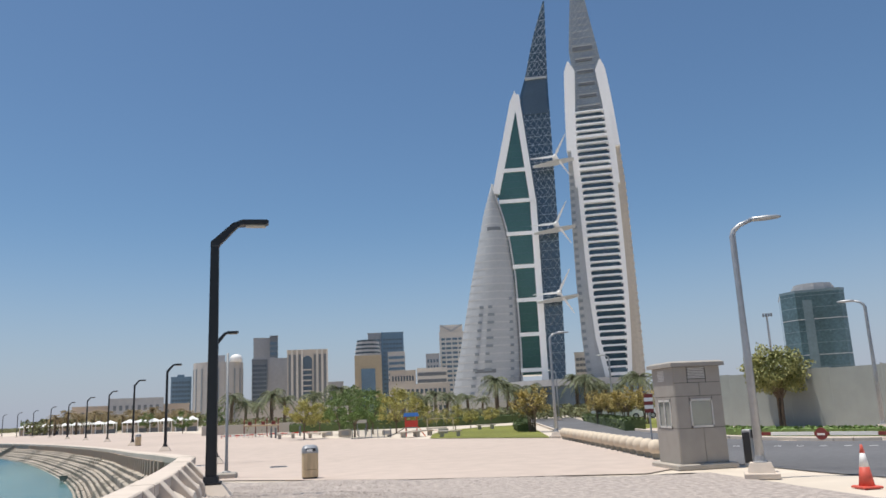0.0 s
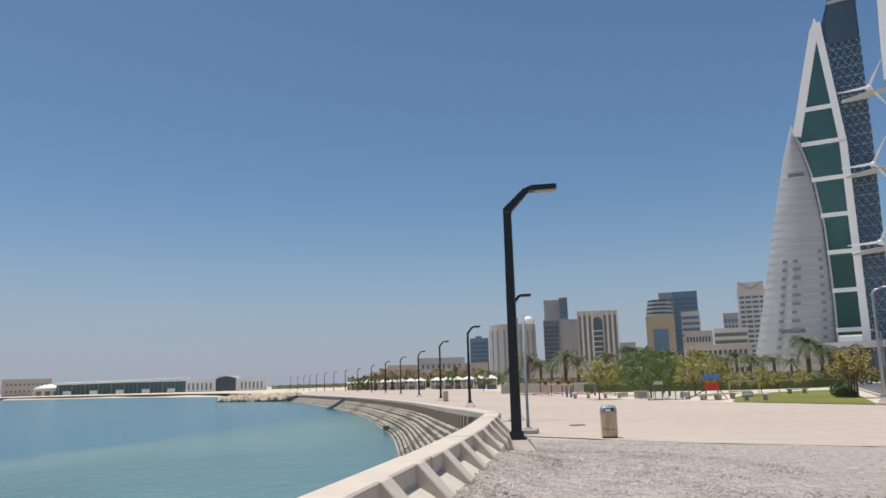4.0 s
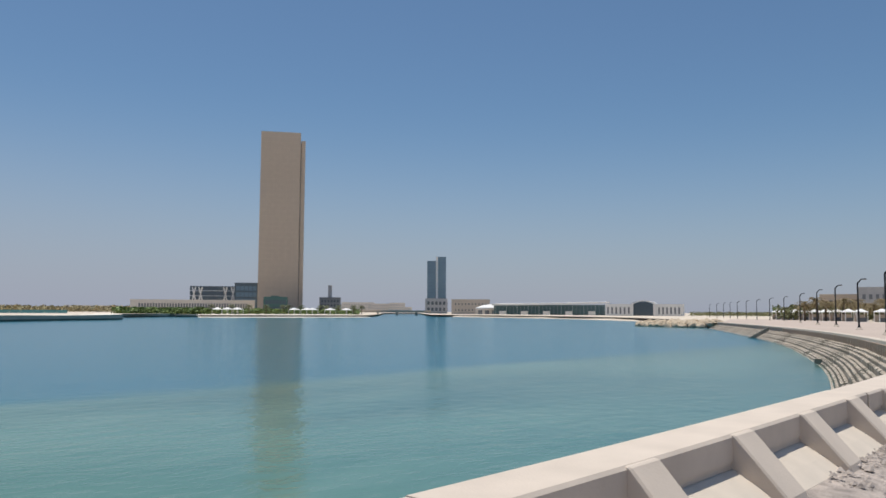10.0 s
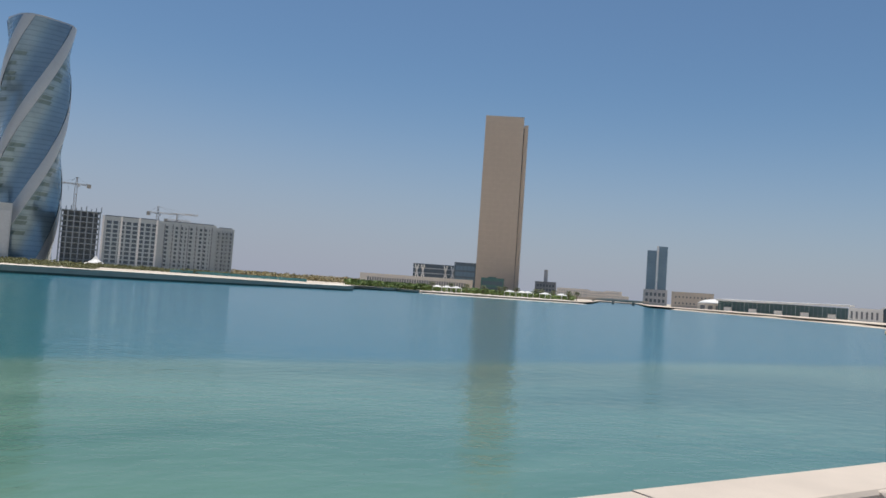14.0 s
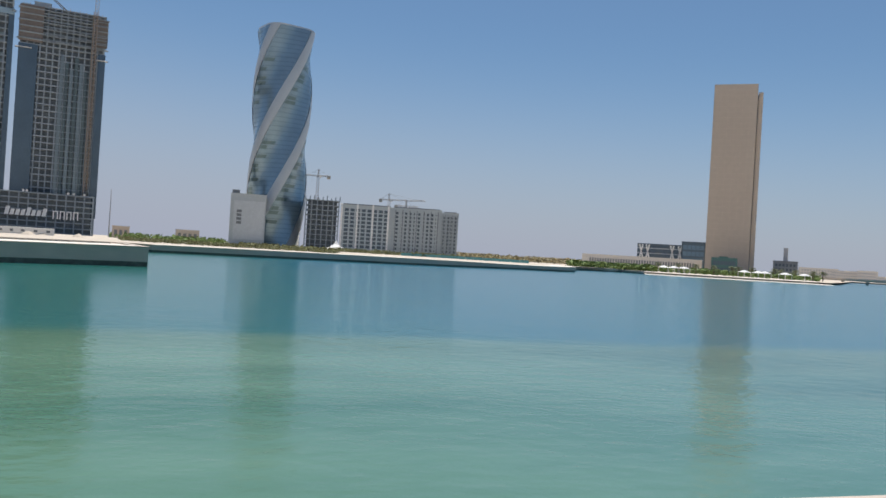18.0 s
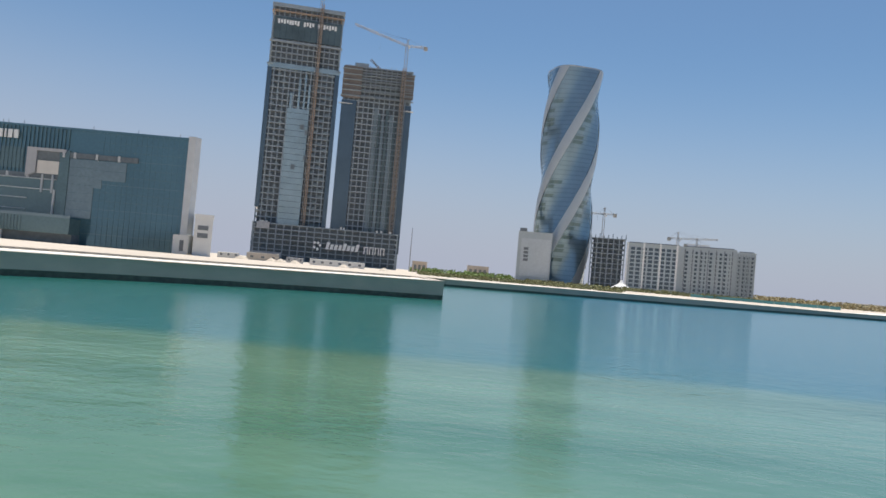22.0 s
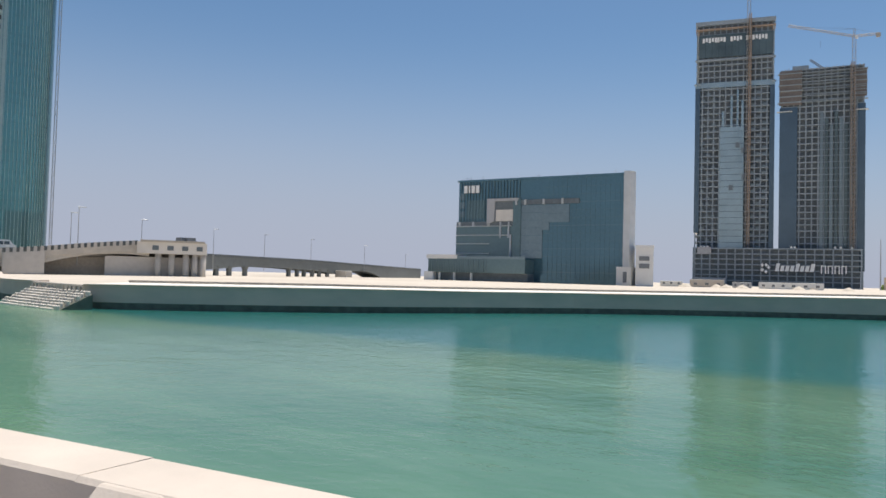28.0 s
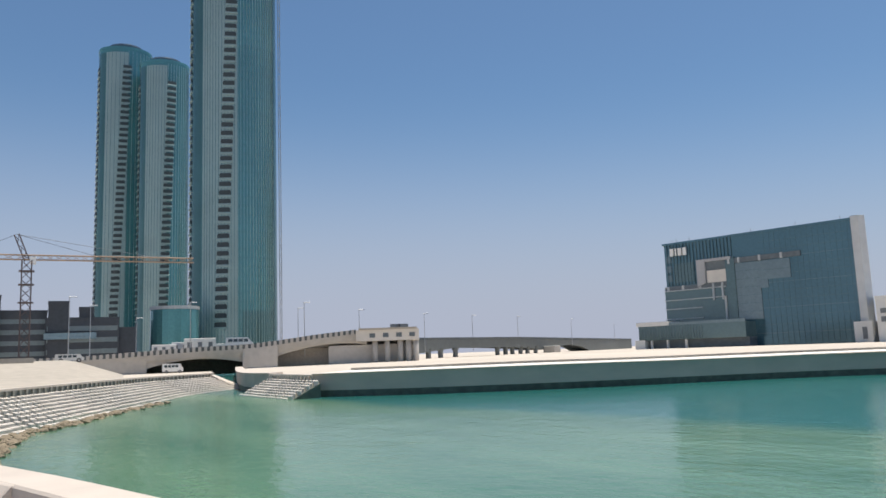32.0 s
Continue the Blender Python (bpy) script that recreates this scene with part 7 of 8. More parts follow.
        part(name, Solid().loft([[(x, y, z) for x, y in line] for z in (z0, z1 or top - 2)], closed=False), mat, root, label)

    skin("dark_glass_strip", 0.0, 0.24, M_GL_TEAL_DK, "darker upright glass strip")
    skin("pale_glass_strip", 0.25, 0.53, M_GL_TEAL_PALE, "pale glass skin")
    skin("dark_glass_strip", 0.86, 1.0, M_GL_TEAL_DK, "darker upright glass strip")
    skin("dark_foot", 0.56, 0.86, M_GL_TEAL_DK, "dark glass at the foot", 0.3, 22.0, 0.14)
    line_pale = Solid().box(-0.10, 0.10, -0.22, 0.1, 2, top - 1).mesh("fin", M_GL_TEAL_PALE)
    line_dark = Solid().box(-0.08, 0.08, -0.16, 0.1, 2, top - 1).mesh("fin", M_GL_TEAL)
    for k in range(ribs):
        t = 0.26 + 0.60 * (k + 0.5) / ribs
        x, y = plan(t)
        part("fin", line_dark if t < 0.53 else line_pale, None, root, at=pose(x, y, 0, 0, 0, 180 * (t - 0.5)))
    fl = Solid().loft([[(*plan(0.53 + 0.33 * j / n, 0.12), z) for j in range(n + 1)] for z in (0, 0.16)], closed=False).mesh("floor_line", M_GL_TEAL_DK)
    for i in range(1, int(top / 3.7)):
        part("floor_line", fl, None, root, at=(0, 0, i * 3.7))
    slab = Solid().slab(-2.7, 2.7, -0.55, 1.2, 0, 0.9, 0.15).mesh("balcony", M_GL_TEAL_PALE)
    # solid dark blocks on the glass stand in for shaded recesses
    dark = Solid().loft([[(-2.45, y, 0.9), (2.45, y, 0.9), (2.45, y, 2.5), (1.9, y, 2.85), (-1.9, y, 2.85), (-2.45, y, 2.5)] for y in (-0.32, 0.5)]).mesh("balcony_shade", M_RECESS_SHADE)
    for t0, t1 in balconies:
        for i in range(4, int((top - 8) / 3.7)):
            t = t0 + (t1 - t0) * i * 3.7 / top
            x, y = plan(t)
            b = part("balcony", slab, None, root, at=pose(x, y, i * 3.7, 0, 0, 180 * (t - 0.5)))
            part("recess", dark, None, b, "dark block painted as recess shade")
    if cap:
        part("crown", Solid().lathe([(w * 0.36, top), (w * 0.36, top + 4.0), (w * 0.33, top + 5)], 20, 0, 14), M_GL_DARK, root, "dark drum on the roof")
        part("roof_edge", Solid().prism([plan(j / n, 0.3) for j in range(n + 1)] + [(w / 2, 34.3), (-w / 2, 34.3)], top, top + 1.6), M_GL_TEAL, root)
    if edge_mast:
        s = Solid()
        lattice(s, (w / 2 + 1.2, 8, 0), (w / 2 + 1.2, 8, top), 0.9, int(top / 4), 0.1)
        part("hoist_mast", s, M_GALV, root, "thin hoist mast up the edge")
    return root


round_tower("slim blue-green residential tower with a drum roof", 168.6, 165.0, 500, high(21.45, 500), 12, ((0.06, 0.06), (0.39, 0.53)))
round_tower("slim blue-green residential tower beside its twin", 165.9, 162.4, 470, high(20.85, 470), 16, ((0.05, 0.05), (0.49, 0.60)))
round_tower("tall blue-green residential tower with stacked balconies", 162.45, 156.1, 330, 205, 26, ((0.04, 0.04), (0.395, 0.51)), True, True)
root = thing("glass_hall", "low curved glass hall between the towers", "building", plot(163.3, 310, 0.2))
part("glazing", Solid().lathe([(9, 0), (9, 22), (8.6, 23)], 24, 0, 8), M_GL_TEAL, root, "curved green glass")
part("roof_edge", Solid().lathe([(9.2, 22.2), (9.2, 23.4)], 24, 0, 8), M_SAIL, root)
M_PODIUM = material("dark_podium_cladding", (0.05, 0.06, 0.075), 0.6, 0, 0.2, 0.3, 0.0)
for az0, az1, e, mt, r, c in ((176.5, 171.3, 3.6, M_PODIUM, 5, 1), (171.4, 166.9, 3.1, M_PODIUM, 4, 1), (171.25, 170.0, 4.2, M_PODIUM, 0, 0), (169.4, 168.5, 3.8, M_PODIUM, 0, 0), (167.4, 165.8, 2.4, M_PODIUM, 0, 0), (177, 174.0, 4.6, M_PODIUM, 0, 0)):
    block_building("dark_podium_block", "dark unfinished podium block with open floors", az0, az1, 300 + az0 % 3, e, 30, mt, r, c, M_GL_SITE, (1.0, 0.42), margin=(0.02, 0.05, 0.05), zbase=0.2, side=False)
tower_crane("orange tower crane with a long level jib", plot(172.6, 280, 0.2), 0, high(7.0, 280), 52, 18, 0.3, 0, M_HOIST, 2.8, M_MAST, -3.2)
part("fascia", Solid().box(-8.3, 8.3, -0.5, 0.2, 0, 2.2), M_GL_SILVER, thing("podium_fascia", "pale teal glazed gallery along the dark podium", "gallery", plot(169.9, 299, high(1.84, 299))), "pale teal band")

# bridge with a notched parapet
M_BRIDGE = material("bridge_concrete", (0.50, 0.47, 0.43), 0.9, 0, 0.12, 0.3, 0.15)
# bridge concrete darkened in the base colour to show its shaded side
M_BRIDGE_SHADE = material("bridge_shade_concrete", (0.16, 0.175, 0.175), 0.85, 0, 0.12, 0.3, 0.1)
DB = 165.0
brow = [(173.0, 0.60), (168.81, 0.70), (166.54, 0.82), (162.13, 1.06), (158.66, 1.16), (156.28, 1.37), (153.45, 1.71), (150.56, 1.98)]
deck_line = smooth_line([tuple(polar(a, DB, high(e, DB))) for a, e in brow], 2.0)
bridge = thing("bridge", "unfinished concrete bridge with a notched parapet", "bridge")
behind = offset(deck_line, -11.0)


def deck_strip(name, lo, hi, out, mat, label=""):
    """A band along the near edge of the deck, lo to hi below the parapet's top."""
    s = Solid()
    o, q = offset(deck_line, out), offset(deck_line, out - 0.5)
    s.loft([[(o[i][0], o[i][1], o[i][2] - lo), (o[i][0], o[i][1], o[i][2] - hi), (q[i][0], q[i][1], q[i][2] - hi), (q[i][0], q[i][1], q[i][2] - lo)] for i in range(len(deck_line))])
    return part(name, s, mat, bridge, label)


flip = 1.0 if offset(deck_line, 1.0)[10][1] > deck_line[10][1] else -1.0
s = Solid()
o, q = offset(deck_line, 0.0), offset(deck_line, -11.0 * flip)
s.loft([[(o[i][0], o[i][1], o[i][2] - 1.0), (o[i][0], o[i][1], o[i][2] - 2.0), (q[i][0], q[i][1], q[i][2] - 2.0), (q[i][0], q[i][1], q[i][2] - 1.0)] for i in range(len(deck_line))])
part("deck", s, M_BRIDGE, bridge, "concrete deck")
# a continuous dark band paints the shade between parapet blocks
deck_strip("parapet_panel", 0.06, 1.0, -0.25 * flip, M_BRIDGE_SHADE, "dark band painted as gaps between parapet blocks")
deck_strip("parapet", 0.95, 1.25, 0.3 * flip, M_BRIDGE, "pale edge beam")
post_mesh = Solid().box(-0.3, 0.3, -0.45, 0.2, -1.0, -0.02).mesh("parapet_post", M_BRIDGE)
arcs = [0.0]
for i in range(1, len(deck_line)):
    arcs.append(arcs[-1] + float(np.linalg.norm((deck_line[i] - deck_line[i - 1])[:2])))
nn = int(arcs[-1] / 1.15)
for i in range(nn):
    p, dd = along(deck_line, arcs, 0.6 + i * 1.15)
    part("parapet_post", post_mesh, None, bridge, at=pose(p[0], p[1], p[2], 0, 0, math.degrees(math.atan2(dd[1], dd[0]))))


def deck_at(az):
    return float(np.interp(-az, [-a for a, e in brow], [high(e, DB) for a, e in brow]))


def girder(az0, az1, sag, label):
    """A haunched girder under the deck between two supports."""
    s = Solid()
    rings = []
    for j in range(13):
        t = j / 12
        az = az0 + (az1 - az0) * t
        top = deck_at(az) - 1.9
        depth = 0.5 + sag * (2 * t - 1) ** 2
        a, b = polar(az, DB + 0.6), polar(az, DB + 9.5)
        rings.append([(a.x, a.y, top), (a.x, a.y, top - depth), (b.x, b.y, top - depth), (b.x, b.y, top)])
    s.loft(rings)
    part("girder", s, M_BRIDGE, bridge, label)


girder(165.2, 158.66, 1.2, "curved concrete girder")
girder(156.3, 149.8, 0.9, "curved concrete girder")
s = Solid()
front = [156.3 - 10.2 * j / 8 for j in range(9)]
s.loft([[(*polar(a, DB + 0.5)[:2], deck_at(a) - 1.3) for a in front], [(*polar(a, DB + 9.0)[:2], 3.0) for a in front]], closed=False)
part("soffit", s, M_BRIDGE, bridge, "sloping underside of the deck")


def upright(az0, az1, z0, z1f, dn, df, name, mat, label=""):
    a, b, c, e = polar(az0, dn), polar(az1, dn), polar(az1, df), polar(az0, df)
    z1a, z1b = (deck_at(az0) - 1.0, deck_at(az1) - 1.0) if z1f is None else (z1f, z1f)
    s = Solid()
    s.loft([[(a.x, a.y, z0), (b.x, b.y, z0), (c.x, c.y, z0), (e.x, e.y, z0)], [(a.x, a.y, z1a), (b.x, b.y, z1b), (c.x, c.y, z1b), (e.x, e.y, z1a)]])
    part(name, s, mat, bridge, label)


upright(173, 165.1, -0.6, None, DB + 0.3, DB + 10, "abutment", M_BRIDGE, "plain concrete abutment wall")
upright(158.7, 156.25, -0.6, None, DB - 0.4, DB + 10, "pier_wall", M_BRIDGE, "plain concrete pier wall")
# the first inner wall's dark colour paints the shade behind the opening
upright(165.2, 158.6, -0.8, None, DB + 9.6, DB + 11, "inner_wall", M_TIDE_SHADE, "wall coloured dark as shade behind the opening")
upright(156.3, 152.4, -0.6, 4.0, DB + 5, DB + 10, "inner_wall", M_CONC_GREY)
upright(152.6, 146.3, -0.6, 4.3, DB + 1, DB + 10, "inner_wall", M_BRIDGE, "pale wall below the bridge end")
upright(150.6, 145.95, 5.0, 7.3, DB - 1.5, DB + 9, "end_beam", M_PALE, "pale end beam with square openings")
upright(150.4, 146.1, 7.3, 7.7, DB - 1.9, DB + 9, "end_slab", M_CONC_GREY)
# dark blocks paint the shade of square openings
for k in range(4):
    az = 149.6 - k * 0.98
    upright(az, az - 0.42, 5.7, 6.6, DB - 1.65, DB + 0.3, "square_opening", M_SHADE, "dark block painted as a shaded opening")
for az in (149.2, 148.3, 147.35, 146.75, 146.2):
    p = polar(az, DB - 0.4)
    part("column", Solid().lathe([(0.6, -0.6), (0.6, 5.0)], 12, p.x, p.y), M_BRIDGE, bridge, smooth=True)
for az in (147.6, 147.2):
    p = polar(az, DB + 2)
    part("roof_plant", Solid().box(p.x - 1, p.x + 1, p.y - 1, p.y + 1, 7.6, 8.5), M_STEEL_DK, bridge)

far_rows = [(146.2, 225, 1.08), (142.2, 252, 0.98), (138.6, 282, 0.88), (134.9, 328, 0.69), (131.3, 420, 0.51), (130.5, 445, 0.48)]
fb_line = smooth_line([tuple(polar(a, d_, high(e, d_))) for a, d_, e in far_rows], 3)
fbr = thing("bridge_approach", "long grey viaduct with arched girders and a slatted parapet", "bridge")
s = Solid()
q = offset(fb_line, -9.0)
if q[3][1] > fb_line[3][1]:
    q = offset(fb_line, 9.0)
# two arched spans springing from a stout pier, then a solid ramp
ARCH = [(130.0, -0.30), (133.3, -0.30), (134.0, 0.10), (134.8, 0.30), (135.6, 0.20), (136.4, -0.02), (136.8, 0.0), (138.3, 0.18), (140.0, 0.30), (142.0, 0.36), (143.5, 0.33), (145.0, 0.15), (146.5, 0.0)]
rings = []
for a, c in zip(fb_line, q):
    az = math.degrees(math.atan2(0.87 - a[0], a[1] + 0.48))
    low = high(float(np.interp(az, [k[0] for k in ARCH], [k[1] for k in ARCH])), math.hypot(a[0] - 0.87, a[1] + 0.48))
    rings.append([(a[0], a[1], a[2] - 0.2), (a[0], a[1], min(low, a[2] - 1.2)), (c[0], c[1], min(low, a[2] - 1.2)), (c[0], c[1], c[2] - 0.2)])
s.loft(rings)
part("deck", s, M_BRIDGE_SHADE, fbr, "arched girder coloured as its shaded side")
fa = [0.0]
for i in range(1, len(fb_line)):
    fa.append(fa[-1] + float(np.linalg.norm((fb_line[i] - fb_line[i - 1])[:2])))
fpost = Solid().box(-0.30, 0.30, -0.2, 0.2, -0.3, 0.5).mesh("parapet_post", M_BRIDGE_SHADE)
for i in range(int(fa[-1] / 1.2)):
    p, dd = along(fb_line, fa, 0.6 + i * 1.2)
    part("parapet_post", fpost, None, fbr, at=pose(p[0], p[1], p[2], 0, 0, math.degrees(math.atan2(dd[1], dd[0]))))
for az, d_ in ((145.3, 232), (144.4, 237), (143.3, 244), (140.2, 270), (139.6, 275), (139.1, 279), (138.5, 284), (138.0, 289), (137.4, 295)):
    p = polar(az, d_)
    part("pier", Solid().lathe([(0.8, -0.8), (0.8, 2.4), (1.2, 3.4)], 12, p.x, p.y), M_BRIDGE_SHADE, fbr, "round pier in painted shade colour")
p = polar(136.6, 302)
part("pier", Solid().slab(p.x - 1.6, p.x + 1.6, p.y, p.y + 6, -0.8, 3.2, 0.2), M_BRIDGE, fbr, "stout pale pier")


def tall_lamp():
    root = thing("street_lamp", "tall thin grey street lamp on the bridge road", "street lamp", group="bridge lamps")
    part("pole", Solid().tube([(0, 0, -3.6), (0, 0, 7.9)], 0.11, 6, 0.06), M_GALV, root)
    part("lamp_head", Solid().slab(-0.15, 1.3, -0.14, 0.14, 7.85, 8.0, 0.03), M_GALV, root)
    return root


tl = None
for az, d_, e in ((170.0, 160, 4.69), (168.7, 172, 4.11), (162.26, 178, 4.24), (165.8, 182, 3.2), (154.77, 180, 3.68), (154.32, 168, 4.08), (150.33, 186, 3.43), (145.52, 228, 2.98), (141.96, 255, 2.72), (138.62, 282, 2.5), (134.71, 330, 2.17), (131.66, 420, 1.58)):
    m = plot(az, d_, high(e, d_) - 8.0)
    if tl is None:
        tl = tall_lamp()
        tl.matrix_world = m
    else:
        copy_thing(tl, m)

M_BANK = material("compacted_sand_bank", (0.46, 0.405, 0.33), 0.95, 0, 0.12, 0.3, 0.2, 3)
# sand bank, van, truck and site huts
s = Solid()
crest = [(192, 122, 2.7), (184, 126, 2.8), (177, 128, 2.9), (170.2, 128, 2.95), (169.4, 126, 2.6), (166.6, 117, 0.3)]
foot_row = [(192, 80, -0.1), (184, 84, -0.1), (177, 88, -0.1), (171.5, 93, -0.1), (169.5, 97, -0.1), (166.4, 106, -0.1)]
rows = []
for k in range(7):
    t = k / 6
    rise = t * t * (3 - 2 * t)
    rows.append([tuple(polar(f[0] + (c[0] - f[0]) * t, f[1] + (c[1] - f[1]) * t, f[2] + (c[2] - f[2]) * (0.35 * rise + 0.65 * t))) for c, f in zip(crest, foot_row)])
rows.append([tuple(polar(c[0], c[1] + 24, c[2])) for c in crest])
s.loft(rows, closed=False)
retain = thing("retaining_wall", "low concrete retaining wall along the embankment", "wall", kind="structure")
for k in range(8):
    a0, a1 = 188 - 2.0 * k, 186 - 2.0 * k
    p, q = polar(a0, 124), polar(a1, 124)
    w_ = Solid()
    w_.loft([[(p.x, p.y, 1.2), (q.x, q.y, 1.2), (q.x, q.y - 0.5, 1.2), (p.x, p.y - 0.5, 1.2)], [(p.x, p.y, 3.4), (q.x, q.y, 3.4), (q.x, q.y - 0.5, 3.4), (p.x, p.y - 0.5, 3.4)]])
    part("wall_panel", w_, M_CONC_GREY, retain)
solid_thing("sand_bank", s, M_BANK, "smooth pale sand embankment beside the bridge", "embankment", "structure")


def vehicle(name, label, m, L, W_, H_, mat, cab=0.28):
    root = thing(name, label, "vehicle", m)
    s = Solid()
    s.loft([[(-L / 2, y, 0.35), (L / 2, y, 0.35), (L / 2, y, H_ * 0.55), (L / 2 - L * 0.06, y, H_ * 0.6), (L / 2 - L * cab * 0.5, y, H_ * 0.97), (-L / 2 + 0.1, y, H_), (-L / 2, y, H_ * 0.9)] for y in (-W_ / 2, W_ / 2)])
    body = part("body", s, mat, root)
    for k in range(4):
        x = -L / 2 + 0.5 + k * (L - 1.5) / 4
        part("window", Solid().box(x, x + (L - 1.5) / 4 - 0.15, -W_ / 2 - 0.02, W_ / 2 + 0.02, H_ * 0.6, H_ * 0.86), M_GL_DARK, body)
    for x in (-L * 0.3, L * 0.32):
        for y in (-W_ / 2, W_ / 2 - 0.2):
            wh = part("wheel", Solid().loft([[(x + 0.36 * math.cos(a), yy, 0.36 + 0.36 * math.sin(a)) for a in [2 * math.pi * j / 14 for j in range(14)]] for yy in (y - 0.02, y + 0.2)]), M_BLACK, root)
            part("rim", Solid().loft([[(x + 0.2 * math.cos(a), yy, 0.36 + 0.2 * math.sin(a)) for a in [2 * math.pi * j / 10 for j in range(10)]] for yy in (y - 0.04, y)]), M_GALV, wh)
    return root


vehicle("van", "white van parked under the bridge", plot(163.4, 162, -0.02) @ Matrix.Scale(0.84, 4), 4.7, 1.9, 2.2, M_WHITE)
vehicle("truck", "white box truck on the bridge road", plot(158.9, 182, 4.6), 6.0, 2.2, 2.6, M_WHITE, 0.4)
vehicle("car", "pale car on the road by the bridge", plot(169.9, 140, 2.6), 4.3, 1.8, 1.4, M_BLD_WHITE)
for az, d_, w_, h_, z_ in ((164.0, 215, 6, 2.6, 4.2), (162.6, 220, 7, 3.0, 4.4), (161.6, 215, 8, 4.0, 4.2), (160.4, 225, 5, 2.2, 4.6), (165.6, 230, 7, 2.0, 3.2)):
    root = thing("site_hut", "small pale site hut behind the bridge", "hut", plot(az, d_, z_), "site huts")
    part("body", Solid().slab(-w_ / 2, w_ / 2, 0, 4, 0, h_, 0.1), M_BLD_WHITE, root)
    for k in range(3):
        part("window", Solid().box(-w_ / 2 + w_ * (k + 0.3) / 3, -w_ / 2 + w_ * (k + 0.7) / 3, -0.06, 0.05, h_ * 0.4, h_ * 0.75), M_STEEL_DK, root)
    part("stand", Solid().box(-w_ / 2 + 0.2, w_ / 2 - 0.2, 0.2, 3.8, -z_, 0), M_GREYB, root)
# block slope at the tip of the quay, with a low posted wall above it
s_line = [np.array(p) for p in smooth_line([(-26.6, -56.6, 0.62), (-26.9, -61.7, 0.64), (-27.5, -67.1, 0.66)], 1.2)]
revetment("revetment_quay_tip", [np.array((-26.35, -54.6, 0.62))] + s_line, 3.0, WATER, "white block slope at the tip of the quay", (0, 60), 9, 0.45, 0.72, M_BLOCK_PALE, 0.28, True)
tipw = wall_run("wall_quay_tip", s_line, "low posted wall above the block slope", 0.38, 0.6)
tp = Solid().box(-0.08, 0.08, -0.12, 0.12, -0.42, -0.16).mesh("rib", M_CONC)
for k in range(13):
    p = s_line[0] + (s_line[-1] - s_line[0]) * ((k + 0.5) / 13)
    part("rib", tp, None, tipw, at=pose(p[0] + 0.05, p[1], p[2]))
# plain ramp slab closing the end of the southern blocks
s = Solid()
e0, e1 = Vector((-30.1, -88.7, 0.45)), Vector((-29.1, -87.0, 0.45))
f0, f1 = Vector((-33.5, -86.7, -1.3)), Vector((-32.1, -85.1, -1.3))
s.loft([[tuple(e0), tuple(e1), tuple(f1), tuple(f0)], [tuple(v - Vector((0, 0, 0.5))) for v in (e0, e1, f1, f0)]])
solid_thing("ramp_slab", s, M_CONC, "plain concrete slab at the end of the block slope", "slab", "structure")
# rubble along the foot of the southern blocks
rub = thing("rubble_edge", "brown rubble stones at the foot of the block slope", "rocks")
rng = random.Random(33)
foot_line = offset(list(south_line[:-1]) + list(near_line[:27]), -4.4)
rubble_meshes = [m.copy() for m in rock_meshes]
for m in rubble_meshes:
    m.materials[0] = M_RUBBLE
for i in range(280):
    k = rng.randrange(20, len(foot_line) - 1)
    q = foot_line[k] + (foot_line[k + 1] - foot_line[k]) * rng.random()
    sc = rng.uniform(0.10, 0.30)
    part("rock", rng.choice(rubble_meshes), None, rub, at=pose(q[0] + rng.uniform(-0.5, 0.5), q[1] + rng.uniform(-0.4, 0.4), WATER + rng.uniform(-0.05, 0.1), rng.uniform(-20, 20), rng.uniform(-20, 20), rng.uniform(0, 360)) @ Matrix.Diagonal((sc, sc, sc * 0.8, 1)))

# ---- plants ----
M_LEAF = material("green_leaves", (0.15, 0.22, 0.055), 0.7, 0, 0.4, 3.0, 0.0, second=(0.085, 0.13, 0.032))
M_LEAF_Y = material("yellow_green_leaves", (0.46, 0.41, 0.13), 0.7, 0, 0.3, 3.0, 0.0, second=(0.24, 0.23, 0.06))
M_PALM = material("palm_fronds", (0.17, 0.185, 0.085), 0.65, 0, 0.35, 2.0, 0.0, second=(0.06, 0.075, 0.032))
M_OCHRE = material("ochre_leaves", (0.46, 0.35, 0.11), 0.7, 0, 0.3, 3.0, 0.0, second=(0.25, 0.20, 0.06))
M_LEAF_ST = material("street_tree_leaves", (0.42, 0.39, 0.14), 0.6, 0, 0.4, 3.0, 0.0, second=(0.15, 0.17, 0.05))
M_PALM_DRY = material("dry_palm_fronds", (0.26, 0.20, 0.10), 0.8, 0, 0.3, 2.0, 0.0)
M_DRYLEAF = material("dusty_olive_leaves", (0.19, 0.19, 0.085), 0.8, 0, 0.35, 0.5, 0.0, second=(0.10, 0.11, 0.045))
M_HEDGE = material("clipped_hedge_leaves", (0.085, 0.115, 0.035), 0.75, 0, 0.4, 3.0, 0.0, second=(0.05, 0.075, 0.02))
M_BARK = material("bark", (0.17, 0.125, 0.085), 0.95, 0, 0.35, 4.0, 0.5, 20)


def palm(seed, tall, dry=False):
    rg = random.Random(seed)
    root = thing("palm_tree", "date palm with arching grey-green fronds" if not dry else "brownish date palm with drooping fronds", "palm tree", group="palms behind the plaza")
    bend = rg.uniform(-0.3, 0.3)
    s = Solid()
    path = [(bend * (z / tall) ** 2, 0, z) for z in [tall * i / 8 for i in range(9)]]
    s.tube(path, 0.24, 8, 0.19)
    for i in range(int(tall / 0.35)):
        z = 0.2 + 0.35 * i
        if z < tall:
            x = bend * (z / tall) ** 2
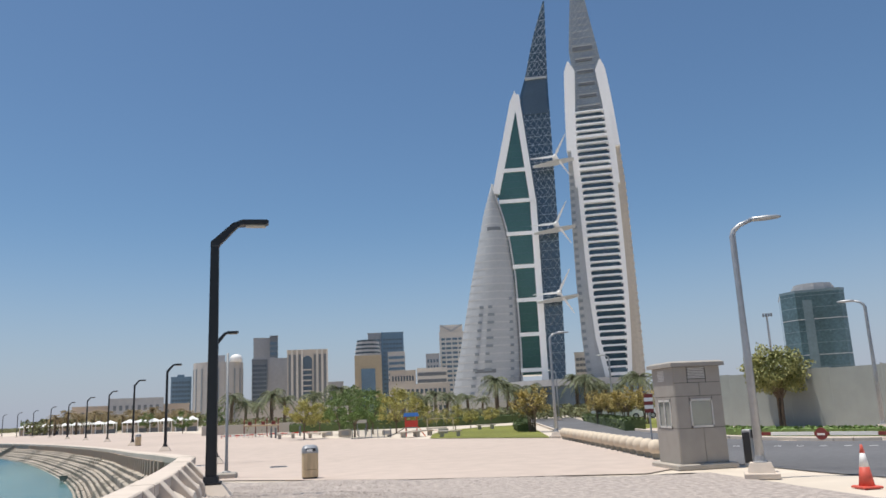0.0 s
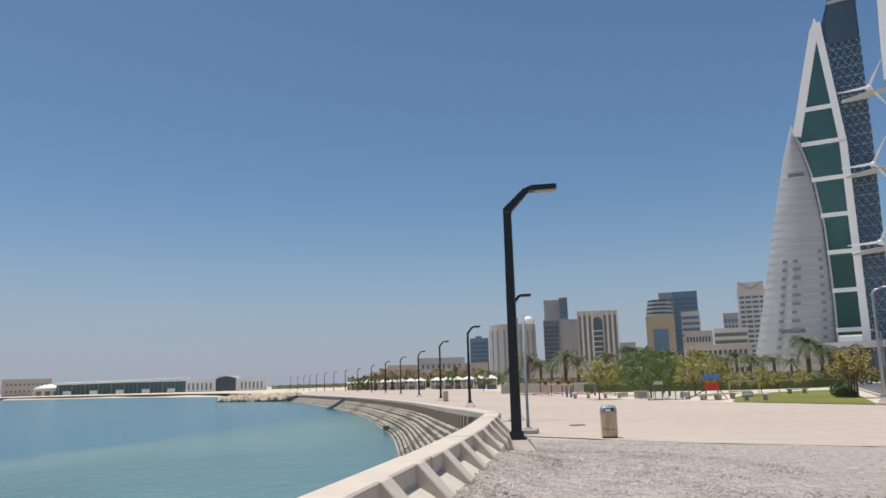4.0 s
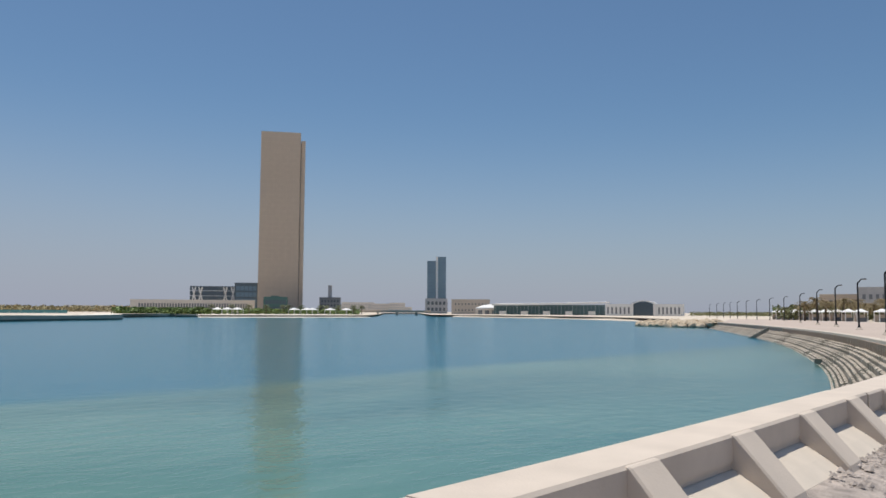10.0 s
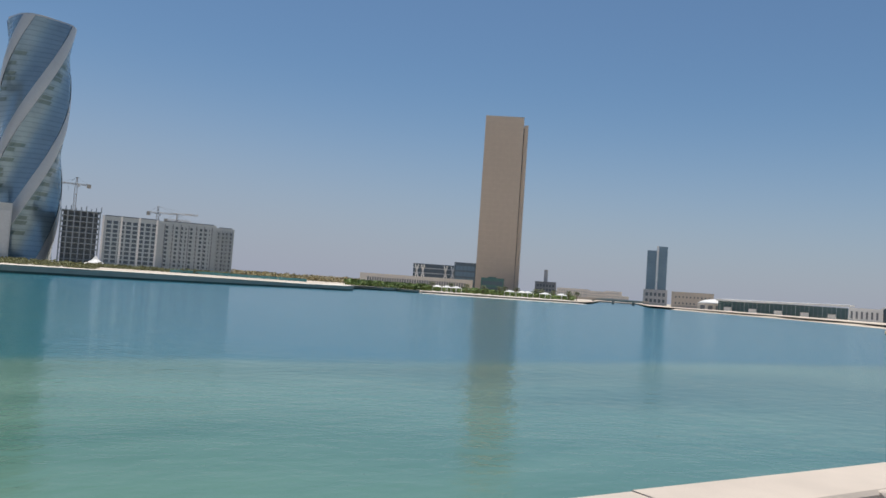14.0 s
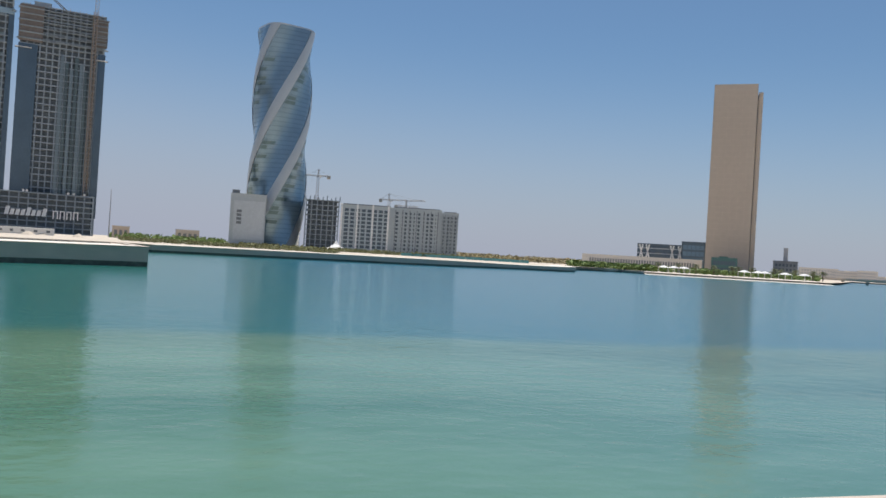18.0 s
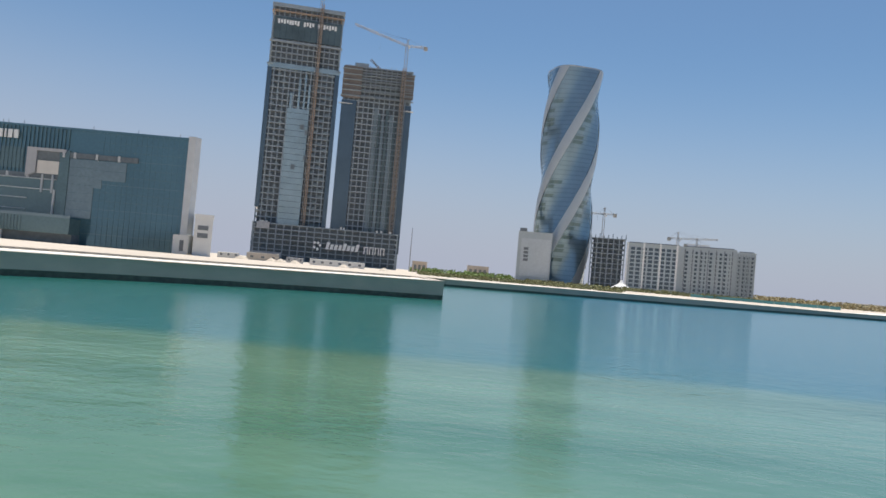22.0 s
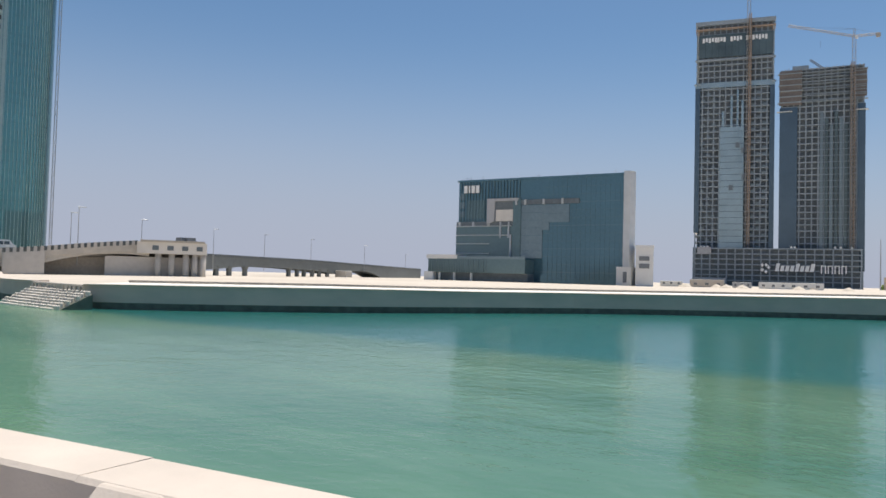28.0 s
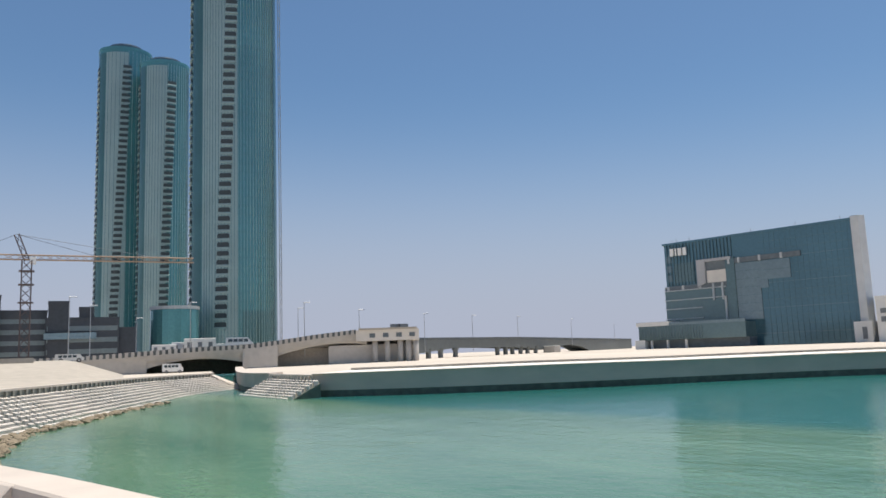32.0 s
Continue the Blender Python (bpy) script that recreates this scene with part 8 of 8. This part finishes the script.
            s.lathe([(0.25, z), (0.29, z + 0.12), (0.23, z + 0.2)], 7, x, 0)
    part("trunk", s, M_BARK, root, "ringed brown trunk")
    s = Solid()
    top = Vector((bend, 0, tall))
    for k in range(44):
        a = k * 2.4 + rg.uniform(-0.2, 0.2)
        lift = rg.uniform(-0.25, 1.4)
        L = rg.uniform(1.9, 2.7)
        d = Vector((math.cos(a), math.sin(a), 0))
        pts = [top + d * (L * t * math.cos(lift * (1 - t * 0.3)) ) + Vector((0, 0, L * (math.sin(lift) * t - 0.75 * t * t))) for t in [i / 9 for i in range(10)]]
        side = Vector((-d.y, d.x, 0))
        for i in range(9):
            p, q = pts[i], pts[i + 1]
            wd = 0.42 * (1 - 0.5 * abs(i - 3) / 6)
            for sg in (1, -1):
                for f in (0.0, 0.5):
                    m = p + (q - p) * f
                    tip = m + side * sg * wd + (q - p) * 0.9 + Vector((0, 0, -0.16 - 0.1 * rg.random()))
                    b = len(s.v)
                    s.v += [tuple(m), tuple(m + (q - p) * 0.34), tuple(tip)]
                    s.face(b, b + 1, b + 2)
    part("crown", s, M_PALM_DRY if dry else M_PALM, root, "arching pinnate fronds")
    return root


def leafy(seed, tall, wide, mat, trunk=0.32, label="leafy green shade tree", name="tree", stems=1, count=2200, leaf=0.10, ball=False):
    rg = random.Random(seed)
    root = thing(name, label, "tree", group="plaza trees")
    s = Solid()
    clumps = []
    for st in range(stems):
        ox = rg.uniform(-0.3, 0.3) * (stems > 1)
        oy = rg.uniform(-0.3, 0.3) * (stems > 1)
        fork = tall * trunk
        s.tube([(ox, oy, 0), (ox * 1.1, oy * 1.1, fork * 0.5), (ox * 1.3, oy * 1.3, fork)], 0.085 * tall / 4, 7, 0.06 * tall / 4)
        for k in range(8):
            a = 2 * math.pi * k / 8 + rg.uniform(-0.4, 0.4)
            r = wide / 2 * rg.uniform(0.35, 0.85)
            z = tall * rg.uniform(trunk + 0.12, 0.86)
            end = (ox + r * math.cos(a), oy + r * math.sin(a), z)
            mid = (ox + r * 0.4 * math.cos(a), oy + r * 0.4 * math.sin(a), fork + (z - fork) * 0.55)
            s.tube([(ox * 1.3, oy * 1.3, fork * 0.95), mid, end], 0.04 * tall / 4, 5, 0.012)
            clumps.append(Vector(end))
    part("trunk", s, M_BARK, root, "brown trunk and limbs")
    for k in range(26):
        a, r, t = rg.uniform(0, 6.28), wide / 2 * math.sqrt(rg.random()), rg.random()
        zr = trunk + 0.05 + (1 - trunk - 0.07) * t
        r *= math.sin(math.pi * min(1, max(0.12, 0.15 + 0.8 * t))) ** 0.6
        clumps.append(Vector((r * math.cos(a), r * math.sin(a), tall * zr)))
    s = Solid()
    for i in range(count):
        c = rg.choice(clumps)
        rr = wide * rg.uniform(0.05, 0.15)
        v = Vector((rg.gauss(0, 1), rg.gauss(0, 1), rg.gauss(0, 0.8)))
        p = c + v.normalized() * rr * rg.random() ** 0.4
        if ball:
            u3 = v.normalized()
            r3 = (0.55 + 0.45 * rg.random() ** 0.5) * (0.94 + 0.62 * noise.noise(u3 * 2.6 + Vector((seed, 0, 0))))
            p = Vector((u3.x * r3 * wide / 2, u3.y * r3 * wide / 2, tall * (trunk + 1) / 2 + u3.z * r3 * tall * (1 - trunk) / 2))
        if p.z < tall * trunk * 0.75:
            continue
        n = Vector((rg.gauss(0, 1), rg.gauss(0, 1), rg.gauss(0.6, 1))).normalized()
        u = n.orthogonal().normalized() * leaf * rg.uniform(0.7, 1.4)
        w_ = n.cross(u).normalized() * leaf * 0.55 * rg.uniform(0.7, 1.3)
        b = len(s.v)
        s.v += [tuple(p - u), tuple(p + w_), tuple(p + u), tuple(p - w_)]
        s.face(b, b + 1, b + 2, b + 3)
    part("crown", s, mat, root, "uneven crown of small leaves")
    return root


def scatter(thing_list, places, seed):
    """Sets each prototype at its first place and copies it to the rest."""
    rg = random.Random(seed)
    used = set()
    for i, (az, d, sc) in enumerate(places):
        proto = thing_list[i % len(thing_list)]
        p = polar(az, d, 0.0)
        m = pose(p.x, p.y, p.z, 0, 0, rg.uniform(0, 360))
        if proto.name not in used:
            used.add(proto.name)
            proto.scale = (sc,) * 3
            proto.matrix_world = m @ Matrix.Diagonal((sc, sc, sc, 1))
        else:
            c = copy_thing(proto, m)
            c.scale = (sc,) * 3


rg = random.Random(8)
palms = [palm(k, 4.6) for k in (1, 2, 3)]
places = [(-5.2, 125, 0.95), (-6.0, 128, 0.95), (-6.9, 130, 0.85), (-7.6, 135, 1.0), (-8.4, 128, 0.9), (-9.2, 132, 0.85), (-10.0, 125, 0.8), (-11.0, 132, 0.75), (-12.1, 112, 1.22), (-12.9, 118, 1.05), (-13.5, 124, 1.0), (-14.6, 120, 1.0),
          (-17.9, 122, 1.22), (-18.5, 118, 1.18), (-19.2, 122, 1.0), (-20.0, 126, 0.95), (-20.8, 130, 0.9), (-22.4, 100, 1.05), (-21.8, 104, 1.0), (-24.0, 110, 1.1),
          (4.2, 112, 1.1), (3.3, 118, 0.95), (1.2, 110, 1.0), (-0.6, 112, 1.15), (-1.4, 118, 1.1), (7.0, 130, 1.15), (6.0, 132, 0.95), (5.2, 140, 0.9)]
scatter(palms, places, 4)
dry = [palm(k, 4.4, True) for k in (7, 8)]
scatter(dry, [(9.4 + 0.42 * k + rg.uniform(-0.15, 0.15), 225 + rg.uniform(-12, 20), rg.uniform(0.85, 1.2)) for k in range(22)], 5)
greens = [leafy(31, 4.2, 4.2, M_LEAF, 0.22, "dense green shade tree beside the plaza"), leafy(32, 4.0, 3.8, M_LEAF, 0.25, "dense green shade tree beside the plaza")]
scatter(greens, [(-1.7, 69, 1.0), (-3.0, 76, 1.0), (-0.6, 80, 1.0), (-2.6, 88, 1.1), (8.0, 120, 0.9), (10.2, 140, 0.9), (12.5, 190, 1.0), (16.5, 280, 1.3), (17.6, 300, 1.3), (18.7, 330, 1.2), (19.8, 350, 1.2), (15.6, 260, 1.2)], 6)
mids = [leafy(41, 3.9, 4.2, M_LEAF_Y, 0.25, "yellow-green shade tree beside the plaza"), leafy(42, 3.4, 3.2, M_LEAF_Y, 0.35, "yellow-green young tree on the grass")]
scatter(mids, [(-4.7, 74, 1.05), (1.9, 68, 1.0), (-5.4, 80, 1.0), (0.8, 84, 0.95), (-9.0, 74, 0.6), (-10.1, 80, 0.55), (-7.0, 80, 0.62), (-11.6, 86, 0.6)], 7)
bare = [leafy(51, 3.4, 3.3, M_OCHRE, 0.38, "sparse yellowish tree with several thin stems", stems=5, count=1500)]
scatter(bare, [(-14.6, 61, 1.0), (-21.3, 66, 0.9), (-20.3, 70, 0.85), (-22.6, 70, 0.9), (-19.4, 76, 0.9)], 9)
right = leafy(61, 4.95, 3.7, M_LEAF_ST, 0.36, "round yellow-green street tree on thin stems", stems=3, count=8000, leaf=0.095, ball=True)
right.matrix_world = pose(28.2, 44.6, 0.016)
for az, d_ in ((-27.4, 60), (-26.2, 62)):
    copy_thing(bare[0], pose(*polar(az, d_), 0, 0, az))


def hedge(label, pts, w, h, mat, n=700, kind=""):
    rg = random.Random(len(pts) * 7 + int(abs(pts[0][0]) * 10))
    line = smooth_line(pts, 1.0)
    s = Solid()
    a, b = offset(line, -w / 2), offset(line, w / 2)
    s.loft([[(a[i][0], a[i][1], 0), (a[i][0], a[i][1], h * 0.9), (line[i][0], line[i][1], h), (b[i][0], b[i][1], h * 0.9), (b[i][0], b[i][1], 0)] for i in range(len(line))])
    for i in range(n):
        k = rg.randrange(len(line) - 1)
        p = line[k] + (line[k + 1] - line[k]) * rg.random()
        nrm = (b[k] - a[k])[:2] / w
        across = rg.uniform(-0.55, 0.55)
        c = Vector((p[0] + nrm[0] * across * w, p[1] + nrm[1] * across * w, h * (rg.uniform(0.2, 1.0) if abs(across) > 0.45 else rg.uniform(0.88, 1.08))))
        nn_ = Vector((rg.gauss(0, 1), rg.gauss(0, 1), rg.gauss(0.5, 1))).normalized()
        u = nn_.orthogonal().normalized() * 0.13
        v = nn_.cross(u).normalized() * 0.08
        q = len(s.v)
        s.v += [tuple(c - u), tuple(c + v), tuple(c + u), tuple(c - v)]
        s.face(q, q + 1, q + 2, q + 3)
    return solid_thing("hedge", s, mat, label, "hedge")


hedge("clipped green hedge along the drive", [(21.6, 51.5), (24.9, 64), (30.6, 88)], 1.4, 0.75, M_HEDGE, 1500)
hedge("clipped green hedge before the fence", [(22.6, 48), (22.2, 38), (24.0, 33), (28.5, 27), (40, 19)], 1.1, 0.38, M_LEAF, 1500)
hedge("long dark hedge behind the playground", [(-4, 104), (6, 98), (16, 96), (26, 100)], 1.4, 1.0, M_HEDGE, 1500)
hedge("dark hedge at the corner of the lawn", [(16.0, 60), (18.5, 72), (22.5, 86)], 1.2, 0.6, M_HEDGE, 900)


def thicket(label, az0, az1, d0, d1, h0, h1, mat, n, seed, z=0.2, leaf=1.0):
    """Distant scrub or woods: many ragged clumps in one mesh."""
    rg = random.Random(seed)
    s = Solid()
    for i in range(n):
        az, d_ = rg.uniform(az0, az1), rg.uniform(d0, d1)
        p = polar(az, d_, z)
        hh = rg.uniform(h0, h1)
        r = hh * rg.uniform(0.5, 0.9)
        for k in range(14):
            c = p + Vector((rg.gauss(0, r * 0.5), rg.gauss(0, r * 0.5), hh * rg.uniform(0.1, 1.0)))
            nn_ = Vector((rg.gauss(0, 1), rg.gauss(0, 1), rg.gauss(0.6, 1))).normalized()
            u = nn_.orthogonal().normalized() * r * 0.42 * leaf
            v = nn_.cross(u).normalized() * r * 0.3 * leaf
            q = len(s.v)
            s.v += [tuple(c - u), tuple(c + v), tuple(c + u), tuple(c - v)]
            s.face(q, q + 1, q + 2, q + 3)
    return solid_thing("thicket", s, mat, label, "scrub", "stuff")


thicket("low green mangrove scrub by the beach", 60.2, 66.2, 398, 440, 1.6, 3.4, M_LEAF, 420, 1)
thicket("planting round the tan tower's foot", 49.5, 60.5, 410, 560, 1.0, 3.2, M_LEAF, 420, 2)
thicket("low scrub on the far quay", 83.5, 98.5, 235, 420, 0.6, 1.5, M_DRYLEAF, 900, 3)
thicket("row of distant trees on the far shore", 62, 75.5, 900, 1150, 4.0, 7.0, M_SCRUB, 500, 4)
thicket("row of distant trees on the far shore", 91.5, 99, 560, 760, 2.5, 4.6, M_LEAF, 160, 5)
thicket("planting before the apartments", 74.5, 90.5, 420, 640, 1.0, 2.6, M_DRYLEAF, 600, 6)
thicket("distant trees beyond the promenade", 19.5, 25.5, 420, 620, 1.4, 2.6, M_DRYLEAF, 700, 7, leaf=0.4)
thicket("trees along the shore road", 9.0, 19.5, 235, 330, 2.0, 4.2, M_DRYLEAF, 800, 8, leaf=0.6)
thicket("shrubs behind the playground", -9, 8, 108, 150, 0.8, 1.9, M_DRYLEAF, 700, 9, leaf=0.4)
thicket("shrubs under the palms", -24, -9, 100, 140, 0.7, 1.9, M_DRYLEAF, 900, 10, leaf=0.4)

# ---- plaza furniture ----
def bench():
    root = thing("bench", "pale concrete bench on two supports", "bench", group="plaza benches")
    part("seat", Solid().slab(-0.9, 0.9, -0.25, 0.25, 0.36, 0.46, 0.02), M_CONC, root)
    for x in (-0.6, 0.6):
        part("support", Solid().slab(x - 0.14, x + 0.14, -0.2, 0.2, 0, 0.36, 0.01), M_CONC_GREY, root)
    return root


bn = bench()
bn.matrix_world = pose(-3.08, 73.9, 0.012, 0, 0, 5)
for az, d_, r in ((-5.7, 61, 20), (-8.6, 58, -10), (1.0, 72, 0), (-6.6, 63, 10), (-7.6, 70, 0), (-11.2, 74, 0)):
    p = polar(az, d_)
    copy_thing(bn, pose(p.x, p.y, 0.012, 0, 0, r))


def planter():
    root = thing("planter_box", "square tan planter box with a dark opening", "planter", group="planters")
    part("box", Solid().slab(-0.8, 0.8, -0.5, 0.5, 0, 0.85, 0.04), M_TAN, root)
    part("panel", Solid().box(-0.45, 0.45, -0.53, -0.49, 0.2, 0.65), M_GREYB, root)
    return root


pl = planter()
pl.matrix_world = pose(*polar(-1.0, 71, 0.012), 0, 0, 0) @ Matrix.Scale(0.72, 4)
for az, d_ in ((-4.0, 70), (-8.1, 66), (0.2, 76)):
    copy_thing(pl, pose(*polar(az, d_, 0.012), 0, 0, az) @ Matrix.Scale(0.72, 4))

play = thing("play_tower", "red play tower with a blue roof and dark slide", "playground", plot(-5.8, 62, 0.012) @ Matrix.Scale(0.72, 4))
for x in (-0.6, 0.6):
    for y in (-0.6, 0.6):
        part("post", Solid().lathe([(0.06, 0), (0.06, 2.3)], 8, x, y), M_RED, play)
part("platform", Solid().slab(-0.7, 0.7, -0.7, 0.7, 0.95, 1.05, 0.02), M_STEEL_DK, play)
part("side_panel", Solid().slab(-0.7, 0.7, -0.72, -0.66, 1.05, 1.75, 0.02), M_RED, play)
part("side_panel", Solid().slab(0.66, 0.72, -0.7, 0.7, 1.05, 1.75, 0.02), M_ORANGE, play)
part("roof", Solid().loft([[(-0.85, -0.85, 2.15), (0.85, -0.85, 2.15), (0.85, 0.85, 2.15), (-0.85, 0.85, 2.15)], [(-0.75, -0.75, 2.55), (0.75, -0.75, 2.55), (0.75, 0.75, 2.55), (-0.75, 0.75, 2.55)]]), M_BLUE, play, "blue roof")
part("slide", Solid().loft([[(-0.7, -0.3, 1.05), (-0.7, 0.3, 1.05), (-0.7, 0.3, 0.95), (-0.7, -0.3, 0.95)], [(-2.0, -0.3, 0.35), (-2.0, 0.3, 0.35), (-2.0, 0.3, 0.25), (-2.0, -0.3, 0.25)], [(-2.7, -0.3, 0.22), (-2.7, 0.3, 0.22), (-2.7, 0.3, 0.12), (-2.7, -0.3, 0.12)]]), M_BLACK, play, "dark slide")
part("ladder", Solid().tube([(0.75, -0.4, 1.0), (1.5, -0.4, 0)], 0.05, 6).tube([(0.75, 0.4, 1.0), (1.5, 0.4, 0)], 0.05, 6), M_ORANGE, play)
sw = thing("swing_frame", "small yellow swing frame beside the lawn", "swing", plot(-7.9, 66, 0.012) @ Matrix.Scale(0.6, 4))
part("frame", Solid().tube([(-1.8, -0.7, 0), (-1.8, 0, 2.1), (-1.8, 0.7, 0)], 0.05, 6).tube([(1.8, -0.7, 0), (1.8, 0, 2.1), (1.8, 0.7, 0)], 0.05, 6).tube([(-1.8, 0, 2.1), (1.8, 0, 2.1)], 0.05, 6), M_YELLOW, sw)
for x in (-0.7, 0.7):
    st = part("seat", Solid().slab(x - 0.22, x + 0.22, -0.1, 0.1, 0.5, 0.54, 0.01), M_RED, sw)
    part("chain", Solid().tube([(x - 0.2, 0, 0.54), (x - 0.2, 0, 2.1)], 0.015, 4).tube([(x + 0.2, 0, 0.54), (x + 0.2, 0, 2.1)], 0.015, 4), M_GALV, st)
cl = thing("climbing_frame", "dull red and timber climbing frame", "playground", plot(4.9, 88, 0.012))
for k in range(4):
    part("post", Solid().lathe([(0.06, 0), (0.06, 1.9)], 8, -1.8 + 1.2 * k, 0), M_RUST, cl)
part("deck", Solid().slab(-1.9, 1.9, -0.8, 0.8, 1.1, 1.25, 0.02), M_TIMBER, cl)
for x in (-1.2, 0.2, 1.3):
    part("panel", Solid().slab(x - 0.2, x + 0.2, -0.85, -0.78, 1.25, 1.6, 0.02), M_RUST, cl)
rf = thing("low_fence", "low red and white fence round the playground", "fence")
for k in range(26):
    az = 7.6 - 0.26 * k
    p = polar(az, 86, 0.012)
    part("post", Solid().box(-0.03, 0.03, -0.03, 0.03, 0, 0.36), M_WHITE if k % 4 else M_RED, rf, at=pose(p.x, p.y, p.z))
    part("rail", Solid().box(-0.2, 0.2, -0.02, 0.02, 0.20, 0.32), M_RED if k % 3 else M_WHITE, rf, at=pose(p.x, p.y, p.z, 0, 0, az))
wallp = thing("low_wall", "low tan wall behind the playground", "wall", plot(2.6, 108, 0.0))
for k in range(8):
    part("wall_panel", Solid().slab(-12 + 3 * k, -9.03 + 3 * k, -0.1, 0.1, 0, 1.25, 0.02), M_TAN, wallp)
rack = thing("cycle_rack", "dark metal cycle rack under the trees", "rack", plot(-2.9, 63, 0.012))
for k in range(7):
    part("hoop", Solid().tube([(-1.5 + 0.5 * k, -0.3, 0), (-1.5 + 0.5 * k, -0.2, 0.8), (-1.5 + 0.5 * k, 0.2, 0.8), (-1.5 + 0.5 * k, 0.3, 0)], 0.035, 5), M_STEEL_DK, rack)
part("rail", Solid().box(-1.6, 1.6, -0.3, -0.24, 0.02, 0.08), M_STEEL_DK, rack)
board = thing("notice_board", "small notice board on two posts", "sign", plot(-2.2, 72, 0.012))
for x in (-0.4, 0.4):
    part("post", Solid().box(x - 0.04, x + 0.04, -0.04, 0.04, 0, 1.3), M_STEEL_DK, board)
part("panel", Solid().box(-0.45, 0.45, -0.05, 0.05, 1.1, 1.4), M_PALE, board)
for az, d_ in ((4.2, 80), (3.9, 78), (2.2, 82)):
    pp = thing("bollard_post", "short dark bollard post", "bollard", plot(az, d_, 0.012), "short posts")
    part("shaft", Solid().lathe([(0.1, 0), (0.1, 0.95), (0.07, 1.0)], 8), M_STEEL_DK, pp)


def shade_canopy():
    root = thing("shade_canopy", "white peaked shade canopy on slim posts", "canopy", group="shade canopies")
    part("roof", Solid().loft([[(-1.35, -2, 2.25), (1.35, -2, 2.25), (1.35, 2, 2.25), (-1.35, 2, 2.25)], [(-1.3, -1.9, 2.4), (1.3, -1.9, 2.4), (1.3, 1.9, 2.4), (-1.3, 1.9, 2.4)], [(-0.15, -0.2, 3.05), (0.15, -0.2, 3.05), (0.15, 0.2, 3.05), (-0.15, 0.2, 3.05)]]), M_WHITE, root, "white peaked roof")
    for x in (-1.15, 1.15):
        for y in (-1.8, 1.8):
            part("post", Solid().box(x - 0.08, x + 0.08, y - 0.08, y + 0.08, 0, 2.3), M_WHITE, root)
    part("back_panel", Solid().box(-1.1, 1.1, 1.5, 1.6, 0, 1.7), M_TAN_DK, root)
    part("counter", Solid().slab(-1.0, 1.0, -1.2, -0.4, 0, 0.95, 0.02), M_STEEL_DK, root, "dark counter under the roof")
    return root


sc_ = shade_canopy()
sc_.matrix_world = plot(9.6, 172, 0.0)
for k in range(1, 15):
    copy_thing(sc_, plot(9.6 + 0.86 * k + (0.5 if k > 5 else 0) - 0.012 * k * k, 172 + 6 * k, 0.0, 10 + 4 * (k % 3)))
flood = thing("floodlight_mast", "floodlight mast with a ring of lamps", "mast", plot(-31.3, 75))
part("mast", Solid().lathe([(0.14, 0), (0.08, 9.0)], 8), M_GALV, flood)
for k in range(4):
    part("floodlight", Solid().slab(-0.35 + 0.22 * k, -0.18 + 0.22 * k, -0.15, 0.1, 8.9, 9.2, 0.02), M_STEEL_DK, flood)
for az, d_, lab in ((-21.0, 88, 2), (-22.2, 92, 2), (-20.2, 90, 2)):
    vehicle("car", "pale parked car beyond the drive", plot(az, d_ if lab == 2 else 100, 0.02), 4.3, 1.75, 1.45, M_BLD_WHITE if lab == 2 else M_GALV)
sg = thing("warning_sign", "red and white banded road sign on a post", "road sign", plot(-22.9, 42, 0.0))
part("post", Solid().lathe([(0.04, 0), (0.04, 2.4)], 8), M_GALV, sg)
for k in range(5):
    part("plate_band", Solid().box(-0.22, 0.22, -0.06, -0.03, 1.35 + 0.19 * k, 1.54 + 0.19 * k), M_WHITE if k % 2 else M_RUST, sg, "white band" if k % 2 else "dull red band")

def beach_canopy():
    root = thing("beach_canopy", "small white canopy on the beach", "canopy", group="beach canopies")
    part("roof", Solid().loft([[(-2.6, -2, 2.3), (2.6, -2, 2.3), (2.6, 2, 2.3), (-2.6, 2, 2.3)], [(-0.3, -0.3, 3.3), (0.3, -0.3, 3.3), (0.3, 0.3, 3.3), (-0.3, 0.3, 3.3)]]), M_WHITE, root, "white pyramid roof")
    for x in (-2.4, 2.4):
        for y in (-1.8, 1.8):
            part("post", Solid().box(x - 0.08, x + 0.08, y - 0.08, y + 0.08, 0, 2.35), M_WHITE, root)
    return root


bc = beach_canopy()
bc.matrix_world = plot(59.6, 398, 0.3)
for az, d_ in ((58.9, 398), (58.2, 400), (54.2, 402), (53.3, 404), (52.9, 403), (51.6, 408), (50.4, 412)):
    copy_thing(bc, plot(az, d_, 0.3, az))
beach_palms = palm(71, 4.2)
beach_palms.matrix_world = plot(57.4, 408, 0.3)
for k, (az, d_) in enumerate(((56.2, 412), (55.0, 416), (54.6, 410), (53.7, 420), (52.3, 415), (51.9, 425), (51.0, 420), (49.9, 422), (58.6, 412), (60.0, 410), (49.3, 425))):
    copy_thing(beach_palms, plot(az, d_, 0.3, 40 * k))
